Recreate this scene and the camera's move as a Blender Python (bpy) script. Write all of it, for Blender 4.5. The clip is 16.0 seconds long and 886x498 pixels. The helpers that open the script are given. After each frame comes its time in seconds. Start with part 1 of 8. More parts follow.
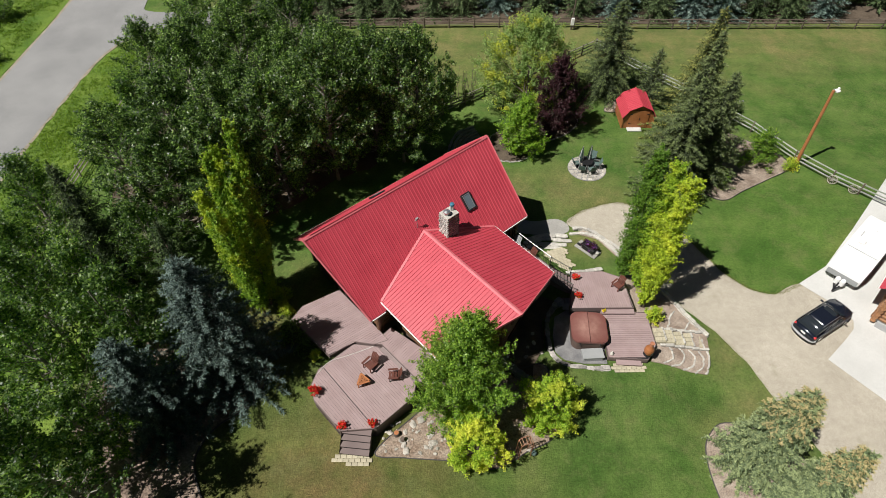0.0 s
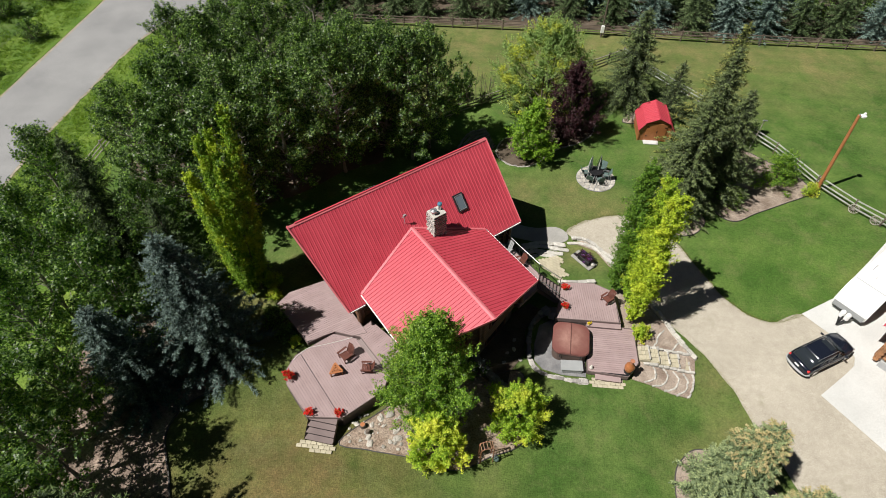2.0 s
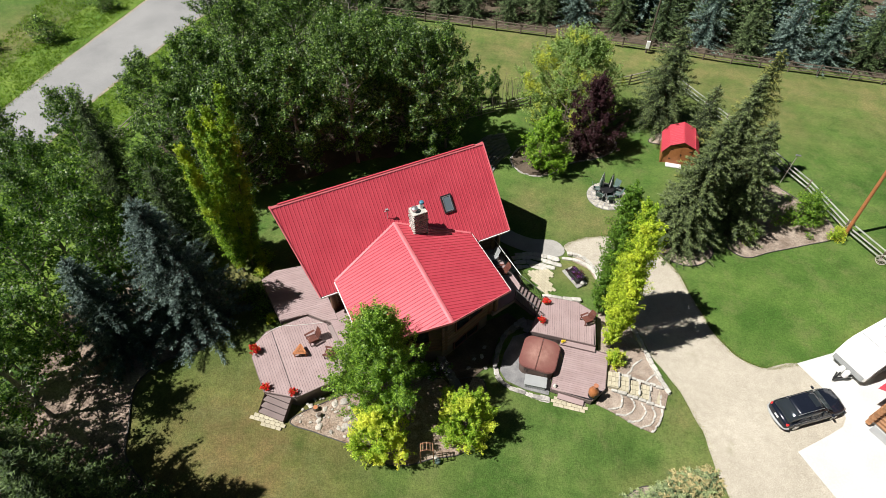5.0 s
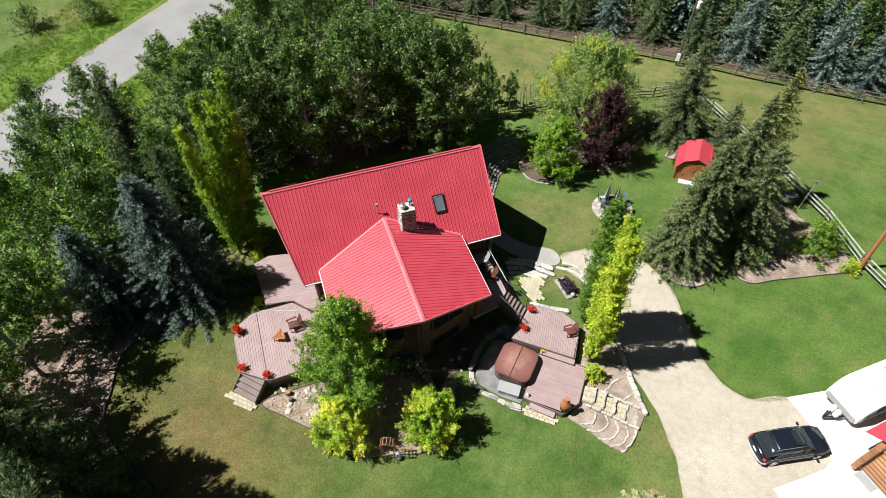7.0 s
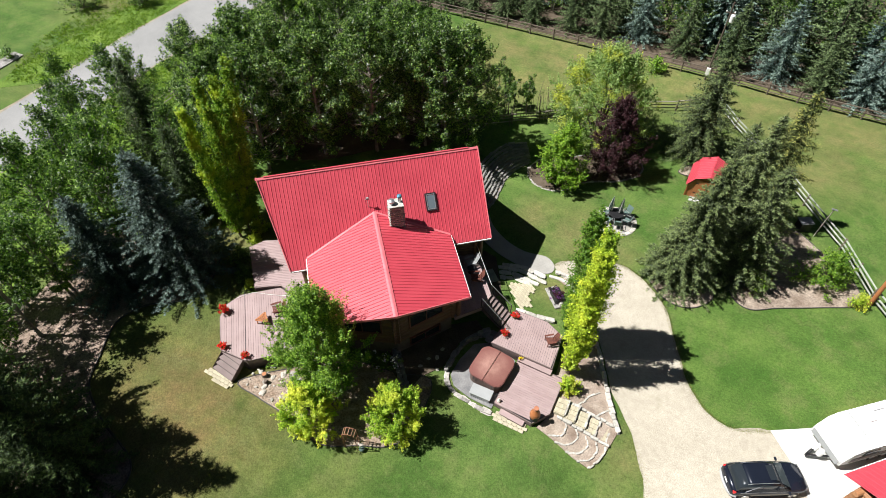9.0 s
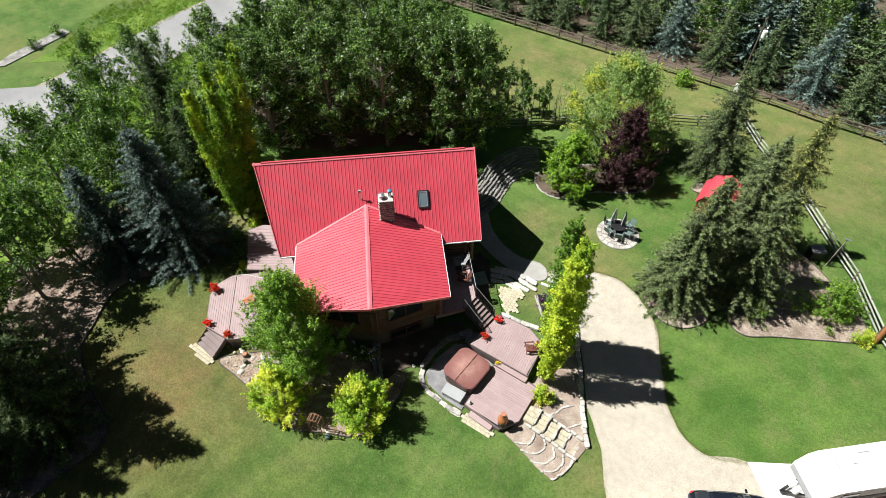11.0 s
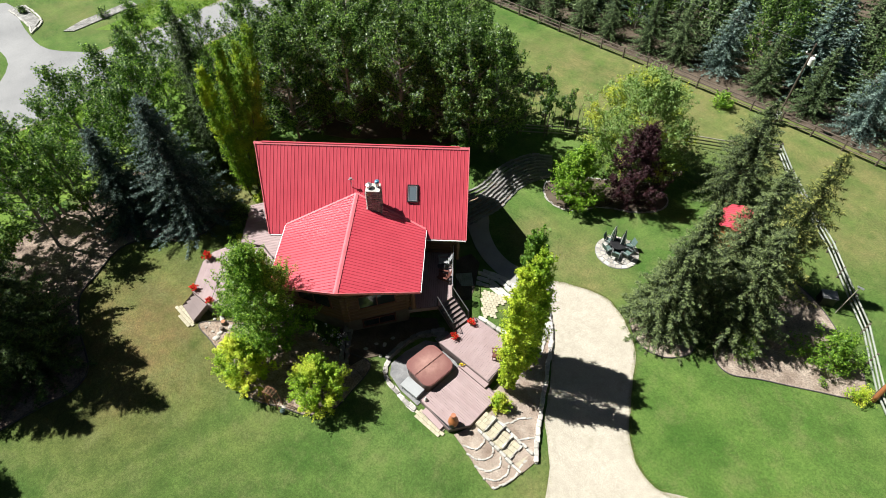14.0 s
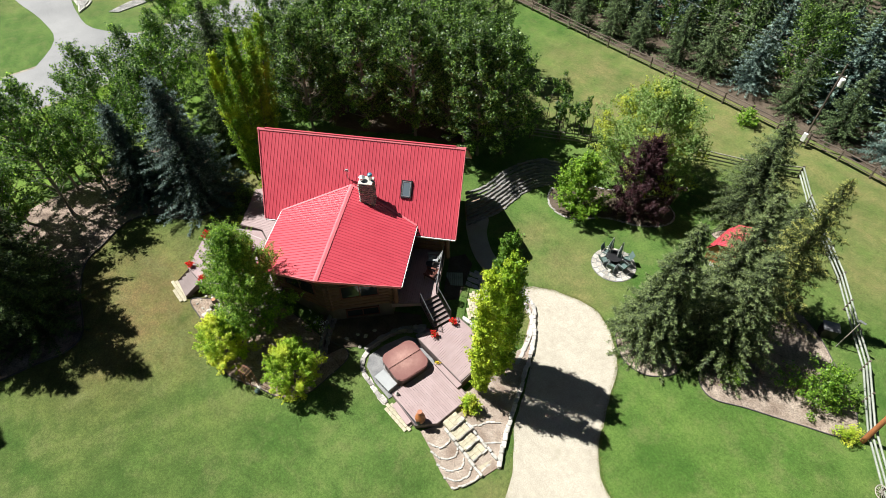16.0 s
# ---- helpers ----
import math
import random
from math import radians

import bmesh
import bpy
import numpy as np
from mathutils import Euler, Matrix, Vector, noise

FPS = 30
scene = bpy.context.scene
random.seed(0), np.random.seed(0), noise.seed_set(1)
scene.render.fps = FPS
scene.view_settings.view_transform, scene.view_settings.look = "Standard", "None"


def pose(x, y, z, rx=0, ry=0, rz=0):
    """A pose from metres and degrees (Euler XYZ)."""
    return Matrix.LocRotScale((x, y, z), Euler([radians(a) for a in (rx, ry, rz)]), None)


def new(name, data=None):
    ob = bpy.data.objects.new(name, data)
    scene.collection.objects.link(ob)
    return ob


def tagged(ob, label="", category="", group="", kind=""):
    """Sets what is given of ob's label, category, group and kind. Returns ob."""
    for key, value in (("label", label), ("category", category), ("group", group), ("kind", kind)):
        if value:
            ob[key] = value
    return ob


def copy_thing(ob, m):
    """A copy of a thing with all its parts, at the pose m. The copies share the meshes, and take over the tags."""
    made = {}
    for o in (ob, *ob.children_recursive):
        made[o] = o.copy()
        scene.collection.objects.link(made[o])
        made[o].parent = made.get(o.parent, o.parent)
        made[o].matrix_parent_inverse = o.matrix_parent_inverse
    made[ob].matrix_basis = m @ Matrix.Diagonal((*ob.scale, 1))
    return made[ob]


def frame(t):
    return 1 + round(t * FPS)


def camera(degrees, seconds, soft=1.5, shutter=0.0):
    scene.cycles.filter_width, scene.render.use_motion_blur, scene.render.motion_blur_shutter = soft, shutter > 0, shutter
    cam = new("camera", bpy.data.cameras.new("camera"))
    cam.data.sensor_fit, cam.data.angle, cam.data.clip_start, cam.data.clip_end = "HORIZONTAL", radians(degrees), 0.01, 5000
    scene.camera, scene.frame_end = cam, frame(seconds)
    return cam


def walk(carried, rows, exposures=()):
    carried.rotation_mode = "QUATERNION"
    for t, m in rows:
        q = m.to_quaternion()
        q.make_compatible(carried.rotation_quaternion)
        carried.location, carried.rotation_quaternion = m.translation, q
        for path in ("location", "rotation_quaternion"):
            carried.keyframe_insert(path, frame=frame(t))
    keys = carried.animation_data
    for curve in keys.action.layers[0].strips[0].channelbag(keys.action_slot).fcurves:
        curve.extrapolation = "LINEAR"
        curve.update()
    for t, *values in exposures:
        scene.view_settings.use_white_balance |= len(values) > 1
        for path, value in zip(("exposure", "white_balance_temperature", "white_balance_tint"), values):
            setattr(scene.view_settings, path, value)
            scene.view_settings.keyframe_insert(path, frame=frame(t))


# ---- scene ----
# ---- camera: a slow drone orbit, steady height, constant tilt ----
cam = camera(75.69, 16.0, soft=0.5)
TILT, ROLL = 41.364, -0.026
# seconds, x, y, z, heading
PATH = [
    (0.0, 0.006, 0.009, 30.493, 0.017),
    (1.0, 1.633, -0.016, 30.519, 3.091),
    (2.0, 3.273, 0.068, 30.550, 6.199),
    (3.0, 4.917, 0.253, 30.582, 9.330),
    (4.0, 6.556, 0.535, 30.614, 12.477),
    (5.0, 8.183, 0.908, 30.643, 15.631),
    (6.0, 9.790, 1.368, 30.669, 18.787),
    (7.0, 11.370, 1.909, 30.689, 21.939),
    (8.0, 12.918, 2.529, 30.704, 25.083),
    (9.0, 14.428, 3.224, 30.714, 28.217),
    (10.0, 15.895, 3.991, 30.717, 31.338),
    (11.0, 17.316, 4.829, 30.716, 34.447),
    (12.0, 18.687, 5.736, 30.711, 37.543),
    (13.0, 20.006, 6.710, 30.703, 40.630),
    (14.0, 21.272, 7.751, 30.694, 43.709),
    (15.0, 22.482, 8.860, 30.686, 46.785),
    (16.0, 23.638, 10.036, 30.682, 49.864),
]
walk(cam, [(t, pose(x, y, z, 0, 0, yaw) @ pose(0, 0, 0, TILT) @ pose(0, 0, 0, 0, 0, ROLL)) for t, x, y, z, yaw in PATH],
     exposures=[(0.0, 0.19, 6500, 10), (3.5, 0.45, 6480, 10), (7.0, 0.70, 6400, 10), (11.0, 0.84, 6310, 9), (16.0, 0.86, 6320, 8)])

# ---- world, sun, exposure ----
SUN_AWAY = Vector((0.893, 0.450))          # the way that shadows fall
SUN_ELEV = radians(56.7)
world = bpy.data.worlds.new("sky")
scene.world = world
world.use_nodes = True
wn = world.node_tree
sky = wn.nodes.new("ShaderNodeTexSky")
sky.sky_type = "NISHITA"
sky.sun_disc = False
sky.sun_elevation = SUN_ELEV
sky.sun_rotation = math.atan2(-SUN_AWAY.x, -SUN_AWAY.y)
sky.air_density, sky.dust_density, sky.ozone_density = 1.0, 0.6, 1.0
wn.links.new(sky.outputs[0], wn.nodes["Background"].inputs[0])
wn.nodes["Background"].inputs[1].default_value = 0.013
sun = new("sun", bpy.data.lights.new("sun", "SUN"))
sun.data.energy, sun.data.angle, sun.data.color = 5.3, radians(0.53), (1.0, 0.965, 0.915)
_d = Vector((SUN_AWAY.x * math.cos(SUN_ELEV), SUN_AWAY.y * math.cos(SUN_ELEV), -math.sin(SUN_ELEV)))
sun.matrix_world = Matrix.Translation((-40, -20, 60)) @ _d.to_track_quat("-Z", "Y").to_matrix().to_4x4()



# ---- materials ----
def mixc(nt, fac, a, b, mode="MIX"):
    n = nt.nodes.new("ShaderNodeMix")
    n.data_type, n.blend_type = "RGBA", mode
    for sock, v in ((n.inputs[0], fac), (n.inputs[6], a), (n.inputs[7], b)):
        if isinstance(v, bpy.types.NodeSocket):
            nt.links.new(v, sock)
        elif isinstance(v, (tuple, list)):
            sock.default_value = (*v[:3], 1)
        else:
            sock.default_value = v
    return n.outputs[2]


def noise_tex(nt, co, scale, detail=4.0, rough=0.55):
    n = nt.nodes.new("ShaderNodeTexNoise")
    n.inputs["Scale"].default_value, n.inputs["Detail"].default_value, n.inputs["Roughness"].default_value = scale, detail, rough
    nt.links.new(co, n.inputs["Vector"])
    return n.outputs["Fac"]


def ramp(nt, fac, lo, hi):
    n = nt.nodes.new("ShaderNodeMapRange")
    n.inputs["From Min"].default_value, n.inputs["From Max"].default_value = lo, hi
    nt.links.new(fac, n.inputs["Value"])
    return n.outputs["Result"]


def shell(name):
    m = bpy.data.materials.new(name)
    m.use_nodes = True
    return m, m.node_tree, m.node_tree.nodes["Principled BSDF"]


def coords(nt, place):
    if place == "world":
        return nt.nodes.new("ShaderNodeNewGeometry").outputs["Position"]
    return nt.nodes.new("ShaderNodeTexCoord").outputs["Object"]


def bumped(nt, bs, height, strength, distance=0.02):
    b = nt.nodes.new("ShaderNodeBump")
    b.inputs["Strength"].default_value, b.inputs["Distance"].default_value = strength, distance
    nt.links.new(height, b.inputs["Height"])
    nt.links.new(b.outputs[0], bs.inputs["Normal"])


def mat(name, a, b, coarse=1.5, fine=30.0, rough=0.7, metal=0.0, bump=0.3, rand=0.12, grain=0.35, place="object", dist=0.02, spec=0.5):
    """A surface in two tones: a broad drift, a fine grain, a shift from piece to piece."""
    m, nt, bs = shell(name)
    co = coords(nt, place)
    n1, n2 = ramp(nt, noise_tex(nt, co, coarse), 0.3, 0.7), noise_tex(nt, co, fine, 5.0, 0.65)
    c = mixc(nt, n1, a, b)
    c = mixc(nt, grain, c, mixc(nt, ramp(nt, n2, 0.3, 0.7), (0.35, 0.35, 0.35), (1.6, 1.6, 1.6)), "MULTIPLY")
    if rand:
        oi = nt.nodes.new("ShaderNodeObjectInfo").outputs["Random"]
        c = mixc(nt, 1.0, c, mixc(nt, oi, (1 - rand,) * 3, (1 + rand,) * 3), "MULTIPLY")
    nt.links.new(c, bs.inputs["Base Color"])
    bs.inputs["Roughness"].default_value, bs.inputs["Metallic"].default_value = rough, metal
    bs.inputs["Specular IOR Level"].default_value = spec
    if bump:
        bumped(nt, bs, n2, bump, dist)
    return m


def leaf_mat(name, dark, light, extra=None, extra_share=0.0, glow=0.35, rand=0.18, rough=0.5, gloss=0.25, skew=1.0):
    """Foliage: a tone for each leaf, a shift from tree to tree, light let through."""
    m, nt, bs = shell(name)
    isl = nt.nodes.new("ShaderNodeNewGeometry").outputs["Random Per Island"]
    if skew != 1.0:
        pw = nt.nodes.new("ShaderNodeMath")
        pw.operation = "POWER"
        nt.links.new(isl, pw.inputs[0])
        pw.inputs[1].default_value = skew
        isl = pw.outputs[0]
    c = mixc(nt, isl, dark, light)
    if extra:
        co = coords(nt, "object")
        c = mixc(nt, ramp(nt, noise_tex(nt, co, 0.55, 2.0), 0.62 - extra_share, 0.75 - extra_share), c, mixc(nt, isl, tuple(v * 0.7 for v in extra), extra))
    oi = nt.nodes.new("ShaderNodeObjectInfo").outputs["Random"]
    c = mixc(nt, 1.0, c, mixc(nt, oi, (1 - rand, 1 - rand * 0.8, 1 - rand), (1 + rand, 1 + rand * 0.8, 1 + rand)), "MULTIPLY")
    nt.links.new(c, bs.inputs["Base Color"])
    bs.inputs["Roughness"].default_value = rough
    bs.inputs["Specular IOR Level"].default_value = gloss
    tr = nt.nodes.new("ShaderNodeBsdfTranslucent")
    nt.links.new(mixc(nt, 1.0, c, (1.15, 1.25, 0.55), "MULTIPLY"), tr.inputs["Color"])
    mx = nt.nodes.new("ShaderNodeMixShader")
    mx.inputs[0].default_value = glow
    nt.links.new(bs.outputs[0], mx.inputs[1])
    nt.links.new(tr.outputs[0], mx.inputs[2])
    nt.links.new(mx.outputs[0], nt.nodes["Material Output"].inputs["Surface"])
    return m


def near(nt, co, place, reach):
    """1 at a place on the plan, falling to 0 at reach."""
    d = nt.nodes.new("ShaderNodeVectorMath")
    d.operation = "DISTANCE"
    flat = nt.nodes.new("ShaderNodeVectorMath")
    flat.operation = "MULTIPLY"
    flat.inputs[1].default_value = (1, 1, 0)
    nt.links.new(co, flat.inputs[0])
    nt.links.new(flat.outputs[0], d.inputs[0])
    d.inputs[1].default_value = (*place, 0)
    return ramp(nt, d.outputs["Value"], reach, reach * 0.25)


def arith(nt, op, a, b_):
    n = nt.nodes.new("ShaderNodeMath")
    n.operation, n.use_clamp = op, True
    for sock, v in zip(n.inputs, (a, b_)):
        if isinstance(v, bpy.types.NodeSocket):
            nt.links.new(v, sock)
        else:
            sock.default_value = v
    return n.outputs[0]


def lawn_mat():
    m, nt, bs = shell("lawn")
    co = coords(nt, "world")
    mid = noise_tex(nt, co, 0.32, 4.0)
    fine = noise_tex(nt, co, 7.0, 5.0, 0.75)
    blade = noise_tex(nt, co, 17.0, 3.0, 0.7)
    c = mixc(nt, ramp(nt, mid, 0.35, 0.68), (0.053, 0.111, 0.021), (0.103, 0.163, 0.040))
    # worn, dry turf: before the front stairs, round the patio, along the far fence, by the drive
    dry = ramp(nt, noise_tex(nt, co, 0.06, 3.0), 0.52, 0.70)
    for place, reach in (((-5, 9), 8.0), ((8, 57), 8.0), ((20, 57), 8.0), ((34, 57), 6.0), ((9.2, 33.0), 4.5), ((1, 56), 9.0), ((14, 55), 9.0), ((27, 56), 8.0), ((43, 57), 8.0), ((35, 55), 8.0), ((21, 55), 8.0), ((17.5, 18.6), 2.6), ((10.3, 27.2), 2.6), ((18.8, 15.0), 3.0), ((-13.5, 20.6), 4.0), ((-10.8, 18.8), 4.5), ((12.0, 32.6), 3.5), ((10.5, 34.0), 3.0), ((-50, 44), 9.0), ((-1, 51), 8.0), ((-5, 47), 6.0), ((-6, 54), 8.0), ((7, 52), 8.0), ((6.5, 33.5), 3.0), ((-9.3, 23.0), 3.0), ((24, 49), 6.0), ((20, 4), 6.0)):
        dry = arith(nt, "MAXIMUM", dry, near(nt, co, place, reach))
    dry = arith(nt, "MULTIPLY", dry, ramp(nt, noise_tex(nt, co, 0.45, 5.0, 0.65), 0.24, 0.62))
    dry = arith(nt, "MULTIPLY", dry, 0.85)
    c = mixc(nt, dry, c, (0.185, 0.170, 0.070))
    lush = near(nt, co, (24, 29), 15.0)
    c = mixc(nt, lush, c, mixc(nt, 1.0, c, (1.0, 1.04, 0.92), "MULTIPLY"))
    # thinner olive turf before the house and towards the wood
    thin = near(nt, co, (-6, 7), 17.0)
    thin = arith(nt, "MULTIPLY", thin, ramp(nt, noise_tex(nt, co, 0.28, 4.0, 0.6), 0.15, 0.5))
    c = mixc(nt, thin, c, mixc(nt, 1.0, c, (0.98, 0.76, 0.84), "MULTIPLY"))
    # faint strips from the mower, then tufts and blades
    strip = nt.nodes.new("ShaderNodeMapping")
    strip.inputs["Rotation"].default_value = (0, 0, radians(-38))
    strip.inputs["Scale"].default_value = (0.05, 0.75, 1)
    nt.links.new(co, strip.inputs["Vector"])
    c = mixc(nt, 0.38, c, mixc(nt, ramp(nt, noise_tex(nt, strip.outputs[0], 1.0, 3.0, 0.55), 0.34, 0.66), (0.74, 0.80, 0.72), (1.26, 1.20, 1.1)), "MULTIPLY")
    c = mixc(nt, 0.4, c, mixc(nt, ramp(nt, noise_tex(nt, co, 1.3, 5.0, 0.65), 0.3, 0.7), (0.62, 0.68, 0.62), (1.36, 1.28, 1.3)), "MULTIPLY")
    straw = arith(nt, "MULTIPLY", ramp(nt, noise_tex(nt, co, 0.7, 6.0, 0.72), 0.50, 0.68), 0.42)
    c = mixc(nt, straw, c, (0.160, 0.168, 0.066))
    c = mixc(nt, 0.6, c, mixc(nt, ramp(nt, fine, 0.3, 0.7), (0.45, 0.5, 0.4), (1.55, 1.5, 1.6)), "MULTIPLY")
    c = mixc(nt, 0.5, c, mixc(nt, ramp(nt, blade, 0.3, 0.7), (0.45, 0.45, 0.45), (1.55, 1.55, 1.55)), "MULTIPLY")
    nt.links.new(c, bs.inputs["Base Color"])
    bs.inputs["Roughness"].default_value = 0.85
    bs.inputs["Specular IOR Level"].default_value = 0.15
    add = nt.nodes.new("ShaderNodeMath")
    nt.links.new(fine, add.inputs[0])
    nt.links.new(blade, add.inputs[1])
    bumped(nt, bs, add.outputs[0], 0.8, 0.06)
    return m


def gravel_mat():
    """Crushed stone: pale grey-tan, darker where wheels and feet pack it, thin weeds here and there."""
    m, nt, bs = shell("gravel")
    co = coords(nt, "world")
    broad, mid = noise_tex(nt, co, 0.35, 5.0, 0.6), noise_tex(nt, co, 2.6, 5.0, 0.7)
    fine, grit = noise_tex(nt, co, 17.0, 6.0, 0.8), noise_tex(nt, co, 45.0, 2.0, 0.6)
    c = mixc(nt, ramp(nt, broad, 0.3, 0.7), (0.385, 0.352, 0.288), (0.452, 0.416, 0.346))
    c = mixc(nt, 0.45, c, mixc(nt, ramp(nt, mid, 0.32, 0.68), (0.76, 0.74, 0.71), (1.15, 1.15, 1.14)), "MULTIPLY")
    c = mixc(nt, 0.5, c, mixc(nt, ramp(nt, fine, 0.36, 0.64), (0.46, 0.43, 0.39), (1.45, 1.46, 1.47)), "MULTIPLY")
    c = mixc(nt, 0.4, c, mixc(nt, ramp(nt, grit, 0.3, 0.7), (0.6, 0.6, 0.6), (1.4, 1.4, 1.4)), "MULTIPLY")
    weeds = arith(nt, "MULTIPLY", ramp(nt, noise_tex(nt, co, 0.5, 4.0, 0.7), 0.60, 0.72), ramp(nt, fine, 0.5, 0.6))
    c = mixc(nt, weeds, c, (0.13, 0.14, 0.05))
    nt.links.new(c, bs.inputs["Base Color"])
    bs.inputs["Roughness"].default_value, bs.inputs["Specular IOR Level"].default_value = 0.95, 0.15
    bumped(nt, bs, fine, 0.7, 0.03)
    return m


def roof_mat():
    m, nt, bs = shell("red_metal")
    co = coords(nt, "object")
    n1, n2 = noise_tex(nt, co, 0.8, 4.0), noise_tex(nt, co, 14.0, 4.0)
    c = mixc(nt, ramp(nt, n1, 0.3, 0.7), (0.44, 0.046, 0.068), (0.50, 0.060, 0.084))
    c = mixc(nt, 0.12, c, mixc(nt, n2, (0.4, 0.4, 0.4), (1.6, 1.6, 1.6)), "MULTIPLY")
    nt.links.new(c, bs.inputs["Base Color"])
    r = nt.nodes.new("ShaderNodeMapRange")
    r.inputs["To Min"].default_value, r.inputs["To Max"].default_value = 0.32, 0.44
    nt.links.new(n2, r.inputs["Value"])
    nt.links.new(r.outputs[0], bs.inputs["Roughness"])
    bs.inputs["Specular IOR Level"].default_value = 0.9
    return m


def glass_mat(name, tint=(0.02, 0.025, 0.03)):
    m, nt, bs = shell(name)
    bs.inputs["Base Color"].default_value = (*tint, 1)
    bs.inputs["Roughness"].default_value = 0.06
    bs.inputs["Specular IOR Level"].default_value = 0.5
    return m


def vinyl_mat():
    """Brown vinyl, bleached by sun and worn towards the middle of the cover."""
    m, nt, bs = shell("brown_vinyl")
    co = coords(nt, "object")
    worn = arith(nt, "MULTIPLY", near(nt, co, (0, 0), 1.15), ramp(nt, noise_tex(nt, co, 1.6, 4.0, 0.6), 0.25, 0.6))
    c = mixc(nt, worn, (0.165, 0.062, 0.052), (0.335, 0.185, 0.150))
    c = mixc(nt, 0.2, c, mixc(nt, ramp(nt, noise_tex(nt, co, 25.0, 5.0, 0.65), 0.3, 0.7), (0.35, 0.35, 0.35), (1.6, 1.6, 1.6)), "MULTIPLY")
    nt.links.new(c, bs.inputs["Base Color"])
    bs.inputs["Roughness"].default_value = 0.5
    return m


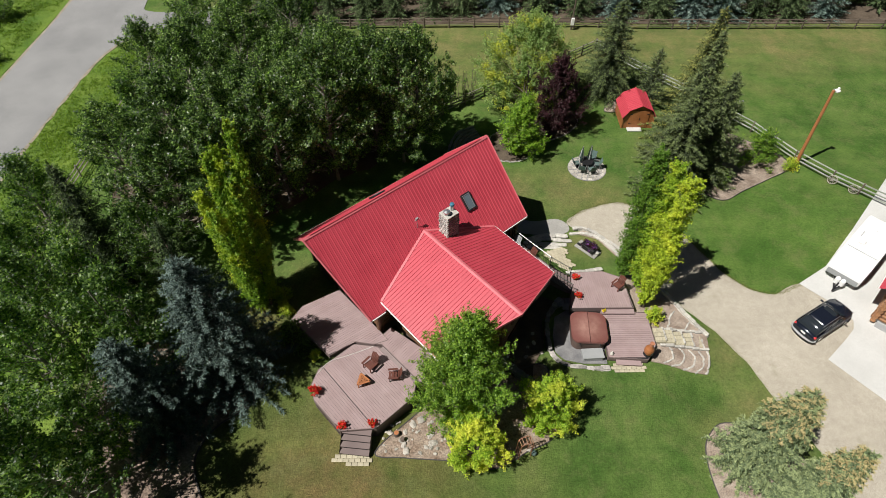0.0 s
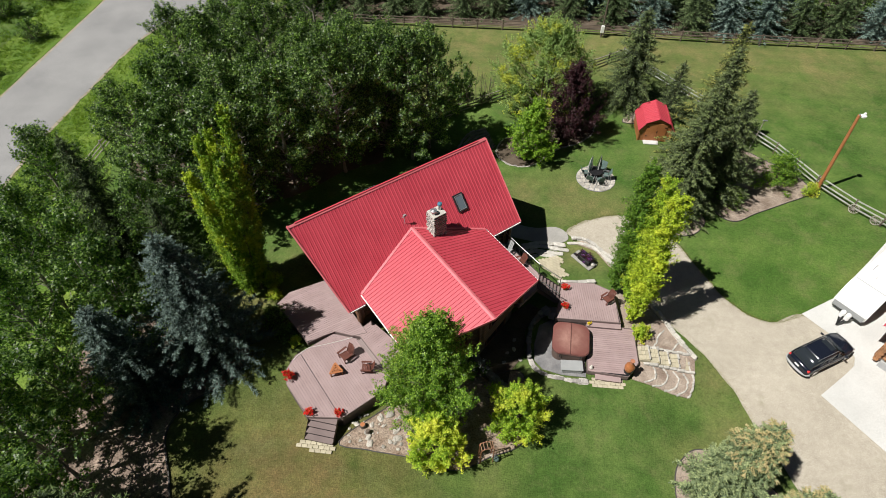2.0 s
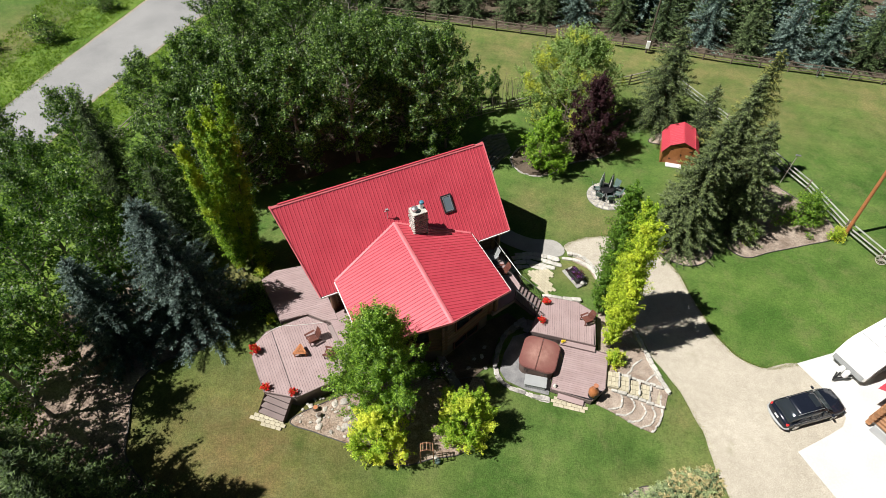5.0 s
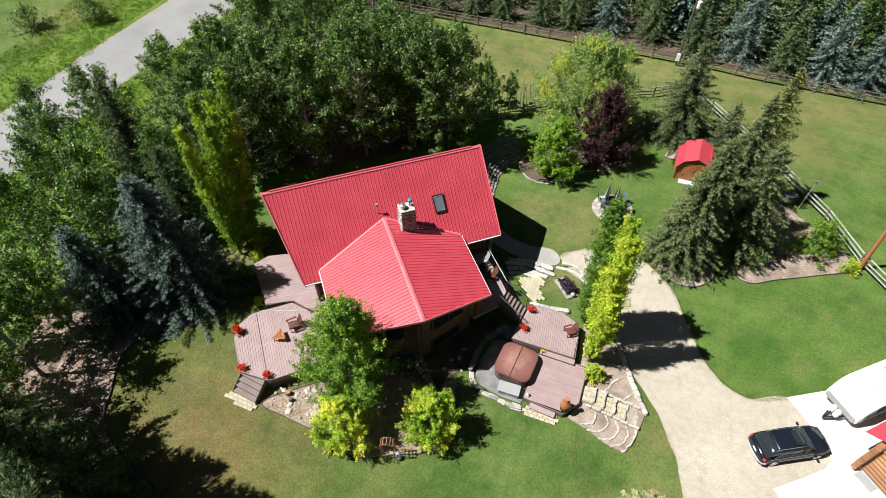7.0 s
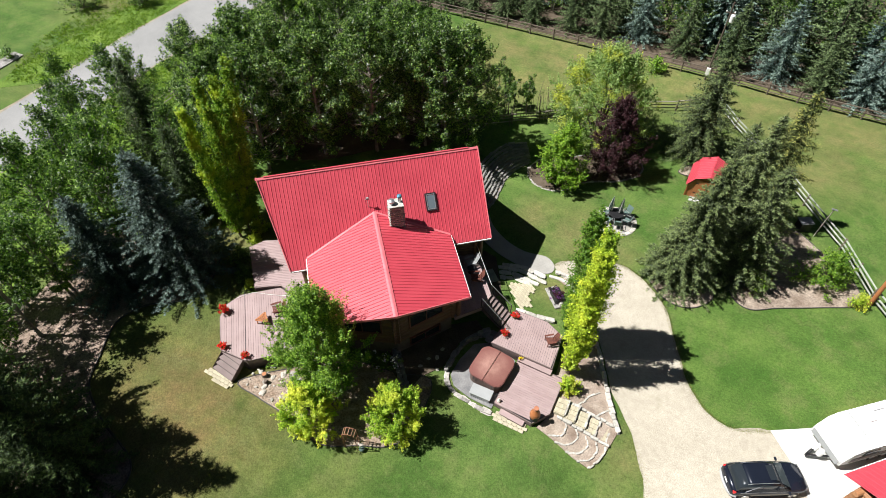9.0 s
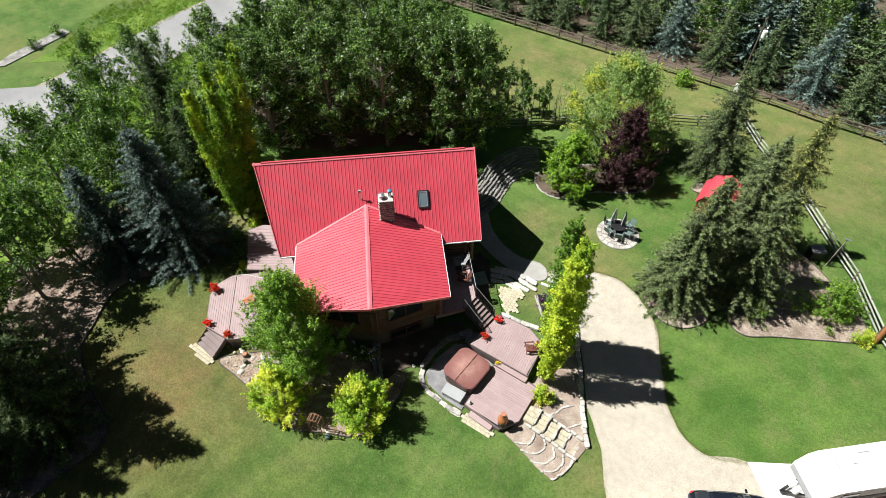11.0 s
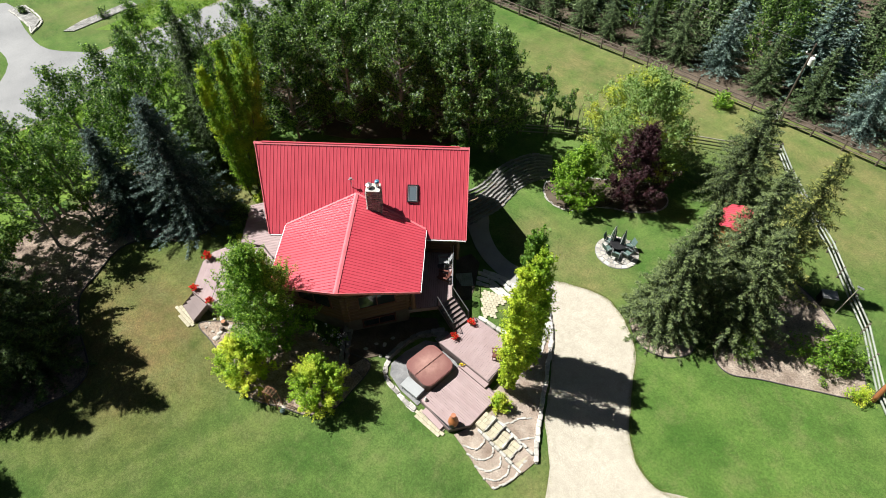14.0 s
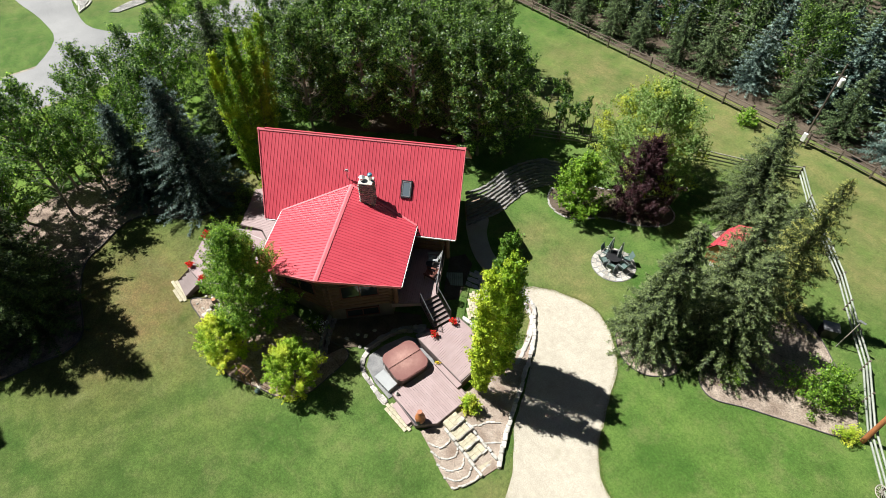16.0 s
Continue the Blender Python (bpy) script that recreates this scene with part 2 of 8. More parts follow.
M = dict(
    lawn=lawn_mat(), roof=roof_mat(), rooftrim=mat("pale_red_trim", (0.56, 0.13, 0.15), (0.62, 0.17, 0.19), 1.0, 20.0, 0.4, bump=0.05, rand=0.03, grain=0.1), glass=glass_mat("dark_glass"),
    gravel=gravel_mat(),
    road=mat("gravel_road", (0.215, 0.216, 0.215), (0.285, 0.284, 0.280), 0.22, 16.0, 0.95, bump=0.4, rand=0, grain=0.3, place="world", spec=0.2),
    concrete=mat("concrete", (0.50, 0.50, 0.475), (0.58, 0.58, 0.555), 0.5, 18.0, 0.85, bump=0.15, rand=0.03, grain=0.2, place="world", spec=0.3),
    walk=mat("grey_concrete_walk", (0.26, 0.25, 0.23), (0.34, 0.33, 0.305), 0.8, 18.0, 0.85, bump=0.2, rand=0.03, grain=0.3, place="world", spec=0.3),
    chips=mat("stone_chips_and_bark", (0.215, 0.150, 0.108), (0.36, 0.295, 0.235), 2.2, 11.0, 0.95, bump=1.0, rand=0, grain=0.9, place="world", dist=0.05, spec=0.15),
    rockbed=mat("grey_rock_bed", (0.17, 0.165, 0.155), (0.34, 0.33, 0.31), 1.2, 6.0, 0.9, bump=1.0, rand=0, grain=0.8, place="world", dist=0.08, spec=0.2),
    shoulder=mat("tan_gravel", (0.22, 0.19, 0.14), (0.36, 0.32, 0.25), 1.5, 16.0, 0.95, bump=0.6, rand=0, grain=0.6, place="world", dist=0.03, spec=0.15),
    tanmulch=mat("tan_bark_mulch", (0.19, 0.145, 0.112), (0.35, 0.29, 0.235), 1.6, 12.0, 0.95, bump=1.0, rand=0, grain=0.85, place="world", dist=0.05, spec=0.15),
    mulch=mat("bark_mulch", (0.240, 0.180, 0.140), (0.43, 0.36, 0.295), 1.2, 16.0, 0.95, bump=1.0, rand=0, grain=0.75, place="world", dist=0.05, spec=0.15),
    litter=mat("leaf_litter", (0.12, 0.088, 0.070), (0.34, 0.262, 0.21), 1.1, 9.0, 0.95, bump=1.0, rand=0, grain=0.85, place="world", dist=0.06, spec=0.15),
    # soil colour holds the deep shade under trees and walls
    soil=mat("shade_darkened_soil", (0.065, 0.050, 0.036), (0.135, 0.106, 0.078), 0.7, 12.0, 0.95, bump=0.9, rand=0, grain=0.6, place="world", dist=0.05, spec=0.15),
    roughgrass=mat("rough_grass", (0.080, 0.155, 0.022), (0.165, 0.240, 0.040), 0.4, 7.0, 0.9, bump=1.0, rand=0, grain=0.6, place="world", dist=0.12, spec=0.2),
    boulder=mat("river_boulder", (0.30, 0.275, 0.235), (0.47, 0.44, 0.385), 2.5, 20.0, 0.9, bump=0.5, rand=0.25, grain=0.4),
    # grey flat stone, toned down to include the tree shade on the terraces
    terrace=mat("shade_toned_flat_stone", (0.125, 0.120, 0.114), (0.265, 0.256, 0.240), 2.0, 18.0, 0.9, bump=0.5, rand=0.25, grain=0.45),
    stone=mat("pale_limestone", (0.38, 0.36, 0.32), (0.56, 0.54, 0.49), 2.5, 24.0, 0.9, bump=0.5, rand=0.2, grain=0.45),
    greystone=mat("grey_slate", (0.15, 0.15, 0.155), (0.30, 0.295, 0.29), 1.5, 20.0, 0.85, bump=0.5, rand=0.2, grain=0.4),
    fieldstone=mat("fieldstone", (0.21, 0.195, 0.18), (0.46, 0.43, 0.395), 3.0, 30.0, 0.85, bump=0.5, rand=0.35, grain=0.4),
    paver=mat("tan_paver", (0.38, 0.340, 0.240), (0.475, 0.43, 0.315), 2.0, 30.0, 0.9, bump=0.3, rand=0.1, grain=0.3),
    deck=mat("composite_deck", (0.285, 0.205, 0.200), (0.345, 0.258, 0.252), 1.0, 40.0, 0.65, bump=0.15, rand=0.05, grain=0.15),
    deckstep=mat("weathered_deck_step", (0.205, 0.162, 0.155), (0.255, 0.205, 0.195), 1.0, 40.0, 0.7, bump=0.15, rand=0.08, grain=0.25),
    arbourwood=mat("arbour_wood", (0.15, 0.055, 0.028), (0.24, 0.095, 0.05), 2.0, 26.0, 0.6, bump=0.25, rand=0.15, grain=0.35),
    palewood=mat("sunlit_pale_wood", (0.26, 0.14, 0.080), (0.36, 0.21, 0.13), 2.0, 26.0, 0.75, bump=0.25, rand=0.15, grain=0.35),
    decktrim=mat("deck_trim", (0.15, 0.11, 0.105), (0.19, 0.145, 0.135), 1.0, 40.0, 0.65, bump=0.15, rand=0.05, grain=0.15),
    orangelog=mat("orange_log_wood", (0.25, 0.115, 0.048), (0.37, 0.185, 0.085), 1.2, 22.0, 0.6, bump=0.35, rand=0.2, grain=0.4),
    # house logs: brown stain darkened further to carry the shade below the eaves
    log=mat("eave_shaded_log_wood", (0.085, 0.040, 0.020), (0.155, 0.076, 0.036), 1.2, 22.0, 0.6, bump=0.35, rand=0.15, grain=0.4),
    cedar=mat("stained_cedar", (0.30, 0.105, 0.035), (0.40, 0.155, 0.055), 1.5, 26.0, 0.55, bump=0.25, rand=0.12, grain=0.35),
    redwood=mat("dark_stained_wood", (0.085, 0.025, 0.016), (0.135, 0.042, 0.026), 2.0, 30.0, 0.8, bump=0.2, rand=0.1, grain=0.3),
    polewood=mat("orange_pole_wood", (0.36, 0.13, 0.045), (0.45, 0.18, 0.07), 1.5, 20.0, 0.7, bump=0.3, rand=0, grain=0.3),
    greywood=mat("weathered_wood", (0.24, 0.22, 0.18), (0.36, 0.33, 0.28), 1.5, 25.0, 0.85, bump=0.3, rand=0.15, grain=0.4),
    darkwood=mat("dark_weathered_wood", (0.085, 0.065, 0.05), (0.14, 0.11, 0.085), 1.5, 25.0, 0.85, bump=0.3, rand=0.15, grain=0.4),
    greenwood=mat("grey_green_fence", (0.20, 0.23, 0.18), (0.33, 0.35, 0.295), 1.5, 25.0, 0.85, bump=0.3, rand=0.15, grain=0.4),
    bark=mat("bark", (0.10, 0.078, 0.06), (0.18, 0.145, 0.115), 3.0, 20.0, 0.9, bump=0.8, rand=0.1, grain=0.5),
    palebark=mat("pale_aspen_bark", (0.19, 0.175, 0.14), (0.32, 0.30, 0.25), 2.0, 14.0, 0.85, bump=0.4, rand=0.1, grain=0.5),
    white=mat("white_paint", (0.76, 0.76, 0.74), (0.82, 0.82, 0.80), 1.0, 20.0, 0.5, bump=0.05, rand=0, grain=0.08),
    paint=mat("flaking_white_paint", (0.50, 0.49, 0.45), (0.66, 0.65, 0.61), 4.0, 30.0, 0.7, bump=0.2, rand=0.05, grain=0.4),
    # the skylight pane's blue-grey tint stands in for reflected sky
    tubcover=vinyl_mat(), skylight=glass_mat("sky_tinted_skylight_glass", (0.11, 0.14, 0.16)),
    tubside=mat("tub_cabinet", (0.09, 0.06, 0.05), (0.13, 0.09, 0.075), 1.0, 25.0, 0.6, bump=0.1, rand=0, grain=0.2),
    black=mat("black_iron", (0.018, 0.018, 0.02), (0.03, 0.03, 0.032), 1.0, 25.0, 0.45, metal=0.3, bump=0.05, rand=0, grain=0.2),
    carpaint=mat("navy_black_car_paint", (0.010, 0.013, 0.022), (0.014, 0.018, 0.030), 0.6, 8.0, 0.16, metal=0.2, bump=0, rand=0, grain=0.05),
    windscreen=glass_mat("sky_tinted_windscreen", (0.13, 0.165, 0.18)),
    tyre=mat("tyre_rubber", (0.02, 0.02, 0.02), (0.03, 0.03, 0.03), 2.0, 30.0, 0.85, bump=0.3, rand=0, grain=0.2),
    alloy=mat("alloy", (0.55, 0.55, 0.56), (0.62, 0.62, 0.63), 2.0, 30.0, 0.3, metal=0.9, bump=0, rand=0, grain=0.1),
    redlens=mat("red_lens", (0.5, 0.02, 0.02), (0.6, 0.03, 0.03), 2.0, 30.0, 0.2, bump=0, rand=0, grain=0.05),
    steel=mat("galvanised_steel", (0.45, 0.46, 0.47), (0.55, 0.56, 0.57), 2.0, 30.0, 0.35, metal=0.8, bump=0.05, rand=0, grain=0.15),
    bluecap=mat("blue_cowl", (0.06, 0.20, 0.30), (0.09, 0.26, 0.36), 2.0, 30.0, 0.35, metal=0.3, bump=0, rand=0, grain=0.1),
    canvas=mat("green_canvas", (0.070, 0.115, 0.103), (0.105, 0.155, 0.140), 2.0, 40.0, 0.85, bump=0.3, rand=0.1, grain=0.25),
    plastic=mat("grey_plastic", (0.27, 0.28, 0.28), (0.34, 0.35, 0.35), 1.0, 30.0, 0.55, bump=0.05, rand=0, grain=0.1),
    edging=mat("bed_edging", (0.045, 0.042, 0.04), (0.075, 0.07, 0.065), 2.0, 30.0, 0.8, bump=0.2, rand=0, grain=0.3),
    terracotta=mat("terracotta", (0.34, 0.13, 0.07), (0.42, 0.18, 0.10), 2.0, 30.0, 0.8, bump=0.1, rand=0.1, grain=0.25),
    leaf=leaf_mat("poplar_leaf", (0.024, 0.063, 0.016), (0.415, 0.610, 0.178), rough=0.4, glow=0.66, gloss=0.85, skew=2.4),
    leaf2=leaf_mat("aspen_leaf", (0.038, 0.096, 0.020), (0.370, 0.550, 0.142), rough=0.42, glow=0.72, gloss=0.8, skew=2.4),
    maple=leaf_mat("bright_green_leaf", (0.050, 0.130, 0.012), (0.35, 0.54, 0.068), rough=0.4, glow=0.42, gloss=0.35, skew=1.4),
    columnar=leaf_mat("columnar_poplar_leaf", (0.17, 0.27, 0.015), (0.55, 0.66, 0.050), (0.66, 0.72, 0.060), 0.1, glow=0.3, gloss=0.35),
    yellowbush=leaf_mat("yellow_green_leaf", (0.125, 0.255, 0.017), (0.50, 0.64, 0.060), (0.76, 0.78, 0.09), 0.19, glow=0.4, gloss=0.3),
    limebush=leaf_mat("lime_shrub_leaf", (0.110, 0.235, 0.016), (0.46, 0.62, 0.058), (0.70, 0.74, 0.08), 0.16, glow=0.38, gloss=0.3),
    plum=leaf_mat("purple_leaf", (0.024, 0.008, 0.012), (0.070, 0.024, 0.030), glow=0.2),
    willow=leaf_mat("willow_leaf", (0.105, 0.180, 0.050), (0.30, 0.42, 0.140), (0.48, 0.52, 0.065), 0.1, glow=0.42),
    # spruce pairs: inner tone includes crown shade; young tone mixes new growth and sunlight
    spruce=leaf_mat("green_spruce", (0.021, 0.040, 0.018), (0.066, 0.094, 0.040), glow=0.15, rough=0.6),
    spruce_young=leaf_mat("green_spruce_sunlit_young", (0.052, 0.092, 0.030), (0.145, 0.205, 0.070), glow=0.2, rough=0.6),
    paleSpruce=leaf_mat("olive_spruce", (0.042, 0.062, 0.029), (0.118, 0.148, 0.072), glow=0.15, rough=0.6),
    paleSpruce_young=leaf_mat("olive_spruce_sunlit_young", (0.106, 0.146, 0.056), (0.230, 0.286, 0.112), glow=0.18, rough=0.6),
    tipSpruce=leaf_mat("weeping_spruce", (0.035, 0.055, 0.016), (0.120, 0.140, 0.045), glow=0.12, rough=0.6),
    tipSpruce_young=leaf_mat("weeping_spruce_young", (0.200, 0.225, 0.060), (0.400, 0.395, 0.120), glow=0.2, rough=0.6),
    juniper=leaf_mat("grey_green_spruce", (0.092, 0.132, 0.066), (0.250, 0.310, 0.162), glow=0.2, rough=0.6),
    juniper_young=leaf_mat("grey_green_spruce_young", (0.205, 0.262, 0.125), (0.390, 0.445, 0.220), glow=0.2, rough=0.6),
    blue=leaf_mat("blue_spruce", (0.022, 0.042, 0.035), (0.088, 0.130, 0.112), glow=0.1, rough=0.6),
    blue_young=leaf_mat("blue_spruce_sunlit_young", (0.058, 0.094, 0.080), (0.170, 0.232, 0.202), glow=0.15, rough=0.6),
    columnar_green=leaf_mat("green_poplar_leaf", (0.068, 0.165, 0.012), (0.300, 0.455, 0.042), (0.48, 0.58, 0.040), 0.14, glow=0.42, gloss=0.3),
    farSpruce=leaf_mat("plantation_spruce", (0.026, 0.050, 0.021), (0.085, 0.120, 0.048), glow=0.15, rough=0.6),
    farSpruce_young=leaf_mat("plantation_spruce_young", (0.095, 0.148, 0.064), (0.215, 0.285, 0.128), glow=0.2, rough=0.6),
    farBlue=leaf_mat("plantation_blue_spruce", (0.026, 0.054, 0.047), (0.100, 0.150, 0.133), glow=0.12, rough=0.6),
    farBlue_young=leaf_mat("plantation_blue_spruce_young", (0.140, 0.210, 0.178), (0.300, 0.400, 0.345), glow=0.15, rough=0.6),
    grassleaf=leaf_mat("grass_blade", (0.105, 0.195, 0.022), (0.25, 0.36, 0.055), glow=0.5),
    lime=leaf_mat("lime_green_leaf", (0.095, 0.21, 0.015), (0.37, 0.55, 0.055), rough=0.42, glow=0.34, gloss=0.3, skew=1.3),
    drygrass=leaf_mat("dry_grass_blade", (0.10, 0.13, 0.030), (0.26, 0.25, 0.090), glow=0.25),
    juniper_cone=leaf_mat("cone_brown_tip", (0.32, 0.265, 0.120), (0.50, 0.43, 0.215), glow=0.1),
    columnar_mid=leaf_mat("light_poplar_leaf", (0.100, 0.210, 0.013), (0.40, 0.56, 0.045), (0.54, 0.63, 0.050), 0.1, glow=0.3, gloss=0.3),
    columnar_dark=leaf_mat("dark_poplar_leaf", (0.040, 0.105, 0.010), (0.155, 0.285, 0.030), glow=0.3, gloss=0.3),
    redflower=leaf_mat("red_petal", (0.50, 0.012, 0.014), (0.78, 0.05, 0.03), glow=0.2),
    yellowflower=leaf_mat("yellow_petal", (0.55, 0.40, 0.01), (0.72, 0.58, 0.03), glow=0.25),
    purpleflower=leaf_mat("purple_petal", (0.10, 0.02, 0.16), (0.30, 0.12, 0.36), glow=0.2),
)


# ---- shaping helpers ----
def link_mesh(name, bm, material):
    me = bpy.data.meshes.new(name)
    bm.to_mesh(me)
    bm.free()
    me.materials.append(material)
    return me


def part(name, bm, material, parent, label=""):
    ob = new(name, link_mesh(name, bm, material))
    ob.parent = parent
    if label:
        ob["label"] = label
    return ob


def shared(name, me, parent, m=Matrix.Identity(4), label=""):
    ob = new(name, me)
    ob.parent = parent
    ob.matrix_basis = m
    if label:
        ob["label"] = label
    return ob


def solid(name, bm, material, label="", category="", group="", kind="", m=None):
    ob = new(name, link_mesh(name, bm, material))
    if m is not None:
        ob.matrix_basis = m
    return tagged(ob, label, category, group, kind)


def base(name, m, label, category, group="", kind=""):
    ob = new(name)
    ob.empty_display_size = 0.2
    ob.matrix_basis = m
    return tagged(ob, label, category, group, kind)


def box(sx, sy, sz, at=(0, 0, 0), bevel=0.0, turn=None, bm=None):
    """A box whose foot's centre stands at at."""
    b = bmesh.new()
    bmesh.ops.create_cube(b, size=1.0)
    bmesh.ops.scale(b, vec=(sx, sy, sz), verts=b.verts)
    if bevel:
        bmesh.ops.bevel(b, geom=b.edges, offset=bevel, segments=1, affect="EDGES")
    bmesh.ops.translate(b, vec=(0, 0, sz / 2), verts=b.verts)
    mm = Matrix.Translation(at) @ (turn or Matrix.Identity(4))
    bmesh.ops.transform(b, matrix=mm, verts=b.verts)
    return join(bm, b)


def join(bm, b):
    if bm is None:
        return b
    tmp = bpy.data.meshes.new("tmp")
    b.to_mesh(tmp)
    b.free()
    bm.from_mesh(tmp)
    bpy.data.meshes.remove(tmp)
    return bm


def rod(a, b_, r, r2=None, sides=8, bm=None):
    a, b_ = Vector(a), Vector(b_)
    b = bmesh.new()
    d = b_ - a
    bmesh.ops.create_cone(b, cap_ends=True, segments=sides, radius1=r, radius2=r if r2 is None else r2, depth=d.length)
    bmesh.ops.transform(b, matrix=Matrix.Translation((a + b_) / 2) @ d.to_track_quat("Z", "Y").to_matrix().to_4x4(), verts=b.verts)
    return join(bm, b)


def lathe(profile, sides=16, at=(0, 0, 0), bm=None):
    """Turned shape from (radius, height) pairs."""
    b = bmesh.new()
    rings = []
    for r, z in profile:
        rings.append([b.verts.new((at[0] + r * math.cos(2 * math.pi * k / sides), at[1] + r * math.sin(2 * math.pi * k / sides), at[2] + z)) for k in range(sides)])
    for p, q in zip(rings, rings[1:]):
        for k in range(sides):
            b.faces.new((p[k], p[(k + 1) % sides], q[(k + 1) % sides], q[k]))
    b.faces.new(rings[0][::-1])
    b.faces.new(rings[-1])
    return join(bm, b)


def prism(poly, z0, z1, bm=None):
    """A plan polygon raised from z0 to z1."""
    b = bmesh.new()
    if sum(p[0] * q[1] - q[0] * p[1] for p, q in zip(poly, poly[1:] + poly[:1])) < 0:
        poly = poly[::-1]
    lo, hi = [b.verts.new((x, y, z0)) for x, y in poly], [b.verts.new((x, y, z1)) for x, y in poly]
    b.faces.new(hi)
    b.faces.new(lo[::-1])
    for k in range(len(poly)):
        j = (k + 1) % len(poly)
        b.faces.new((lo[k], lo[j], hi[j], hi[k]))
    return join(bm, b)


def tube(points, r, sides=6, bm=None, r_end=None):
    pts = [Vector(p) for p in points]
    b = bmesh.new()
    rings = []
    for i, p in enumerate(pts):
        d = (pts[min(i + 1, len(pts) - 1)] - pts[max(i - 1, 0)]).normalized()
        s = d.cross(Vector((0, 0, 1)))
        s = s.normalized() if s.length > 1e-3 else Vector((1, 0, 0))
        t = d.cross(s)
        rr = r if r_end is None else r + (r_end - r) * i / (len(pts) - 1)
        rings.append([b.verts.new(p + (s * math.cos(2 * math.pi * k / sides) + t * math.sin(2 * math.pi * k / sides)) * rr) for k in range(sides)])
    for p, q in zip(rings, rings[1:]):
        for k in range(sides):
            b.faces.new((p[k], p[(k + 1) % sides], q[(k + 1) % sides], q[k]))
    b.faces.new(rings[0])
    b.faces.new(rings[-1][::-1])
    bmesh.ops.recalc_face_normals(b, faces=b.faces)
    return join(bm, b)


def curve_through(pts, steps=6, closed=False):
    """A smooth plan line through a few corner points."""
    out, n = [], len(pts)
    for i in range(n if closed else n - 1):
        if closed:
            p0, p1, p2, p3 = (Vector(pts[(i + k) % n]) for k in (-1, 0, 1, 2))
        else:
            p0, p1, p2, p3 = (Vector(pts[max(0, min(n - 1, i + k))]) for k in (-1, 0, 1, 2))
        for s in range(steps):
            t = s / steps
            out.append(tuple(0.5 * (2 * p1 + (p2 - p0) * t + (2 * p0 - 5 * p1 + 4 * p2 - p3) * t * t + (3 * p1 - p0 - 3 * p2 + p3) * t ** 3)))
    if not closed:
        out.append(tuple(pts[-1]))
    return out


# ---- the ground's levels: the front lawn and house stand higher, the drive lower ----
LEVELS = np.array([(-5.6, 11.3, .84), (-6.7, 8.3, 1.0), (-12, 10.7, 1.2), (10.1, 17.0, .15), (12, 16.8, .05), (16.1, 17.15, -.75), (23.6, 18.1, -.3),
                   (24.3, 23.9, -.3), (19.6, 24.2, -.3), (24, 34.4, -.27), (8.1, 32.2, -.2), (28.8, 35.9, .06), (30.5, 34.2, .2), (15.5, 41.2, 0),
                   (13.7, 56.9, .2), (25, 58.7, 0), (-35, 58, -.4), (-31.6, 59.2, -.3), (6, 13.8, .4), (2, 10, .6), (12, 36, -.15), (40, 45, .1),
                   (-20, 25, .6), (-10, 20, 1.0), (15, 8, -.4), (0, 0, .7), (30, 5, -.3), (18, 20, -.5), (13.2, 19.3, .4), (14.7, 19.2, -.05), (16.3, 19.2, -.5), (-45, 20, 0), (-60, 60, 0), (60, 60, 0)])


def level(x, y):
    w = 1 / ((LEVELS[:, 0] - x) ** 2 + (LEVELS[:, 1] - y) ** 2 + 6) ** 2
    return float((w * LEVELS[:, 2]).sum() / w.sum())


def inside(p, poly):
    x, y = p
    c = False
    for (x1, y1), (x2, y2) in zip(poly, poly[1:] + poly[:1]):
        if (y1 > y) != (y2 > y) and x < (x2 - x1) * (y - y1) / (y2 - y1) + x1:
            c = not c
    return c


def sheet(name, poly, lift, material, label="", cell=1.0, kind="structure", depth=0.12, category=""):
    """A surface laid on the ground over a plan polygon, with a skirt that sinks into the ground."""
    b = bmesh.new()
    vs = [b.verts.new((x, y, 0)) for x, y in poly]
    f = b.faces.new(vs)
    f.normal_update()
    if f.normal.z < 0:
        f.normal_flip()
    xs, ys = [p[0] for p in poly], [p[1] for p in poly]
    for axis, lo, hi in ((0, min(xs), max(xs)), (1, min(ys), max(ys))):
        k = math.ceil(lo / cell) * cell
        while k < hi:
            co, no = [0, 0, 0], [0, 0, 0]
            co[axis], no[axis] = k, 1
            bmesh.ops.bisect_plane(b, geom=b.verts[:] + b.edges[:] + b.faces[:], plane_co=co, plane_no=no, dist=1e-5)
            k += cell
    for v in b.verts:
        v.co.z = level(v.co.x, v.co.y) + lift
    rim = [e for e in b.edges if e.is_boundary]
    ex = bmesh.ops.extrude_edge_only(b, edges=rim)
    for v in (g for g in ex["geom"] if isinstance(g, bmesh.types.BMVert)):
        v.co.z -= depth
    return solid(name, b, material, label, category, kind=kind)


def wobble(poly, amount, seed=0):
    return [(x + amount * noise.noise((x * 0.9, y * 0.9, seed)), y + amount * noise.noise((x * 0.9, y * 0.9, seed + 7.3))) for x, y in poly]


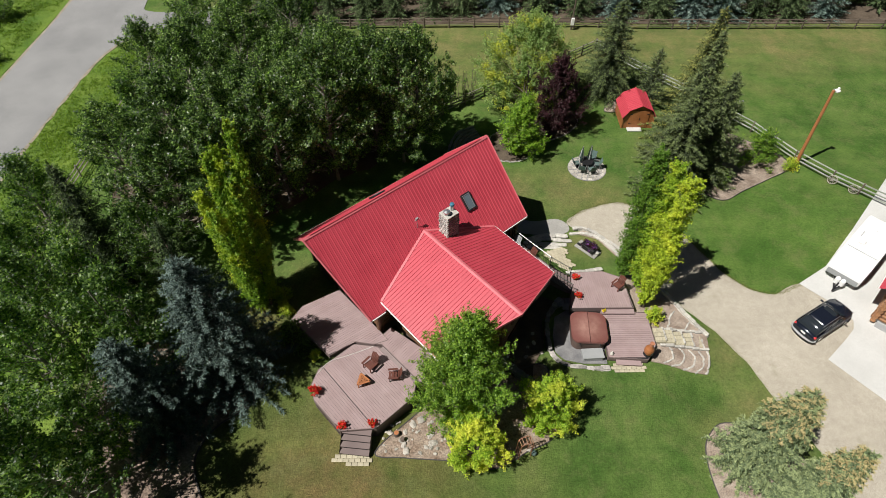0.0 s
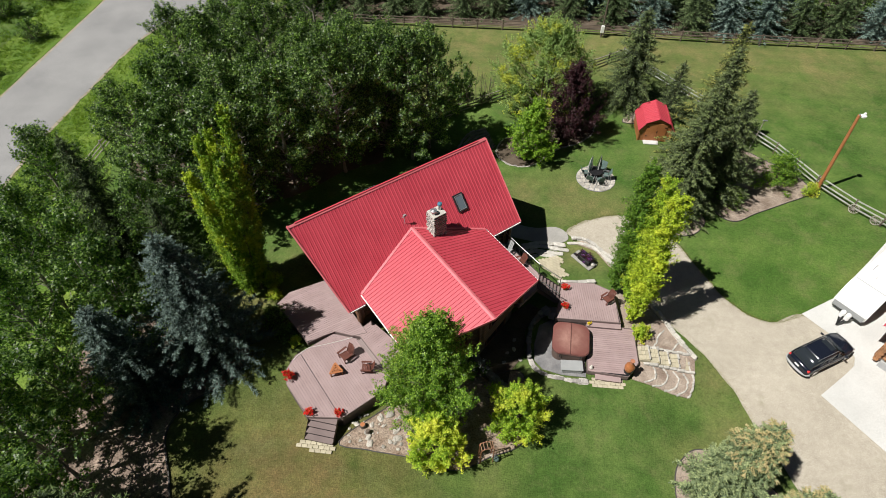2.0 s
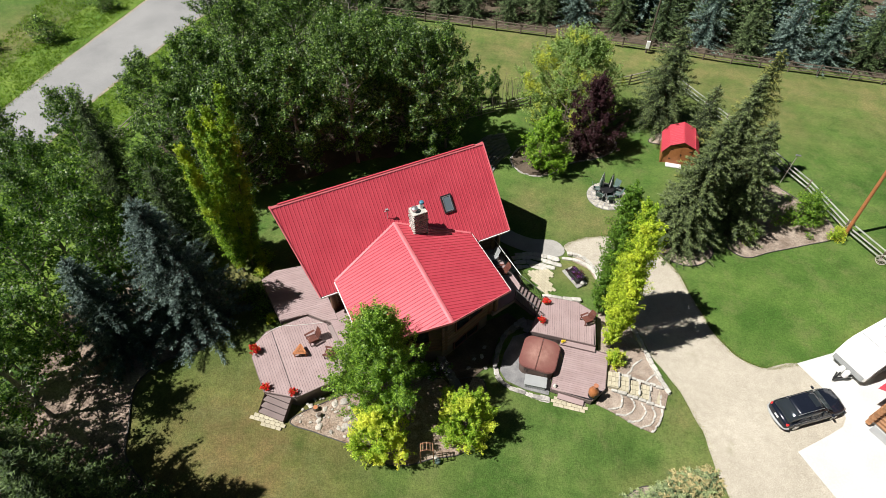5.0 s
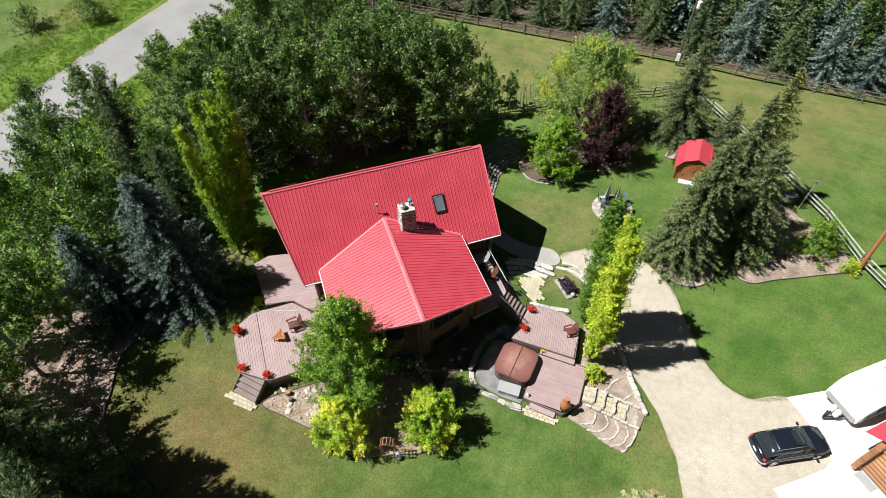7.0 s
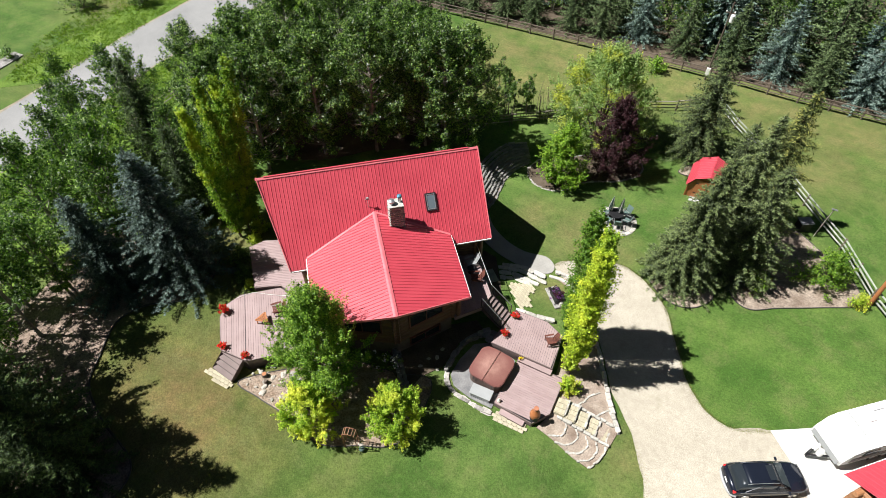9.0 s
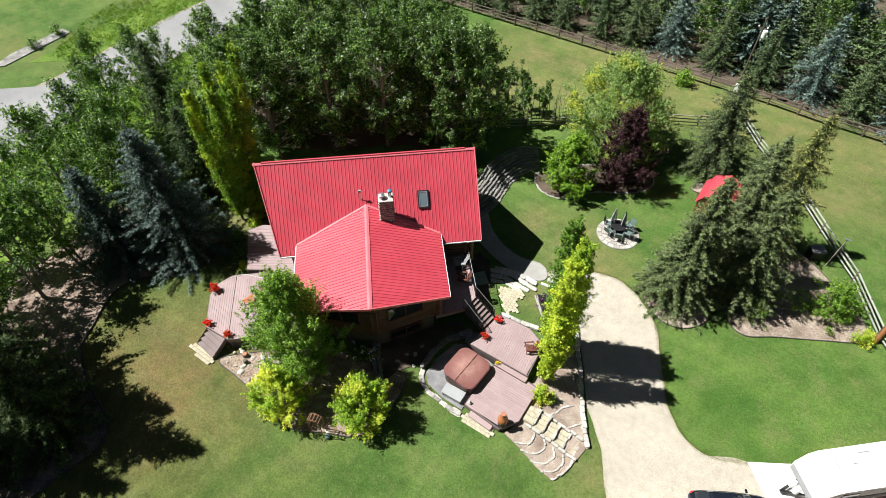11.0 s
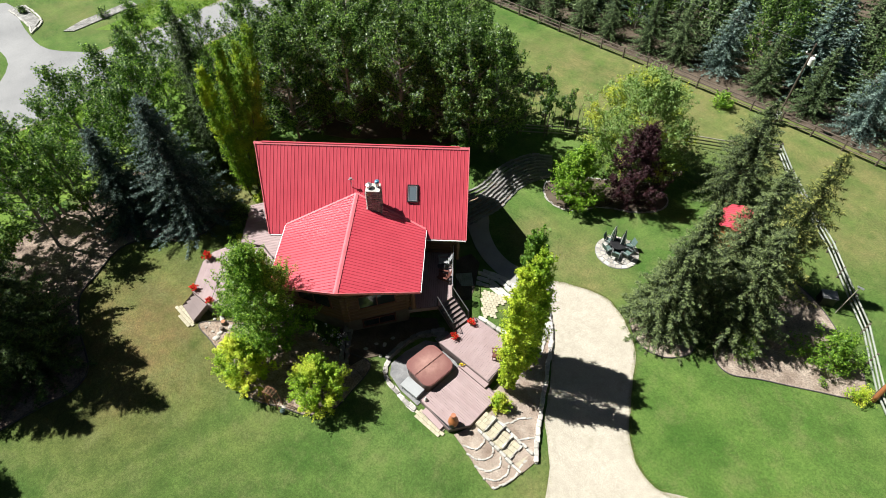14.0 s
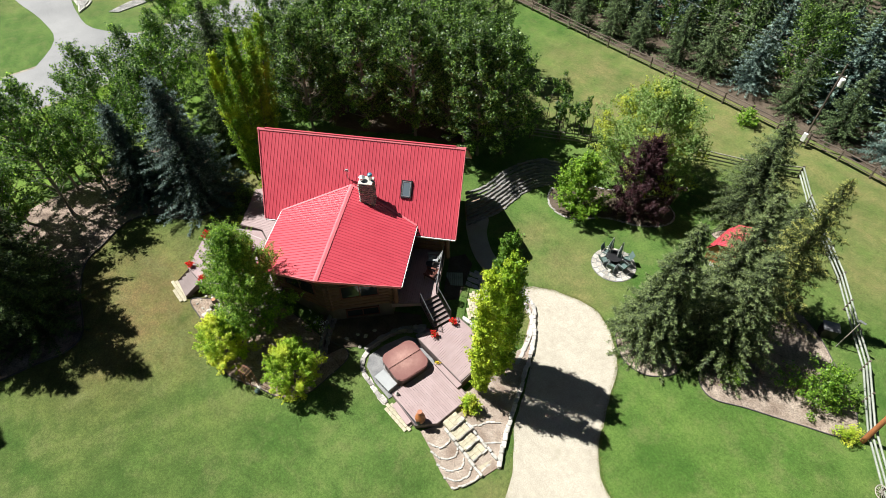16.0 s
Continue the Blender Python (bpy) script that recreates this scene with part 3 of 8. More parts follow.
# ---- the ground ----
def ground_sheet():
    def axis(lo, hi, far):
        a = list(range(lo, hi + 1))
        step, up, down = 2.0, float(hi), float(lo)
        ups, downs = [], []
        while up < far:
            up += step
            down -= step
            ups.append(up)
            downs.append(down)
            step *= 1.35
        return downs[::-1] + a + ups
    xs, ys = axis(-64, 50, 1500), axis(-12, 76, 1500)
    verts = [(x, y, level(x, y)) for y in ys for x in xs]
    n = len(xs)
    faces = [(j * n + i, j * n + i + 1, (j + 1) * n + i + 1, (j + 1) * n + i) for j in range(len(ys) - 1) for i in range(n - 1)]
    me = bpy.data.meshes.new("ground")
    me.from_pydata(verts, [], faces)
    me.materials.append(M["lawn"])
    return tagged(new("ground", me), "mown green lawn with dry tan patches", "lawn", kind="structure")


ground_sheet()

drive_poly = [(9.2, 29.5), (10.0, 30.45), (11.0, 31.0), (12.4, 31.6), (13.8, 31.7), (15.1, 31.15), (16.2, 30.4), (17.1, 29.4), (18.0, 27.7), (18.9, 25.9),
              (19.7, 24.6), (21.0, 23.4), (22.5, 23.1), (24.3, 23.9), (27.5, 23.0), (28.5, 20.5), (28.0, 17.0), (28.5, 13.5),
              (30.0, 11.0), (32, 4), (33, -6), (22, -8), (22.2, 2), (21.6, 9), (20.3, 13.5), (19.4, 15.9), (18.7, 18.0), (17.7, 19.7), (16.6, 21.0), (15.4, 22.4),
              (14.4, 24.2), (13.4, 25.9), (12.2, 27.3), (10.6, 28.6)]
sheet("driveway", wobble(curve_through(drive_poly, 4, True), 0.16), 0.03, M["gravel"], "pale tan gravel driveway", category="driveway")
sheet("concrete_pad", [(24.3, 23.95), (26.75, 25.45), (30.0, 28.7), (36, 35), (44, 28), (31, 8.5), (25.85, 15.2), (23.65, 18.05), (25.6, 19.65), (26.3, 20.3),
                       (26.55, 20.9), (26.3, 21.75), (25.2, 22.95)], 0.055, M["concrete"], "pale poured concrete parking pad", category="concrete pad")
ROAD_WEST = curve_through([(-41.2, -12), (-41.4, 12), (-41.7, 25), (-42.7, 40), (-43.0, 50), (-43.2, 62), (-43.6, 80), (-44, 140)], 5, False)
ROAD_EAST = curve_through([(-35.5, 140), (-35.3, 80), (-34.6, 66), (-32.6, 63.0), (-24, 63.2), (-24, 60.6), (-31.6, 58.9), (-33.6, 57.2), (-35.0, 54.0), (-35.45, 49.0), (-35.4, 43), (-35.15, 36), (-34.4, 27), (-33.6, 18), (-33.2, 8), (-33, -12)], 5, False)
sheet("road", wobble(ROAD_WEST + ROAD_EAST, 0.1), 0.035, M["road"], "wide grey gravel road with a side turning", cell=2.0, category="road", depth=0.06)
for line, side, sd in ((ROAD_WEST, -1, 1), (ROAD_EAST[30:], 1, 2)):
    sheet("road_shoulder", wobble([(x + side * 0.28, y) for x, y in line] + [(x - side * 0.5, y) for x, y in line[::-1]], 0.3, sd), 0.025, M["shoulder"], "thin strip of tan gravel at the road's edge", cell=2.0, category="gravel", depth=0.06)
sheet("lane", curve_through([(-41, 11.5), (-46, 15.0), (-52, 15.2), (-60, 14.5), (-60, 19.8), (-52, 18.9), (-46, 19.0), (-41, 23)], 4)[:], 0.035, M["road"],
      "grey gravel lane joining the road", cell=2.0, category="lane")
sheet("verge", wobble([(-33.0, -10), (-33.2, 18), (-34.2, 28), (-34.9, 36), (-35.15, 43), (-35.2, 49.3), (-34.6, 54.3), (-32.5, 58.0), (-30, 58.2), (-29, 50), (-27.5, 34), (-24, 24), (-21.2, 18), (-20.2, 8), (-21, -10)], 0.5),
      0.02, M["roughgrass"], "rough uncut roadside grass", cell=2.0, category="grass")
sheet("far_verge", wobble([(-41.95, 28), (-42.7, 38), (-43.2, 46), (-43.35, 57), (-43.7, 75), (-50, 75), (-49, 57), (-47.5, 40), (-46.5, 24)], 0.5), 0.02, M["roughgrass"],
      "rough uncut roadside grass", cell=2.0, category="grass")
LAWN_SIDE = [(-5.6, -3.0), (-5.3, 0.5), (-5.0, 2.7), (-4.7, 4.4), (-5.5, 5.6), (-8.5, 6.4), (-10.8, 7.5), (-11.7, 9.0), (-12.8, 11.2), (-12.2, 13.0), (-10.6, 14.4), (-10.1, 16.4), (-10.9, 18.3)]
bank = curve_through(LAWN_SIDE, 5, False)
wood = sheet("wood_floor", bank + wobble(curve_through([(-14.0, 18.8), (-18.0, 18.6), (-20.6, 15.6), (-19.4, 11.0), (-19.0, 6.0), (-20.0, 0.0), (-16.0, -8.0), (-9.0, -8.0)], 4, False), 0.3),
             0.04, M["litter"], "brown leaf litter and bark mulch under trees", category="mulch bed")
part("edging", tube([(x, y, level(x, y) + 0.06) for x, y in bank], 0.055, 6), M["edging"], wood, "black curved bed edging")
# grove and plantation floors: tree shade painted in by the dark soil colour
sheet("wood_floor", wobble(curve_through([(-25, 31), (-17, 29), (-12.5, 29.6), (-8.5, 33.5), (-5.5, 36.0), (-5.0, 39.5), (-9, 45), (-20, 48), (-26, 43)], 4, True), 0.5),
      0.03, M["soil"], "leaf litter under the poplar grove, darkened for tree shade", category="mulch bed")
sheet("far_wood_floor", [(-22, 59.3), (52, 59.6), (70, 59.6), (70, 110), (-22, 110)], 0.03, M["soil"], "litter under the spruce plantation, darkened for tree shade", cell=4.0, category="forest floor")


def bed(poly, mat_key, label, edge=True, edge_r=0.032, edge_mat="edging", closed=True):
    line = curve_through(poly, 5, True)
    ob = sheet("mulch_bed", line, 0.045, M[mat_key], label, category="garden bed")
    if edge:
        part("edging", tube([(x, y, level(x, y) + 0.06) for x, y in line + line[:1]], edge_r, 6), M[edge_mat], ob, "dark curved bed edging")
    return ob


bed([(15.5, 31.7), (15.75, 31.0), (16.8, 30.25), (17.9, 30.15), (18.9, 30.7), (19.6, 32.0), (18.8, 33.6), (16.8, 33.4)], "mulch", "red-brown bark mulch bed under a spruce")
bed([(19.6, 34.6), (20.2, 33.5), (20.9, 32.4), (22.0, 32.1), (23.6, 33.1), (25.9, 34.3), (27.6, 35.1), (28.3, 36.0), (27.7, 37.5), (26.2, 39.0), (23.4, 41.2), (20.4, 41.6), (18.2, 38.0)], "tanmulch", "tan bark mulch bed with dark edging")
bed([(14.9, 13.3), (14.35, 12.3), (14.3, 10.6), (14.8, 8.5), (16.5, 7.5), (19.5, 8.5), (19.8, 11.5), (18, 13.5), (16, 14.0)], "mulch", "red-brown mulch bed under a pale spruce")
bed([(14.6, 43.4), (14.9, 44.3), (15.6, 45.0), (16.8, 45.0), (16.9, 43.8), (15.6, 43.3)], "mulch", "mulch bed beside the garden shed")
bed([(-3.6, 11.8), (-2.0, 11.55), (-0.6, 11.5), (0.7, 11.4), (2.2, 11.0), (3.4, 11.3), (4.5, 12.0), (5.9, 12.7), (6.7, 13.9), (6.6, 15.4), (6.0, 17.4), (4.0, 16.8), (0.5, 16.0), (-1.5, 14.0)], "chips", "pale stone chips and bark with rocks below deck")


# ---- the log house ----
HX, HY, HTURN = 2.71, 29.41, 41.0
house = base("house", pose(HX, HY, 0, 0, 0, HTURN), "log house with a red ribbed metal roof and stone chimney", "house")
RIDGE, PITCH, HALF = 7.95, 0.995, 4.12        # main roof: ridge height, slope, half width
GX, GZ, GP, GHALF = -6.95, 5.80, 0.335, 4.5   # wing roof: ridge line, height, slope, half width


def rib_profile(a, b_, pitch=0.225, rib=0.03, w=0.032):
    """Stations across a metal roof: (place, lift) with a rib at each pitch."""
    out, k = [(a, 0.0)], a + pitch / 2
    while k + w < b_:
        out += [(k - w, 0.0), (k - w * 0.45, rib), (k + w * 0.45, rib), (k + w, 0.0)]
        k += pitch
    out.append((b_, 0.0))
    return out


def roof_panel(stations, ends, point, thick=0.05):
    """One ribbed sheet. ends(s) gives its upper and lower end at station s; point(s, e, lift) its place."""
    b = bmesh.new()
    rows = []
    for s, lift in stations:
        lo, hi = ends(s)
        rows.append([b.verts.new(point(s, e, l)) for e, l in ((lo, lift), (hi, lift), (hi, -thick), (lo, -thick))])
    for p, q in zip(rows, rows[1:]):
        for k in range(4):
            try:
                b.faces.new((p[k], p[(k + 1) % 4], q[(k + 1) % 4], q[k]))
            except ValueError:
                pass
    b.faces.new(rows[0])
    b.faces.new(rows[-1][::-1])
    bmesh.ops.recalc_face_normals(b, faces=b.faces)
    return b


roof_main = part("roof", box(12.6, 0.1, 0.06, (-6.8, 0, RIDGE + 0.02)), M["roof"], house)
for side in (-1, 1):
    x = -13.58
    while x < 0.05:
        x1 = min(x + 0.9, 0.1)
        st = rib_profile(x, x1)

        def ends(s, side=side):
            d_max = HALF
            d_min = 0.0
            if s < -13.58 + 1.05:
                d_max = max(0.02, (s + 13.58) / 1.05 * HALF)
            return d_min, d_max

        part("roof_panel", roof_panel(st, ends, lambda s, e, l, side=side: (s, side * e, RIDGE - PITCH * e + l)), M["roof"], roof_main)
        x = x1
# wing roof
for side in (-1, 1):
    y = 2.16
    while y < 10.1:
        y1 = min(y + 0.9, 10.1)
        st = rib_profile(y, y1)

        def ends(s):
            return 0.0, max(0.02, min(GHALF, (0.995 * s - 2.13) / GP, (10.14 - s) / 0.325))

        part("roof_panel", roof_panel(st, ends, lambda s, e, l, side=side: (GX + side * e, -s, GZ - GP * e + l)), M["roof"], roof_main)
        y = y1
# ridge caps, rake trims, valley flashings, white fascias
cap = bmesh.new()
for side in (-1, 1):
    prof = [(-13.62, 0.0), (0.14, 0.0)]
    for (xa, _), (xb, _) in zip(prof, prof[1:]):
        vs = [cap.verts.new(p) for p in ((xa, 0, RIDGE + 0.05), (xb, 0, RIDGE + 0.05), (xb, side * 0.11, RIDGE - 0.055), (xa, side * 0.11, RIDGE - 0.055))]
        cap.faces.new(vs)
bmesh.ops.remove_doubles(cap, verts=cap.verts, dist=0.001)
bmesh.ops.solidify(cap, geom=cap.faces[:], thickness=0.012)
part("ridge_cap", cap, M["rooftrim"], roof_main)
cap = bmesh.new()
for side in (-1, 1):
    vs = [cap.verts.new(p) for p in ((GX, -2.2, GZ + 0.055), (GX, -10.16, GZ + 0.055), (GX + side * 0.13, -10.12, GZ + 0.005), (GX + side * 0.13, -2.24, GZ + 0.005))]
    cap.faces.new(vs)
bmesh.ops.remove_doubles(cap, verts=cap.verts, dist=0.001)
bmesh.ops.solidify(cap, geom=cap.faces[:], thickness=0.012)
part("ridge_cap", cap, M["rooftrim"], roof_main)


def bar(a, b_, w, h, material, name, parent, label=""):
    a, b_ = Vector(a), Vector(b_)
    d = b_ - a
    q = d.to_track_quat("X", "Z").to_matrix().to_4x4()
    bm = box(d.length, w, h, (0, 0, -h / 2), min(w, h) * 0.12)
    bmesh.ops.transform(bm, matrix=Matrix.Translation((a + b_) / 2) @ q, verts=bm.verts)
    return part(name, bm, material, parent, label)


for side in (-1, 1):
    bar((-13.56, side * 0.02, RIDGE - 0.02), (-12.53, side * HALF, RIDGE - PITCH * HALF - 0.02), 0.06, 0.16, M["rooftrim"], "rake_trim", roof_main)
    bar((0.12, side * 0.02, RIDGE - 0.02), (0.12, side * HALF, RIDGE - PITCH * HALF - 0.02), 0.06, 0.16, M["rooftrim"], "rake_trim", roof_main)
    ez = RIDGE - PITCH * HALF - 0.08
    if side < 0:
        bar((-12.5, -HALF - 0.03, ez), (-11.5, -HALF - 0.03, ez), 0.05, 0.09, M["white"], "gutter", roof_main, "white eave gutter")
        bar((-2.4, -HALF - 0.03, ez), (0.1, -HALF - 0.03, ez), 0.05, 0.09, M["white"], "gutter", roof_main, "white eave gutter")
    else:
        bar((-12.5, HALF + 0.03, ez), (0.1, HALF + 0.03, ez), 0.05, 0.09, M["white"], "gutter", roof_main, "white eave gutter")
    gz = GZ - GP * GHALF
    bar((GX + side * (GHALF + 0.03), -3.66, gz - 0.07), (GX + side * (GHALF + 0.03), -8.68, gz - 0.07), 0.05, 0.09, M["white"], "gutter", roof_main, "white eave gutter")
    bar((GX, -10.18, GZ - 0.02), (GX + side * GHALF, -8.72, gz - 0.02), 0.05, 0.17, M["rooftrim"], "rake_trim", roof_main)
    bar((GX, -2.18, GZ + 0.03), (GX + side * GHALF, -3.70, gz + 0.03), 0.16, 0.03, M["rooftrim"], "valley_flashing", roof_main)

# walls: logs laid in courses on a stone-coloured foundation
LOG_R = 0.155
log_me = link_mesh("log", rod((-0.5, 0, 0), (0.5, 0, 0), 1.0, sides=10), M["log"])


def log_wall(a, b_, z0, tops, name="wall"):
    """A wall of stacked logs from a to b_ in plan; tops(f) is its height at the fraction f along it."""
    a, b_ = Vector(a), Vector(b_)
    d = (b_ - a)
    ang = math.degrees(math.atan2(d.y, d.x))
    n = 24
    core = bmesh.new()
    lo = [core.verts.new((d.length * k / n, 0, z0)) for k in range(n + 1)]
    hi = [core.verts.new((d.length * k / n, 0, tops(k / n))) for k in range(n + 1)]
    for k in range(n):
        core.faces.new((lo[k], lo[k + 1], hi[k + 1], hi[k]))
    bmesh.ops.solidify(core, geom=core.faces[:], thickness=0.18)
    w = part(name, core, M["log"], house)
    w.matrix_basis = pose(a.x, a.y, 0, 0, 0, ang)
    z = z0 + LOG_R
    while z < max(tops(k / 40) for k in range(41)) - 0.05:
        fs = [k / 40 for k in range(41) if tops(k / 40) > z + 0.05]
        if fs:
            f0, f1 = min(fs), max(fs)
            ext = 0.22 if z < 4.1 else 0.0
            xa, xb = f0 * d.length - ext, f1 * d.length + ext
            shared("log", log_me, w, Matrix.LocRotScale(((xa + xb) / 2, 0, z), None, (xb - xa, LOG_R, LOG_R * 1.04)))
        z += LOG_R * 2 * 0.97
    return w


FLOOR = 1.95
gab = lambda f: RIDGE - 0.12 - PITCH * abs(f - 0.5) * 7.0
log_wall((-11.6, 3.5), (-11.6, -3.5), FLOOR - 0.3, gab)
log_wall((-0.75, -3.5), (-0.75, 3.5), FLOOR - 0.3, gab)
log_wall((-0.75, 3.5), (-11.6, 3.5), FLOOR - 0.3, lambda f: 4.35)
log_wall((-11.6, -3.5), (-10.6, -3.5), FLOOR - 0.3, lambda f: 4.35)
log_wall((-3.3, -3.5), (-0.75, -3.5), FLOOR - 0.3, lambda f: 4.35)
wing_top = lambda x: GZ - 0.1 - GP * abs(x - GX)
log_wall((-10.6, -3.5), (-10.6, -7.9), FLOOR - 0.3, lambda f: wing_top(-10.6))
log_wall((-3.3, -7.9), (-3.3, -3.5), FLOOR - 0.3, lambda f: wing_top(-3.3))
log_wall((-10.6, -7.9), (GX, -9.1), FLOOR - 0.3, lambda f: wing_top(-10.6 + 3.65 * f))
log_wall((GX, -9.1), (-3.3, -7.9), FLOOR - 0.3, lambda f: wing_top(GX + 3.65 * f))
part("foundation", prism([(-11.65, 3.45), (-11.65, -3.45), (-10.55, -3.45), (-10.55, -7.85), (GX, -9.0), (-3.35, -7.85), (-3.35, -3.45), (-0.8, -3.45), (-0.8, 3.45)], -0.6, FLOOR - 0.28),
     M["darkwood"], house, "dark timber-clad foundation storey")
for px, py in ((-10.75, -8.05), (-3.0, -8.1), (-11.8, -3.7), (-0.45, -3.75)):
    part("post", rod((px, py, FLOOR - 0.3), (px, py, 4.05), 0.16, 0.15, 10), M["log"], house)


def window(a, b_, z0, z1, name="window", proud=0.16):
    """A framed pane set on the outer face of the wall line a-b_."""
    a, b_ = Vector(a), Vector(b_)
    d = b_ - a
    ang = math.degrees(math.atan2(d.y, d.x))
    L, H = d.length, z1 - z0
    fr = bmesh.new()
    for sx, sz, x, z in ((L, 0.09, L / 2, 0), (L, 0.09, L / 2, H - 0.09), (0.09, H - 0.18, 0.045, 0.09), (0.09, H - 0.18, L - 0.045, 0.09), (0.06, H - 0.18, L / 2, 0.09)):
        box(sx, 0.1, sz, (x, 0, z), bm=fr)
    w = part(name, fr, M["redwood"], house)
    w.matrix_basis = pose(a.x, a.y, z0, 0, 0, ang) @ pose(0, -proud, 0)
    for x in (L * 0.25 + 0.02, L * 0.75 - 0.02):
        part("pane", box(L / 2 - 0.1, 0.03, H - 0.2, (x, 0, 0.1)), M["glass"], w)
    return w


def on(a, b_, f0, f1):
    a, b_ = Vector(a), Vector(b_)
    return tuple(a + (b_ - a) * f0), tuple(a + (b_ - a) * f1)


for f0, f1, z0, z1 in ((0.2, 0.8, 2.75, 4.0),):
    window(*on((-10.6, -7.9), (GX, -9.1), f0, f1), z0, z1)
    window(*on((GX, -9.1), (-3.3, -7.9), 0.2, 0.8), z0, z1)
window(*on((GX, -9.02), (-3.35, -7.85), 0.22, 0.78), 0.55, 1.35, proud=0.03)
window(*on((-11.6, 3.5), (-11.6, -3.5), 0.3, 0.6), 2.7, 4.1)
window(*on((-0.75, -3.5), (-0.75, 3.5), 0.35, 0.65), 2.7, 4.2)
window(*on((-3.3, -7.9), (-3.3, -3.5), 0.15, 0.45), 2.7, 4.0)
window(*on((-3.3, -7.9), (-3.3, -3.5), 0.6, 0.85), 2.0, 4.0, "patio_door")
part("door", box(0.06, 1.5, 2.0, (-11.8, 1.2, FLOOR), 0.01), M["cedar"], house, "orange-stained wooden door")

# chimney of rounded stones
chim = part("chimney", box(0.84, 0.70, 3.3, (-5.68, -2.95, 3.7)), M["greystone"], house, "square chimney of rounded grey and tan stones")
rng = random.Random(4)
stone_mes = []
for k in range(4):
    b = bmesh.new()
    bmesh.ops.create_icosphere(b, subdivisions=1, radius=1)
    for v in b.verts:
        v.co *= 1 + rng.uniform(-0.18, 0.18)
    stone_mes.append(link_mesh("stone", b, M["fieldstone"]))
for face in range(4):
    wdt = 0.84 if face % 2 == 0 else 0.70
    z = 4.9
    while z < 6.98:
        u = -wdt / 2 + rng.uniform(0.02, 0.08)
        while u < wdt / 2:
            s = rng.uniform(0.075, 0.12)
            off = (0.70 if face % 2 == 0 else 0.84) / 2
            p = {0: (u, -off), 1: (off, u), 2: (u, off), 3: (-off, u)}[face]
            sc = (s * 1.1, 0.06, s * 0.8) if face % 2 == 0 else (0.06, s * 1.1, s * 0.8)
            shared("stone", stone_mes[rng.randrange(4)], chim, Matrix.LocRotScale((-5.68 + p[0], -2.95 + p[1], z + rng.uniform(-0.02, 0.02)), None, sc))
            u += s * 1.9
        z += 0.165
part("chimney_cap", box(0.90, 0.77, 0.08, (-5.68, -2.95, 7.0), 0.02), M["stone"], house, "pale concrete chimney cap")
fl = lathe([(0.13, 0), (0.13, 0.16), (0.2, 0.2), (0.2, 0.27), (0.05, 0.33)], 14, (-5.92, -3.0, 7.09))
part("flue", fl, M["steel"], house, "short round steel flue with a cap")
fl = lathe([(0.1, 0), (0.1, 0.34), (0.11, 0.36)], 14, (-5.42, -2.9, 7.09))
part("flue", fl, M["steel"], house, "tall round steel flue")
part("cowl", lathe([(0.14, 0), (0.15, 0.05), (0.13, 0.13), (0.05, 0.16)], 14, (-5.42, -2.9, 7.45)), M["bluecap"], house, "blue metal chimney cowl")

# skylight on the front slope
sl = (RIDGE - PITCH * 2.1)
tilt = math.degrees(math.atan(PITCH))
fr = bmesh.new()
for sx, sy, x, y in ((0.70, 0.08, 0, -0.52), (0.70, 0.08, 0, 0.52), (0.08, 0.96, -0.31, 0), (0.08, 0.96, 0.31, 0)):
    box(sx, sy, 0.14, (x, y, 0), 0.012, bm=fr)
sk = part("skylight", fr, M["black"], house, "roof skylight with a dark metal frame")
sk.matrix_basis = pose(-3.36, -2.09, sl, tilt, 0, 0)
ln = bmesh.new()
for sx, sy, x, y in ((0.54, 0.05, 0, -0.455), (0.54, 0.05, 0, 0.455), (0.05, 0.86, -0.245, 0), (0.05, 0.86, 0.245, 0)):
    box(sx, sy, 0.05, (x, y, 0.1), 0.006, bm=ln)
part("lining", ln, M["steel"], sk, "pale metal glazing bead")
part("pane", box(0.46, 0.88, 0.03, (0, 0, 0.1)), M["skylight"], sk)
fr = bmesh.new()
for sx, sy, x, y in ((0.70, 0.08, 0, -0.52), (0.70, 0.08, 0, 0.52), (0.08, 0.96, -0.31, 0), (0.08, 0.96, 0.31, 0)):
    box(sx, sy, 0.14, (x, y, 0), 0.012, bm=fr)
sk = part("skylight", fr, M["black"], house, "roof skylight with a dark metal frame")
sk.matrix_basis = pose(-7.9, 1.0, RIDGE - PITCH, -tilt, 0, 0)
ln = bmesh.new()
for sx, sy, x, y in ((0.54, 0.05, 0, -0.455), (0.54, 0.05, 0, 0.455), (0.05, 0.86, -0.245, 0), (0.05, 0.86, 0.245, 0)):
    box(sx, sy, 0.05, (x, y, 0.1), 0.006, bm=ln)
part("lining", ln, M["steel"], sk, "pale metal glazing bead")
part("pane", box(0.46, 0.88, 0.03, (0, 0, 0.1)), M["skylight"], sk)
# small roof aerial left of the chimney
an = rod((-7.25, -1.9, RIDGE - 1.95), (-7.25, -1.9, 6.75), 0.018, sides=6)
rod((-7.42, -1.9, 6.7), (-7.08, -1.95, 6.75), 0.022, sides=6, bm=an)
box(0.16, 0.1, 0.14, (-7.25, -1.9, 6.7), bm=an)
part("aerial", an, M["plastic"], house, "small weather station on a mast")


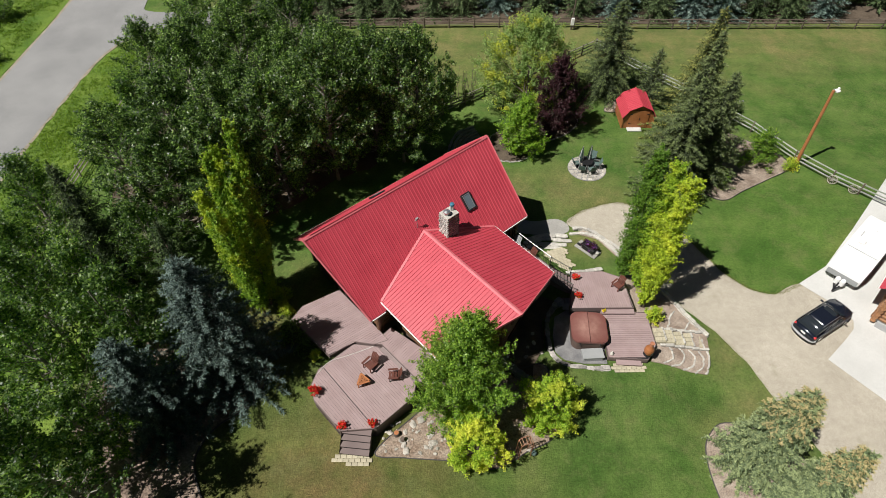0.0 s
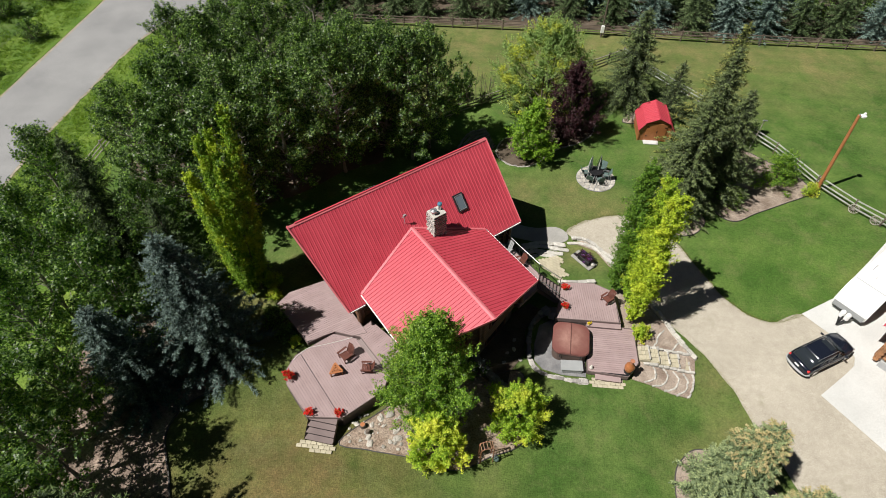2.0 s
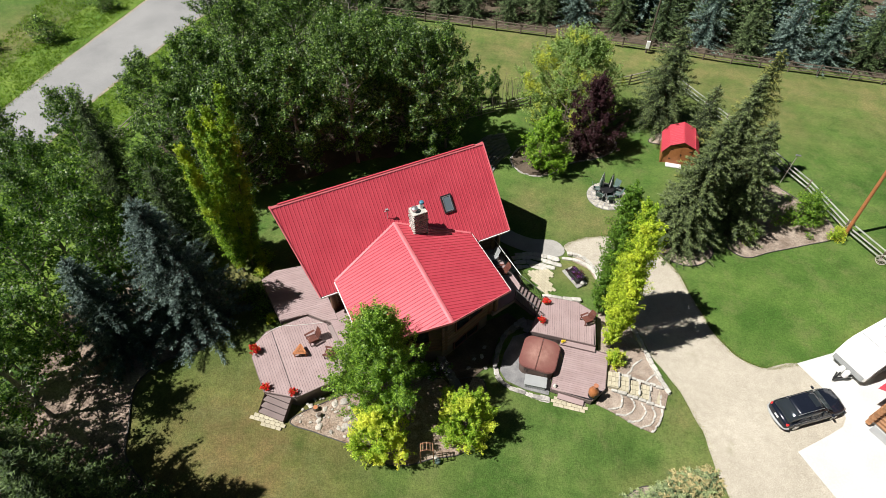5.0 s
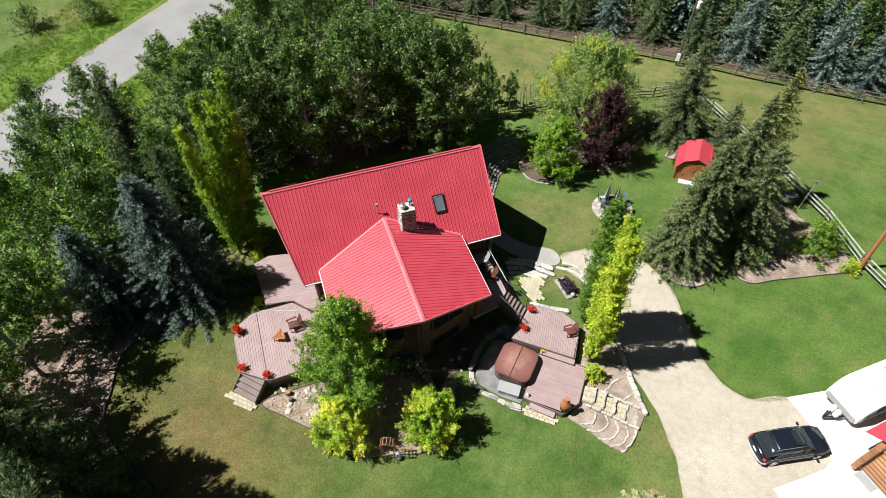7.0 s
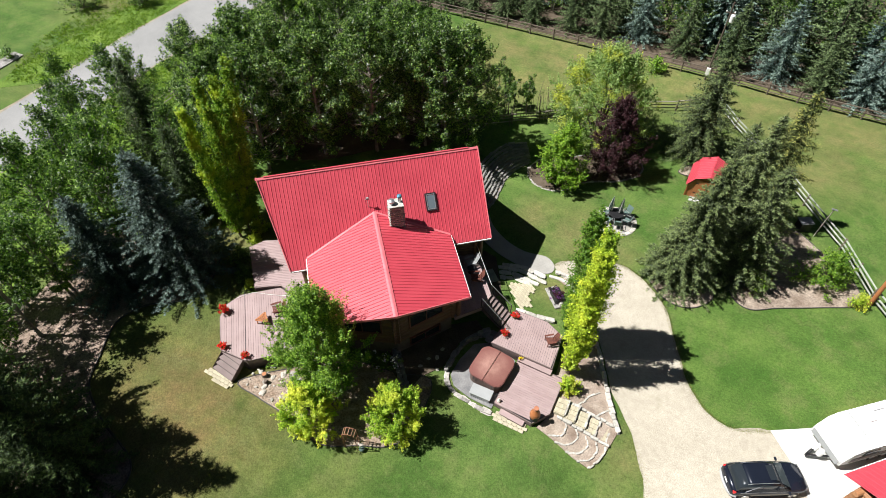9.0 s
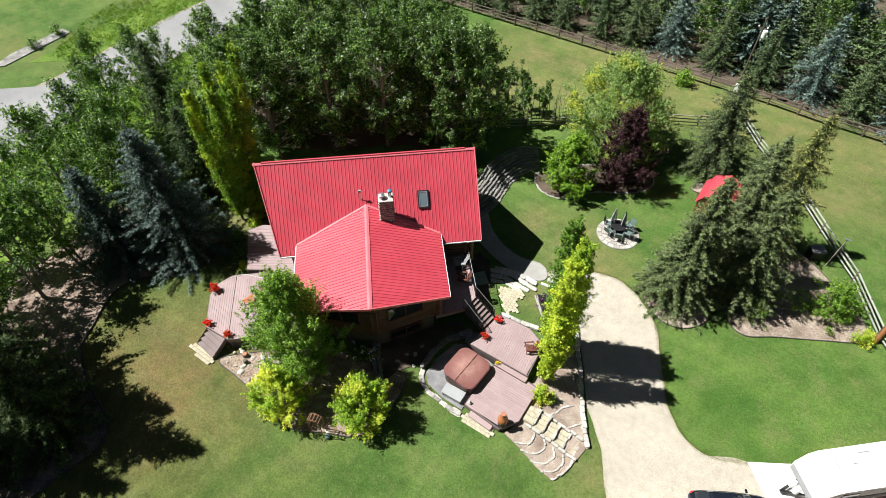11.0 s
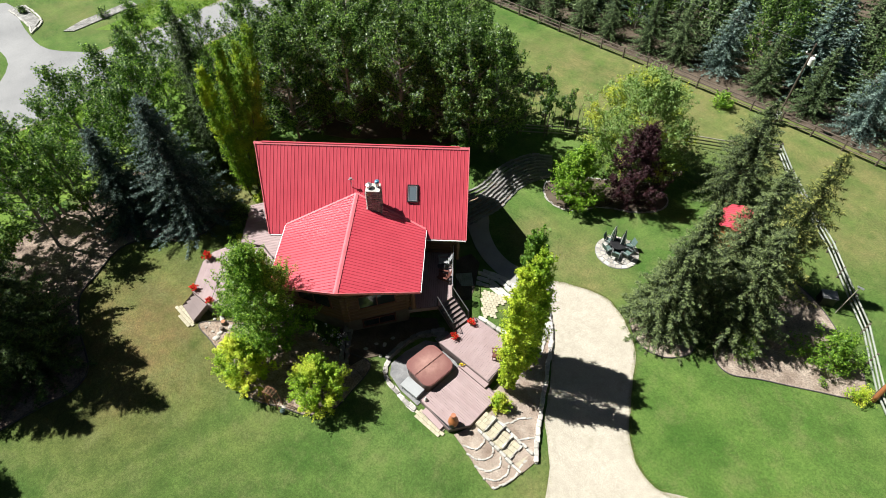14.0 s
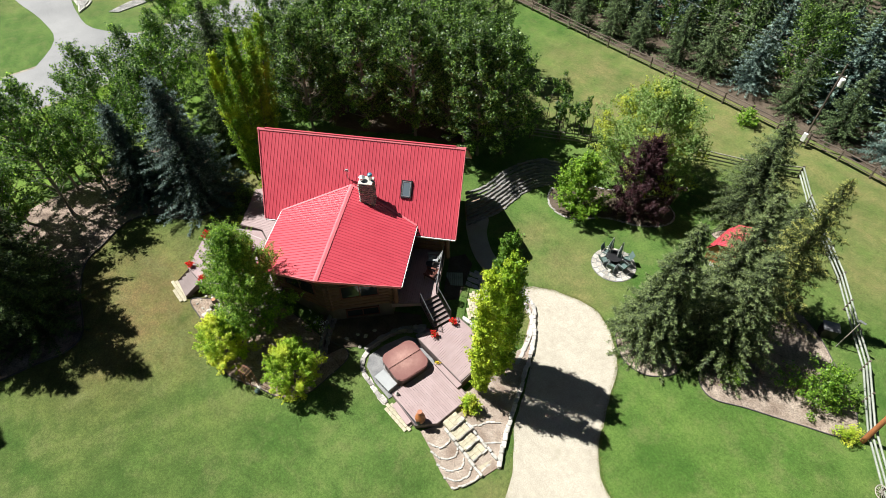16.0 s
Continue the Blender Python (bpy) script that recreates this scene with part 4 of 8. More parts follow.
# ---- decks ----
def span(poly, o, d, n):
    """Where the line o + s d crosses a convex plan polygon: the first and last s."""
    ss = []
    for a, b_ in zip(poly, poly[1:] + poly[:1]):
        a, b_ = Vector(a), Vector(b_)
        da, db = (a - o).dot(n), (b_ - o).dot(n)
        if da * db < 0 or (da == 0) != (db == 0):
            p = a + (b_ - a) * (da / (da - db))
            ss.append((p - o).dot(d))
    return (min(ss), max(ss)) if len(ss) > 1 else None


def deck(poly, z, angle, label, fascia=0.32, boardw=0.14, name="deck", mat_key="deck"):
    """Boards one by one over a convex plan polygon, a rim board and a dark frame below."""
    cx, cy = sum(p[0] for p in poly) / len(poly), sum(p[1] for p in poly) / len(poly)
    dk = base(name, pose(cx, cy, z), label, "deck")
    pl = [(x - cx, y - cy) for x, y in poly]
    d = Vector((math.cos(radians(angle)), math.sin(radians(angle))))
    n = Vector((-d.y, d.x))
    ks = [Vector(p).dot(n) for p in pl]
    k = min(ks) + 0.004
    while k < max(ks) - 0.02:
        k1 = min(k + boardw, max(ks) - 0.003)
        s0, s1 = span(pl, n * (k + 0.0015), d, n), span(pl, n * (k1 - 0.012), d, n)
        if s0 and s1 and s0[1] - s0[0] > 0.15 and s1[1] - s1[0] > 0.15:
            q = [n * k + d * s0[0], n * k + d * s0[1], n * (k1 - 0.011) + d * s1[1], n * (k1 - 0.011) + d * s1[0]]
            part("board", prism([tuple(v) for v in q], -0.03, 0.0), M[mat_key], dk)
        k = k1
    part("frame", prism([tuple(Vector(p) * 0.985) for p in pl], -fascia, -0.034), M["black"], dk)
    for a, b_ in zip(pl, pl[1:] + pl[:1]):
        bar((*a, -fascia / 2 + 0.003), (*b_, -fascia / 2 + 0.003), 0.04, fascia, M["decktrim"], "fascia", dk)
    return dk


def skirt(poly, z_top, name, label):
    """Upright boards that close a deck's underside down to the ground."""
    ob = base(name, pose(poly[0][0], poly[0][1], z_top), label, "deck skirt")
    for a, b_ in zip(poly, poly[1:]):
        za, zb = level(*a), level(*b_)
        b = bmesh.new()
        v = [b.verts.new((p[0] - poly[0][0], p[1] - poly[0][1], zz - z_top)) for p, zz in ((a, za - 0.1), (b_, zb - 0.1), (b_, z_top), (a, z_top))]
        b.faces.new(v)
        bmesh.ops.solidify(b, geom=b.faces[:], thickness=0.03)
        part("board", b, M["decktrim"], ob)


OCT = [(-5.21, 17.86), (-3.7, 17.67), (-1.5, 15.5), (-1.6, 14.55), (-3.5, 12.75), (-5.38, 12.6), (-7.03, 14.36), (-7.3, 15.25), (-7.05, 16.2)]
oct_deck = deck(OCT, 1.80, 132, "octagonal mauve-brown composite deck in front of the house")
ox, oy = oct_deck.location.x, oct_deck.location.y
bar((-6.95 - ox, 16.5 - oy, 0.003), (-4.0 - ox, 13.2 - oy, 0.003), 0.03, 0.006, M["black"], "seam", oct_deck, "dark seam across the boards")
skirt([(-1.6, 14.55), (-3.5, 12.75), (-5.38, 12.6), (-7.03, 14.36), (-7.3, 15.25), (-7.05, 16.2), (-5.21, 17.86)], 1.5, "deck_skirt", "dark boards closing the octagonal deck's underside")
deck([(-9.1, 19.5), (-8.6, 20.45), (-6.5, 21.7), (-3.2, 18.05), (-4.0, 17.75), (-5.2, 17.95), (-6.5, 17.0)], 1.98, 35, "weathered composite deck beside the house wall")
deck([(-4.05, 17.8), (-3.1, 18.9), (1.9, 15.1), (0.9, 13.9), (-1.4, 15.45), (-3.55, 17.75)], 1.97, 48, "narrow composite deck along the wing wall")
for k in range(2):
    bar((-3.55 + 0.24 * k, 17.62 + 0.27 * k, 1.845 + 0.09 * k), (-1.2 + 0.24 * k, 15.26 + 0.27 * k, 1.845 + 0.09 * k), 0.36, 0.035, M["deckstep"], "deck_step", None)
for ob in [o for o in scene.objects if o.name.startswith("deck_step")]:
    tagged(ob, "long composite step between two deck levels", "step")


def stairs(name, foot, top, width, count, label, mat_key="decktrim", closed=True):
    """A straight flight. foot and top are (x, y, z) on its middle line."""
    a, b_ = Vector(foot), Vector(top)
    d = (b_ - a)
    run = Vector((d.x, d.y)).length
    ang = math.degrees(math.atan2(d.y, d.x))
    st = base(name, pose(a.x, a.y, a.z, 0, 0, ang), label, "stairs")
    rise, go = d.z / count, run / (count - 1)
    for k in range(count - 1):
        part("tread", box(go + 0.02, width, 0.04, (go * (k + 0.5), 0, rise * (k + 1) - 0.04), 0.006), M[mat_key], st)
        part("riser", box(0.02, width - 0.04, rise - 0.045, (go * k + 0.02, 0, rise * k)), M["black"], st)
    for s in (-1, 1):
        b = bmesh.new()
        y = s * (width / 2 + 0.02)
        v = [b.verts.new(p) for p in ((0, y, -0.05), (0, y, rise + 0.02), (run - go * 0.2, y, d.z + 0.02), (run, y, d.z + 0.02), (run, y, d.z - 0.35), (go, y, -0.05))]
        b.faces.new(v)
        bmesh.ops.solidify(b, geom=b.faces[:], thickness=0.04)
        part("stringer", b, M[mat_key], st)
    return st


stairs("front_stairs", (-4.64, 11.62, 0.92), (-4.52, 12.78, 1.80), 1.55, 5, "short composite flight of steps up to the deck")
# hot tub decks
UP = [(8.1, 21.1), (8.55, 24.0), (10.65, 24.1), (11.85, 23.55), (12.1, 21.15)]
deck(UP, 0.87, 97, "upper mauve-brown composite deck by the house stairs")
deck([(10.05, 21.07), (12.95, 21.02), (12.98, 18.6), (12.3, 17.6), (9.95, 17.75)], 0.52, 0, "lower composite deck beside the hot tub")
skirt([(9.95, 17.75), (12.3, 17.6), (12.98, 18.6), (12.95, 21.02)], 0.3, "deck_skirt", "dark boards closing the hot tub deck's underside")
skirt([(8.1, 21.1), (12.1, 21.15), (11.85, 23.55)], 0.6, "deck_skirt", "dark boards closing the upper deck's underside")
for nm, c, l, w, z, ang in (("deck_step", (11.1, 20.98), 2.1, 0.36, 0.70, 0), ("deck_step", (11.15, 17.5), 1.5, 0.34, 0.33, -3)):
    ob = base(nm, pose(c[0], c[1], z, 0, 0, ang), "low box step of composite boards", "step")
    part("top", box(l, w, 0.04, (0, 0, -0.04), 0.008), M["deck"], ob)
    part("riser", box(l - 0.04, w - 0.04, 0.2, (0, 0, -0.24)), M["decktrim"], ob)

# east porch deck along the wing, stairs and railings, in the house's own plan
HM = pose(HX, HY, 0, 0, 0, HTURN)


def hp(x, y):
    v = HM @ Vector((x, y, 0))
    return (v.x, v.y)


deck([hp(-3.25, -3.5), hp(-0.65, -3.5), hp(-0.6, -7.15), hp(-1.45, -7.95), hp(-3.25, -8.3)], 1.95, 131, "shaded dark composite porch deck beside the wing")
stairs("porch_stairs", (8.32, 22.9, 0.87), (6.88, 23.06, 1.95), 1.2, 7, "composite stairs from the porch down to the hot tub deck")


def railing(name, pts, label, height=0.95, gap=0.13):
    ob = base(name, Matrix.Translation(pts[0]), label, "railing")
    o = Vector(pts[0])
    for a, b_ in zip(pts, pts[1:]):
        a, b_ = Vector(a) - o, Vector(b_) - o
        up = Vector((0, 0, height))
        part("top_rail", rod(a + up, b_ + up, 0.025, sides=6), M["steel"], ob)
        part("bottom_rail", rod(a + up * 0.1, b_ + up * 0.1, 0.015, sides=6), M["black"], ob)
        part("post", rod(a, a + up * 1.03, 0.03, sides=6), M["black"], ob)
        n = max(2, int((b_ - a).length / gap))
        for k in range(1, n):
            p = a + (b_ - a) * k / n
            part("baluster", rod(p + up * 0.1, p + up, 0.009, sides=5), M["black"], ob)
    part("post", rod(b_, b_ + up * 1.03, 0.03, sides=6), M["black"], ob)


railing("railing", [(*hp(-0.68, -2.9), 1.95), (*hp(-0.68, -5.2), 1.95), (*hp(-0.64, -7.12), 1.95), (8.36, 23.55, 0.87)], "black iron railing along porch and stairs")
railing("railing", [(*hp(-1.5, -7.95), 1.95), (8.26, 22.25, 0.87)], "black iron stair railing")


# ---- plants ----
def leaf_sheet(name, C, A, B, material, young=None, young_material=None):
    """One mesh of loose leaves: centres C, half lengths A, half widths B (arrays n x 3)."""
    n = len(C)
    V = np.empty((n, 3, 3), np.float32)
    V[:, 0], V[:, 1], V[:, 2] = C + A, C - A * 0.75 + B, C - A * 0.75 - B
    me = bpy.data.meshes.new(name)
    me.vertices.add(3 * n)
    me.vertices.foreach_set("co", V.ravel())
    me.loops.add(3 * n)
    me.loops.foreach_set("vertex_index", np.arange(3 * n, dtype=np.int32))
    me.polygons.add(n)
    me.polygons.foreach_set("loop_start", np.arange(0, 3 * n, 3, dtype=np.int32))
    me.update(calc_edges=True)
    me.validate()
    me.materials.append(material)
    if young is not None:
        for m in young_material:
            me.materials.append(m)
        me.polygons.foreach_set("material_index", np.asarray(young, np.int32))
    return me


def unit(v):
    return v / (np.linalg.norm(v, axis=-1, keepdims=True) + 1e-9)


def twig_leaves(rs, P, D, L, per, size, spread, up=0.8, taper=0.6, skew=0.8):
    """Leaves round twigs: feet P, ways D, lengths L; loose at the foot, close at the tip. Returns leaf_sheet's arrays."""
    n = len(P)
    t = rs.uniform(0, 1, (n, per)) ** skew
    off = unit(rs.normal(size=(n, per, 3))) * (np.broadcast_to(spread, (n,))[:, None] * (1.75 - 1.6 * taper * t) * rs.uniform(0, 1, (n, per)) ** 0.45)[..., None]
    C = P[:, None] + D[:, None] * (L[:, None] * t)[..., None] + off
    N = unit(rs.normal(size=C.shape) * 0.6 + D[:, None] * 0.2 + unit(off) * 0.6 + np.array([0, 0, up]))
    C, N = C.reshape(-1, 3), N.reshape(-1, 3)
    S = (size * rs.uniform(0.55, 1.35, len(C)))[:, None]
    T = unit(np.cross(N, unit(rs.normal(size=N.shape))))
    return C, T * S * 0.55, np.cross(N, T) * S * 0.42


def scatter_leaves(rs, centres, radii, per, size, name, material):
    """Small plants: a loose ball of leaves round each centre."""
    C = np.concatenate([c + unit(rs.normal(size=(k, 3))) * (r * rs.uniform(0.4, 1.2, (k, 1))) for c, r, k in zip(np.asarray(centres, float), radii, per)])
    N = unit(rs.normal(size=C.shape) + np.array([0, 0, 0.6]))
    T = unit(np.cross(N, unit(rs.normal(size=N.shape))))
    S = (size * rs.uniform(0.6, 1.3, len(C)))[:, None]
    return leaf_sheet(name, C, T * S * 0.55, np.cross(N, T) * S * 0.42, material)


def tree_from(name, label, category, trunk_bm, bark, crown, group=""):
    t = base(name, Matrix.Identity(4), label, category, group)
    part("trunk", trunk_bm, M[bark], t)
    shared("crown", crown, t)
    return t


def broadleaf(seed, h, r, z0, leaf_key, label, size=0.16, boughs=90, leaves=9000, bark="bark", stems=1, name="tree", lean=0.0, group="", low=0.75, twig=0.8, lift=0.6, spread=0.15, fork=7, lobes=0.7, steep=0.8):
    """A leafy tree: trunk, rising boughs, each fanning into twigs hung with leaves; uneven outline with gaps.
    low: under 1 the crown is widest low down; lift: how far twigs turn upwards; lobes: how deep the outline is cut."""
    rs = np.random.RandomState(seed)
    tips, ways, starts = [], [], []
    for k in range(boughs):
        f = ((k + rs.uniform()) / boughs) ** 0.92
        z = z0 + (h - z0) * f * 0.97
        a = k * 2.39996 + rs.normal() * 0.45
        prof = math.sin(math.pi * (0.12 + 0.87 * f) ** low) ** 0.72
        cut = 1 + lobes * noise.noise((math.cos(a) * 1.4, math.sin(a) * 1.4, z * 0.5 + seed)) + lobes * 0.5 * noise.noise((math.cos(a) * 3.5, math.sin(a) * 3.5, z * 1.3 + seed))
        rad = r * prof * cut * rs.uniform(0.22, 1.0) ** 0.45
        tip = np.array([rad * math.cos(a) + lean * z, rad * math.sin(a), z])
        zs = max(z0 * 0.6, z - steep * rad - 0.3)
        st = np.array([lean * zs, 0.0, zs])
        tips.append(tip)
        starts.append(st)
        ways.append(unit(tip - st + np.array([0, 0, 0.05])))
    tips, starts, ways = np.array(tips), np.array(starts), np.array(ways)
    reach = np.minimum(np.linalg.norm(tips - starts, axis=1), 1.6 * twig)
    P, D, L = [], [], []
    for j in range(fork):
        back = rs.uniform(0, 1, boughs) ** 1.3 * (j > 0)
        P.append(tips - ways * (back * reach)[:, None] + rs.normal(size=tips.shape) * 0.1 * twig)
        D.append(unit(ways * 0.75 + np.array([0, 0, lift]) + rs.normal(size=tips.shape) * 0.55))
        L.append(twig * rs.uniform(0.5, 1.25, boughs))
    P, D, L = np.concatenate(P), np.concatenate(D), np.concatenate(L)
    C, A, B = twig_leaves(rs, P, D, L, max(4, round(leaves / len(P))), size, spread * rs.uniform(0.7, 1.3, len(P)))
    crown = leaf_sheet("crown", C, A, B, M[leaf_key])
    tb = None
    for s in range(stems):
        off = Vector((0, 0, 0)) if stems == 1 else Vector((rs.uniform(-0.4, 0.4), rs.uniform(-0.4, 0.4), 0))
        tr = 0.014 * h / stems ** 0.5 + 0.025
        tb = tube([off + Vector((0, 0, -0.3)), off + Vector((lean * 0.3 * h, 0.05, h * 0.3)), off * 1.6 + Vector((lean * 0.6 * h, -0.05, h * 0.6)), off * 2 + Vector((lean * h * 0.9, 0, h * 0.92))], tr, 7, tb, tr * 0.25)
    for i in range(0, boughs, max(1, boughs // 45)):
        o, c = Vector(starts[i]), Vector(tips[i])
        tb = tube([o, (o + c) / 2 + Vector((0, 0, -0.08 * (c - o).length)), c], 0.010 * r + 0.012, 5, tb, 0.007)
    return tree_from(name, label, "tree" if h > 2.6 else "shrub", tb, bark, crown, group)


def plumes(seed, stems, leaf_key, label, size=0.12, leaves=30000, fat=0.55, group="", belly=2.2, ragged=0.3, tip=0.55):
    """An upright poplar of one or more stems, each a pointed plume of steep twigs: (foot x, foot y, tip x, tip y, height, fatness)."""
    rs = np.random.RandomState(seed)
    P, D, L, S, tb = [], [], [], [], None
    for fx, fy, tx, ty, h, share in stems:
        n = int(44 * h * share ** 0.5)
        f = rs.uniform(0, 1, n) ** 0.9
        q = f ** 0.85
        axis = np.stack([fx + (tx - fx) * q, fy + (ty - fy) * q, 0.35 + (h - 0.35) * f], 1)
        a = rs.uniform(0, 6.283, n)
        cut = np.array([1 + ragged * 1.6 * noise.noise((math.cos(v) * 1.2, math.sin(v) * 1.2, z * 0.9 + seed + fx)) for v, z in zip(a, axis[:, 2])])
        rad = fat * share * np.minimum(1.0, 0.28 + belly * f) * (1.02 - f) ** tip * cut
        out = np.stack([np.cos(a), np.sin(a), np.zeros(n)], 1)
        P.append(axis + out * (rad * rs.uniform(0.1, 0.75, n))[:, None])
        D.append(unit(out * 0.45 + np.array([0, 0, 1.0]) + rs.normal(size=(n, 3)) * 0.22))
        L.append((0.35 + 0.75 * rad) * rs.uniform(0.6, 1.25, n))
        S.append(0.06 + 0.16 * rad)
        pts = [(fx, fy, -0.3)] + [(fx + (tx - fx) * k ** 0.85, fy + (ty - fy) * k ** 0.85, 0.35 + (h - 0.35) * k) for k in (0.1, 0.3, 0.5, 0.7, 0.85)]
        tb = tube(pts, 0.085, 6, tb, 0.015)
    P, D, L, S = (np.concatenate(v) for v in (P, D, L, S))
    C, A, B = twig_leaves(rs, P, D, L, max(4, round(leaves / len(P))), size, S, up=0.35)
    return tree_from("poplar_tree", label, "poplar tree", tb, "bark", leaf_sheet("crown", C, A, B, M[leaf_key]), group)


def conifer(seed, h, r, leaf_key, label, step=0.30, droop=0.28, density=1.0, lean=0.0, name="spruce_tree", ragged=0.32, z0=0.2, group="", curve=0.78, wide=1.0, hang=0.35, fan=1.0, cones=0.0, spray=1.0, fine=3):
    """A spruce: whorls of boughs, each a drooping spine with side sprays, coloured dark within for inner shade, tips
    paler as young growth and as if sunlit. fine: needle tufts to a spray.
    """
    rs = np.random.RandomState(seed)
    C, A, B, Y = [], [], [], []

    def add(c, a_, b_, young):
        C.append(c)
        A.append(a_)
        B.append(b_)
        Y.append(young)
    z = z0
    while z < h - 0.25:
        f = (z - z0) / (h - z0)
        L0 = r * (1 - f) ** curve
        n = max(4, int((5 + 4 * (1 - f)) * density))
        ph = rs.uniform(0, 6.28)
        for k in range(n):
            a = ph + 2 * math.pi * k / n + rs.uniform(-0.3, 0.3)
            L = max(0.16, L0 * (1 + rs.uniform(-ragged, ragged)) * (0.55 if rs.uniform() < 0.12 else 1.0))
            dirv = np.array([math.cos(a), math.sin(a), 0.0])
            side = np.array([-dirv[1], dirv[0], 0.0])
            dr = droop * rs.uniform(0.6, 1.3) * (1.15 - 0.7 * f)
            nodes = max(4, int(L / 0.105 * density / spray))
            zz = z + rs.uniform(-0.12, 0.12)
            bearing = cones > 0 and f > 0.62 and rs.uniform() < cones
            for j in range(nodes):
                t = (j + 0.6) / nodes
                p = dirv * L * t + np.array([lean * zz, 0, zz - dr * L * t + 0.45 * dr * L * t * t])
                sl = (0.15 + 0.10 * L * (1 - t) ** 0.8 * fan) * rs.uniform(0.7, 1.3) * spray
                for s in (-1, 1):
                    d = unit(dirv * 0.6 + side * s * rs.uniform(0.2, 1.0) + np.array([0, 0, rs.uniform(-0.5, 0.3)]) + rs.normal(size=3) * (0.3 if spray > 0.9 else 0.6))
                    up = unit(np.array([0, 0, 1.0]) + rs.normal(size=3) * 0.5)
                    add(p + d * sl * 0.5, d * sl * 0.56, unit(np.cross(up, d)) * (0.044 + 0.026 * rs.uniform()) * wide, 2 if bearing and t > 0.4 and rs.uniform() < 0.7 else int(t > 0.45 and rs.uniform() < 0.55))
                if rs.uniform() < hang + 0.25:
                    d = unit(dirv * 0.3 + np.array([0, 0, -0.9]) + rs.normal(size=3) * 0.2)
                    hl = (0.12 + hang * 0.3) * rs.uniform(0.6, 1.3)
                    add(p + d * hl * 0.6, d * hl * 0.7, side * 0.05 * wide, False)
                if rs.uniform() < 0.3:
                    d = unit(dirv * 0.6 + np.array([0, 0, 0.6]) + rs.normal(size=3) * 0.3)
                    add(p + d * 0.08, d * 0.12, unit(np.cross(d, rs.normal(size=3))) * 0.045 * wide, t > 0.5)
            tip = dirv * L + np.array([lean * zz, 0, zz - dr * L * 0.55])
            for s in (-0.5, 0.0, 0.5):
                d = unit(dirv + side * s + np.array([0, 0, rs.uniform(-0.2, 0.25)]))
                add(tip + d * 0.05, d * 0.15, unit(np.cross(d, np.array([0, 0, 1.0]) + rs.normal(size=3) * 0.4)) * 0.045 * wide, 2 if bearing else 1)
        z += step * rs.uniform(0.75, 1.2) * (1.0 - 0.35 * f)
    for k in range(22):
        zz = h - 0.75 + 0.75 * k / 21
        a = rs.uniform(0, 6.28)
        d = unit(np.array([math.cos(a) * 0.5, math.sin(a) * 0.5, 0.9]))
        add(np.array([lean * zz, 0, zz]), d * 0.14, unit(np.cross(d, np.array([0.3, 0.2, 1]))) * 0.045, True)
    C, A, B, Y = np.array(C), np.array(A), np.array(B), np.array(Y, int)
    if fine > 1:
        cs, as_, bs_ = [], [], []
        for k in range(fine):
            t = (2 * k + 1) / fine - 1
            a_ = unit(unit(A) + unit(B) * rs.choice((-0.75, 0.75), (len(A), 1)) + rs.normal(size=A.shape) * 0.3)
            half = (np.linalg.norm(A, axis=1) * rs.uniform(0.95, 1.6, len(A)) / fine + 0.02)[:, None]
            cs.append(C + A * (t * 0.85) + a_ * half * 0.5)
            as_.append(a_ * half)
            bs_.append(unit(np.cross(a_, unit(np.cross(A, B)) + rs.normal(size=A.shape) * 0.5)) * np.linalg.norm(B, axis=1)[:, None] * rs.uniform(0.38, 0.66, (len(B), 1)))
        C, A, B, Y = np.concatenate(cs), np.concatenate(as_), np.concatenate(bs_), np.tile(Y, fine)
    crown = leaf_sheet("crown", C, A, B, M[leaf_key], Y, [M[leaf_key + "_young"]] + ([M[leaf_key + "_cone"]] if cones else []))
    tb = tube([(0, 0, -0.3), (lean * h * 0.5, 0, h * 0.5), (lean * (h - 0.1), 0, h - 0.1)], 0.014 * h + 0.03, 8, None, 0.02)
    return tree_from(name, label, "spruce tree", tb, "bark", crown, group)


def plant(t, x, y, turn=0.0, s=1.0, sink=0.0):
    t.matrix_basis = Matrix.LocRotScale((x, y, level(x, y) - sink), Euler((0, 0, radians(turn))), (s, s, s))
    return t


def again(t, x, y, turn=0.0, s=1.0):
    c = copy_thing(t, Matrix.Translation((0, 0, 0)))
    return plant(c, x, y, turn, s)


# the poplar grove behind the house
GROVE = "poplars in the grove behind the house"
grove = [broadleaf(21, 11.0, 3.1, 1.8, "leaf", "tall dark green poplar in a dense grove", 0.135, 85, 22500, "palebark", group=GROVE, name="poplar_tree", low=0.9, twig=0.85, lift=0.6, spread=0.19, lobes=0.5),
         broadleaf(22, 10.0, 2.9, 1.6, "leaf", "tall dark green poplar in a dense grove", 0.138, 78, 20500, "palebark", group=GROVE, name="poplar_tree", low=0.85, twig=0.85, lift=0.6, spread=0.19, lobes=0.5),
         broadleaf(23, 9.2, 2.7, 1.5, "leaf2", "tall mid-green aspen at the grove's edge", 0.135, 70, 15500, "palebark", group=GROVE, name="aspen_tree", low=0.8, twig=0.85, lift=0.6, spread=0.18)]
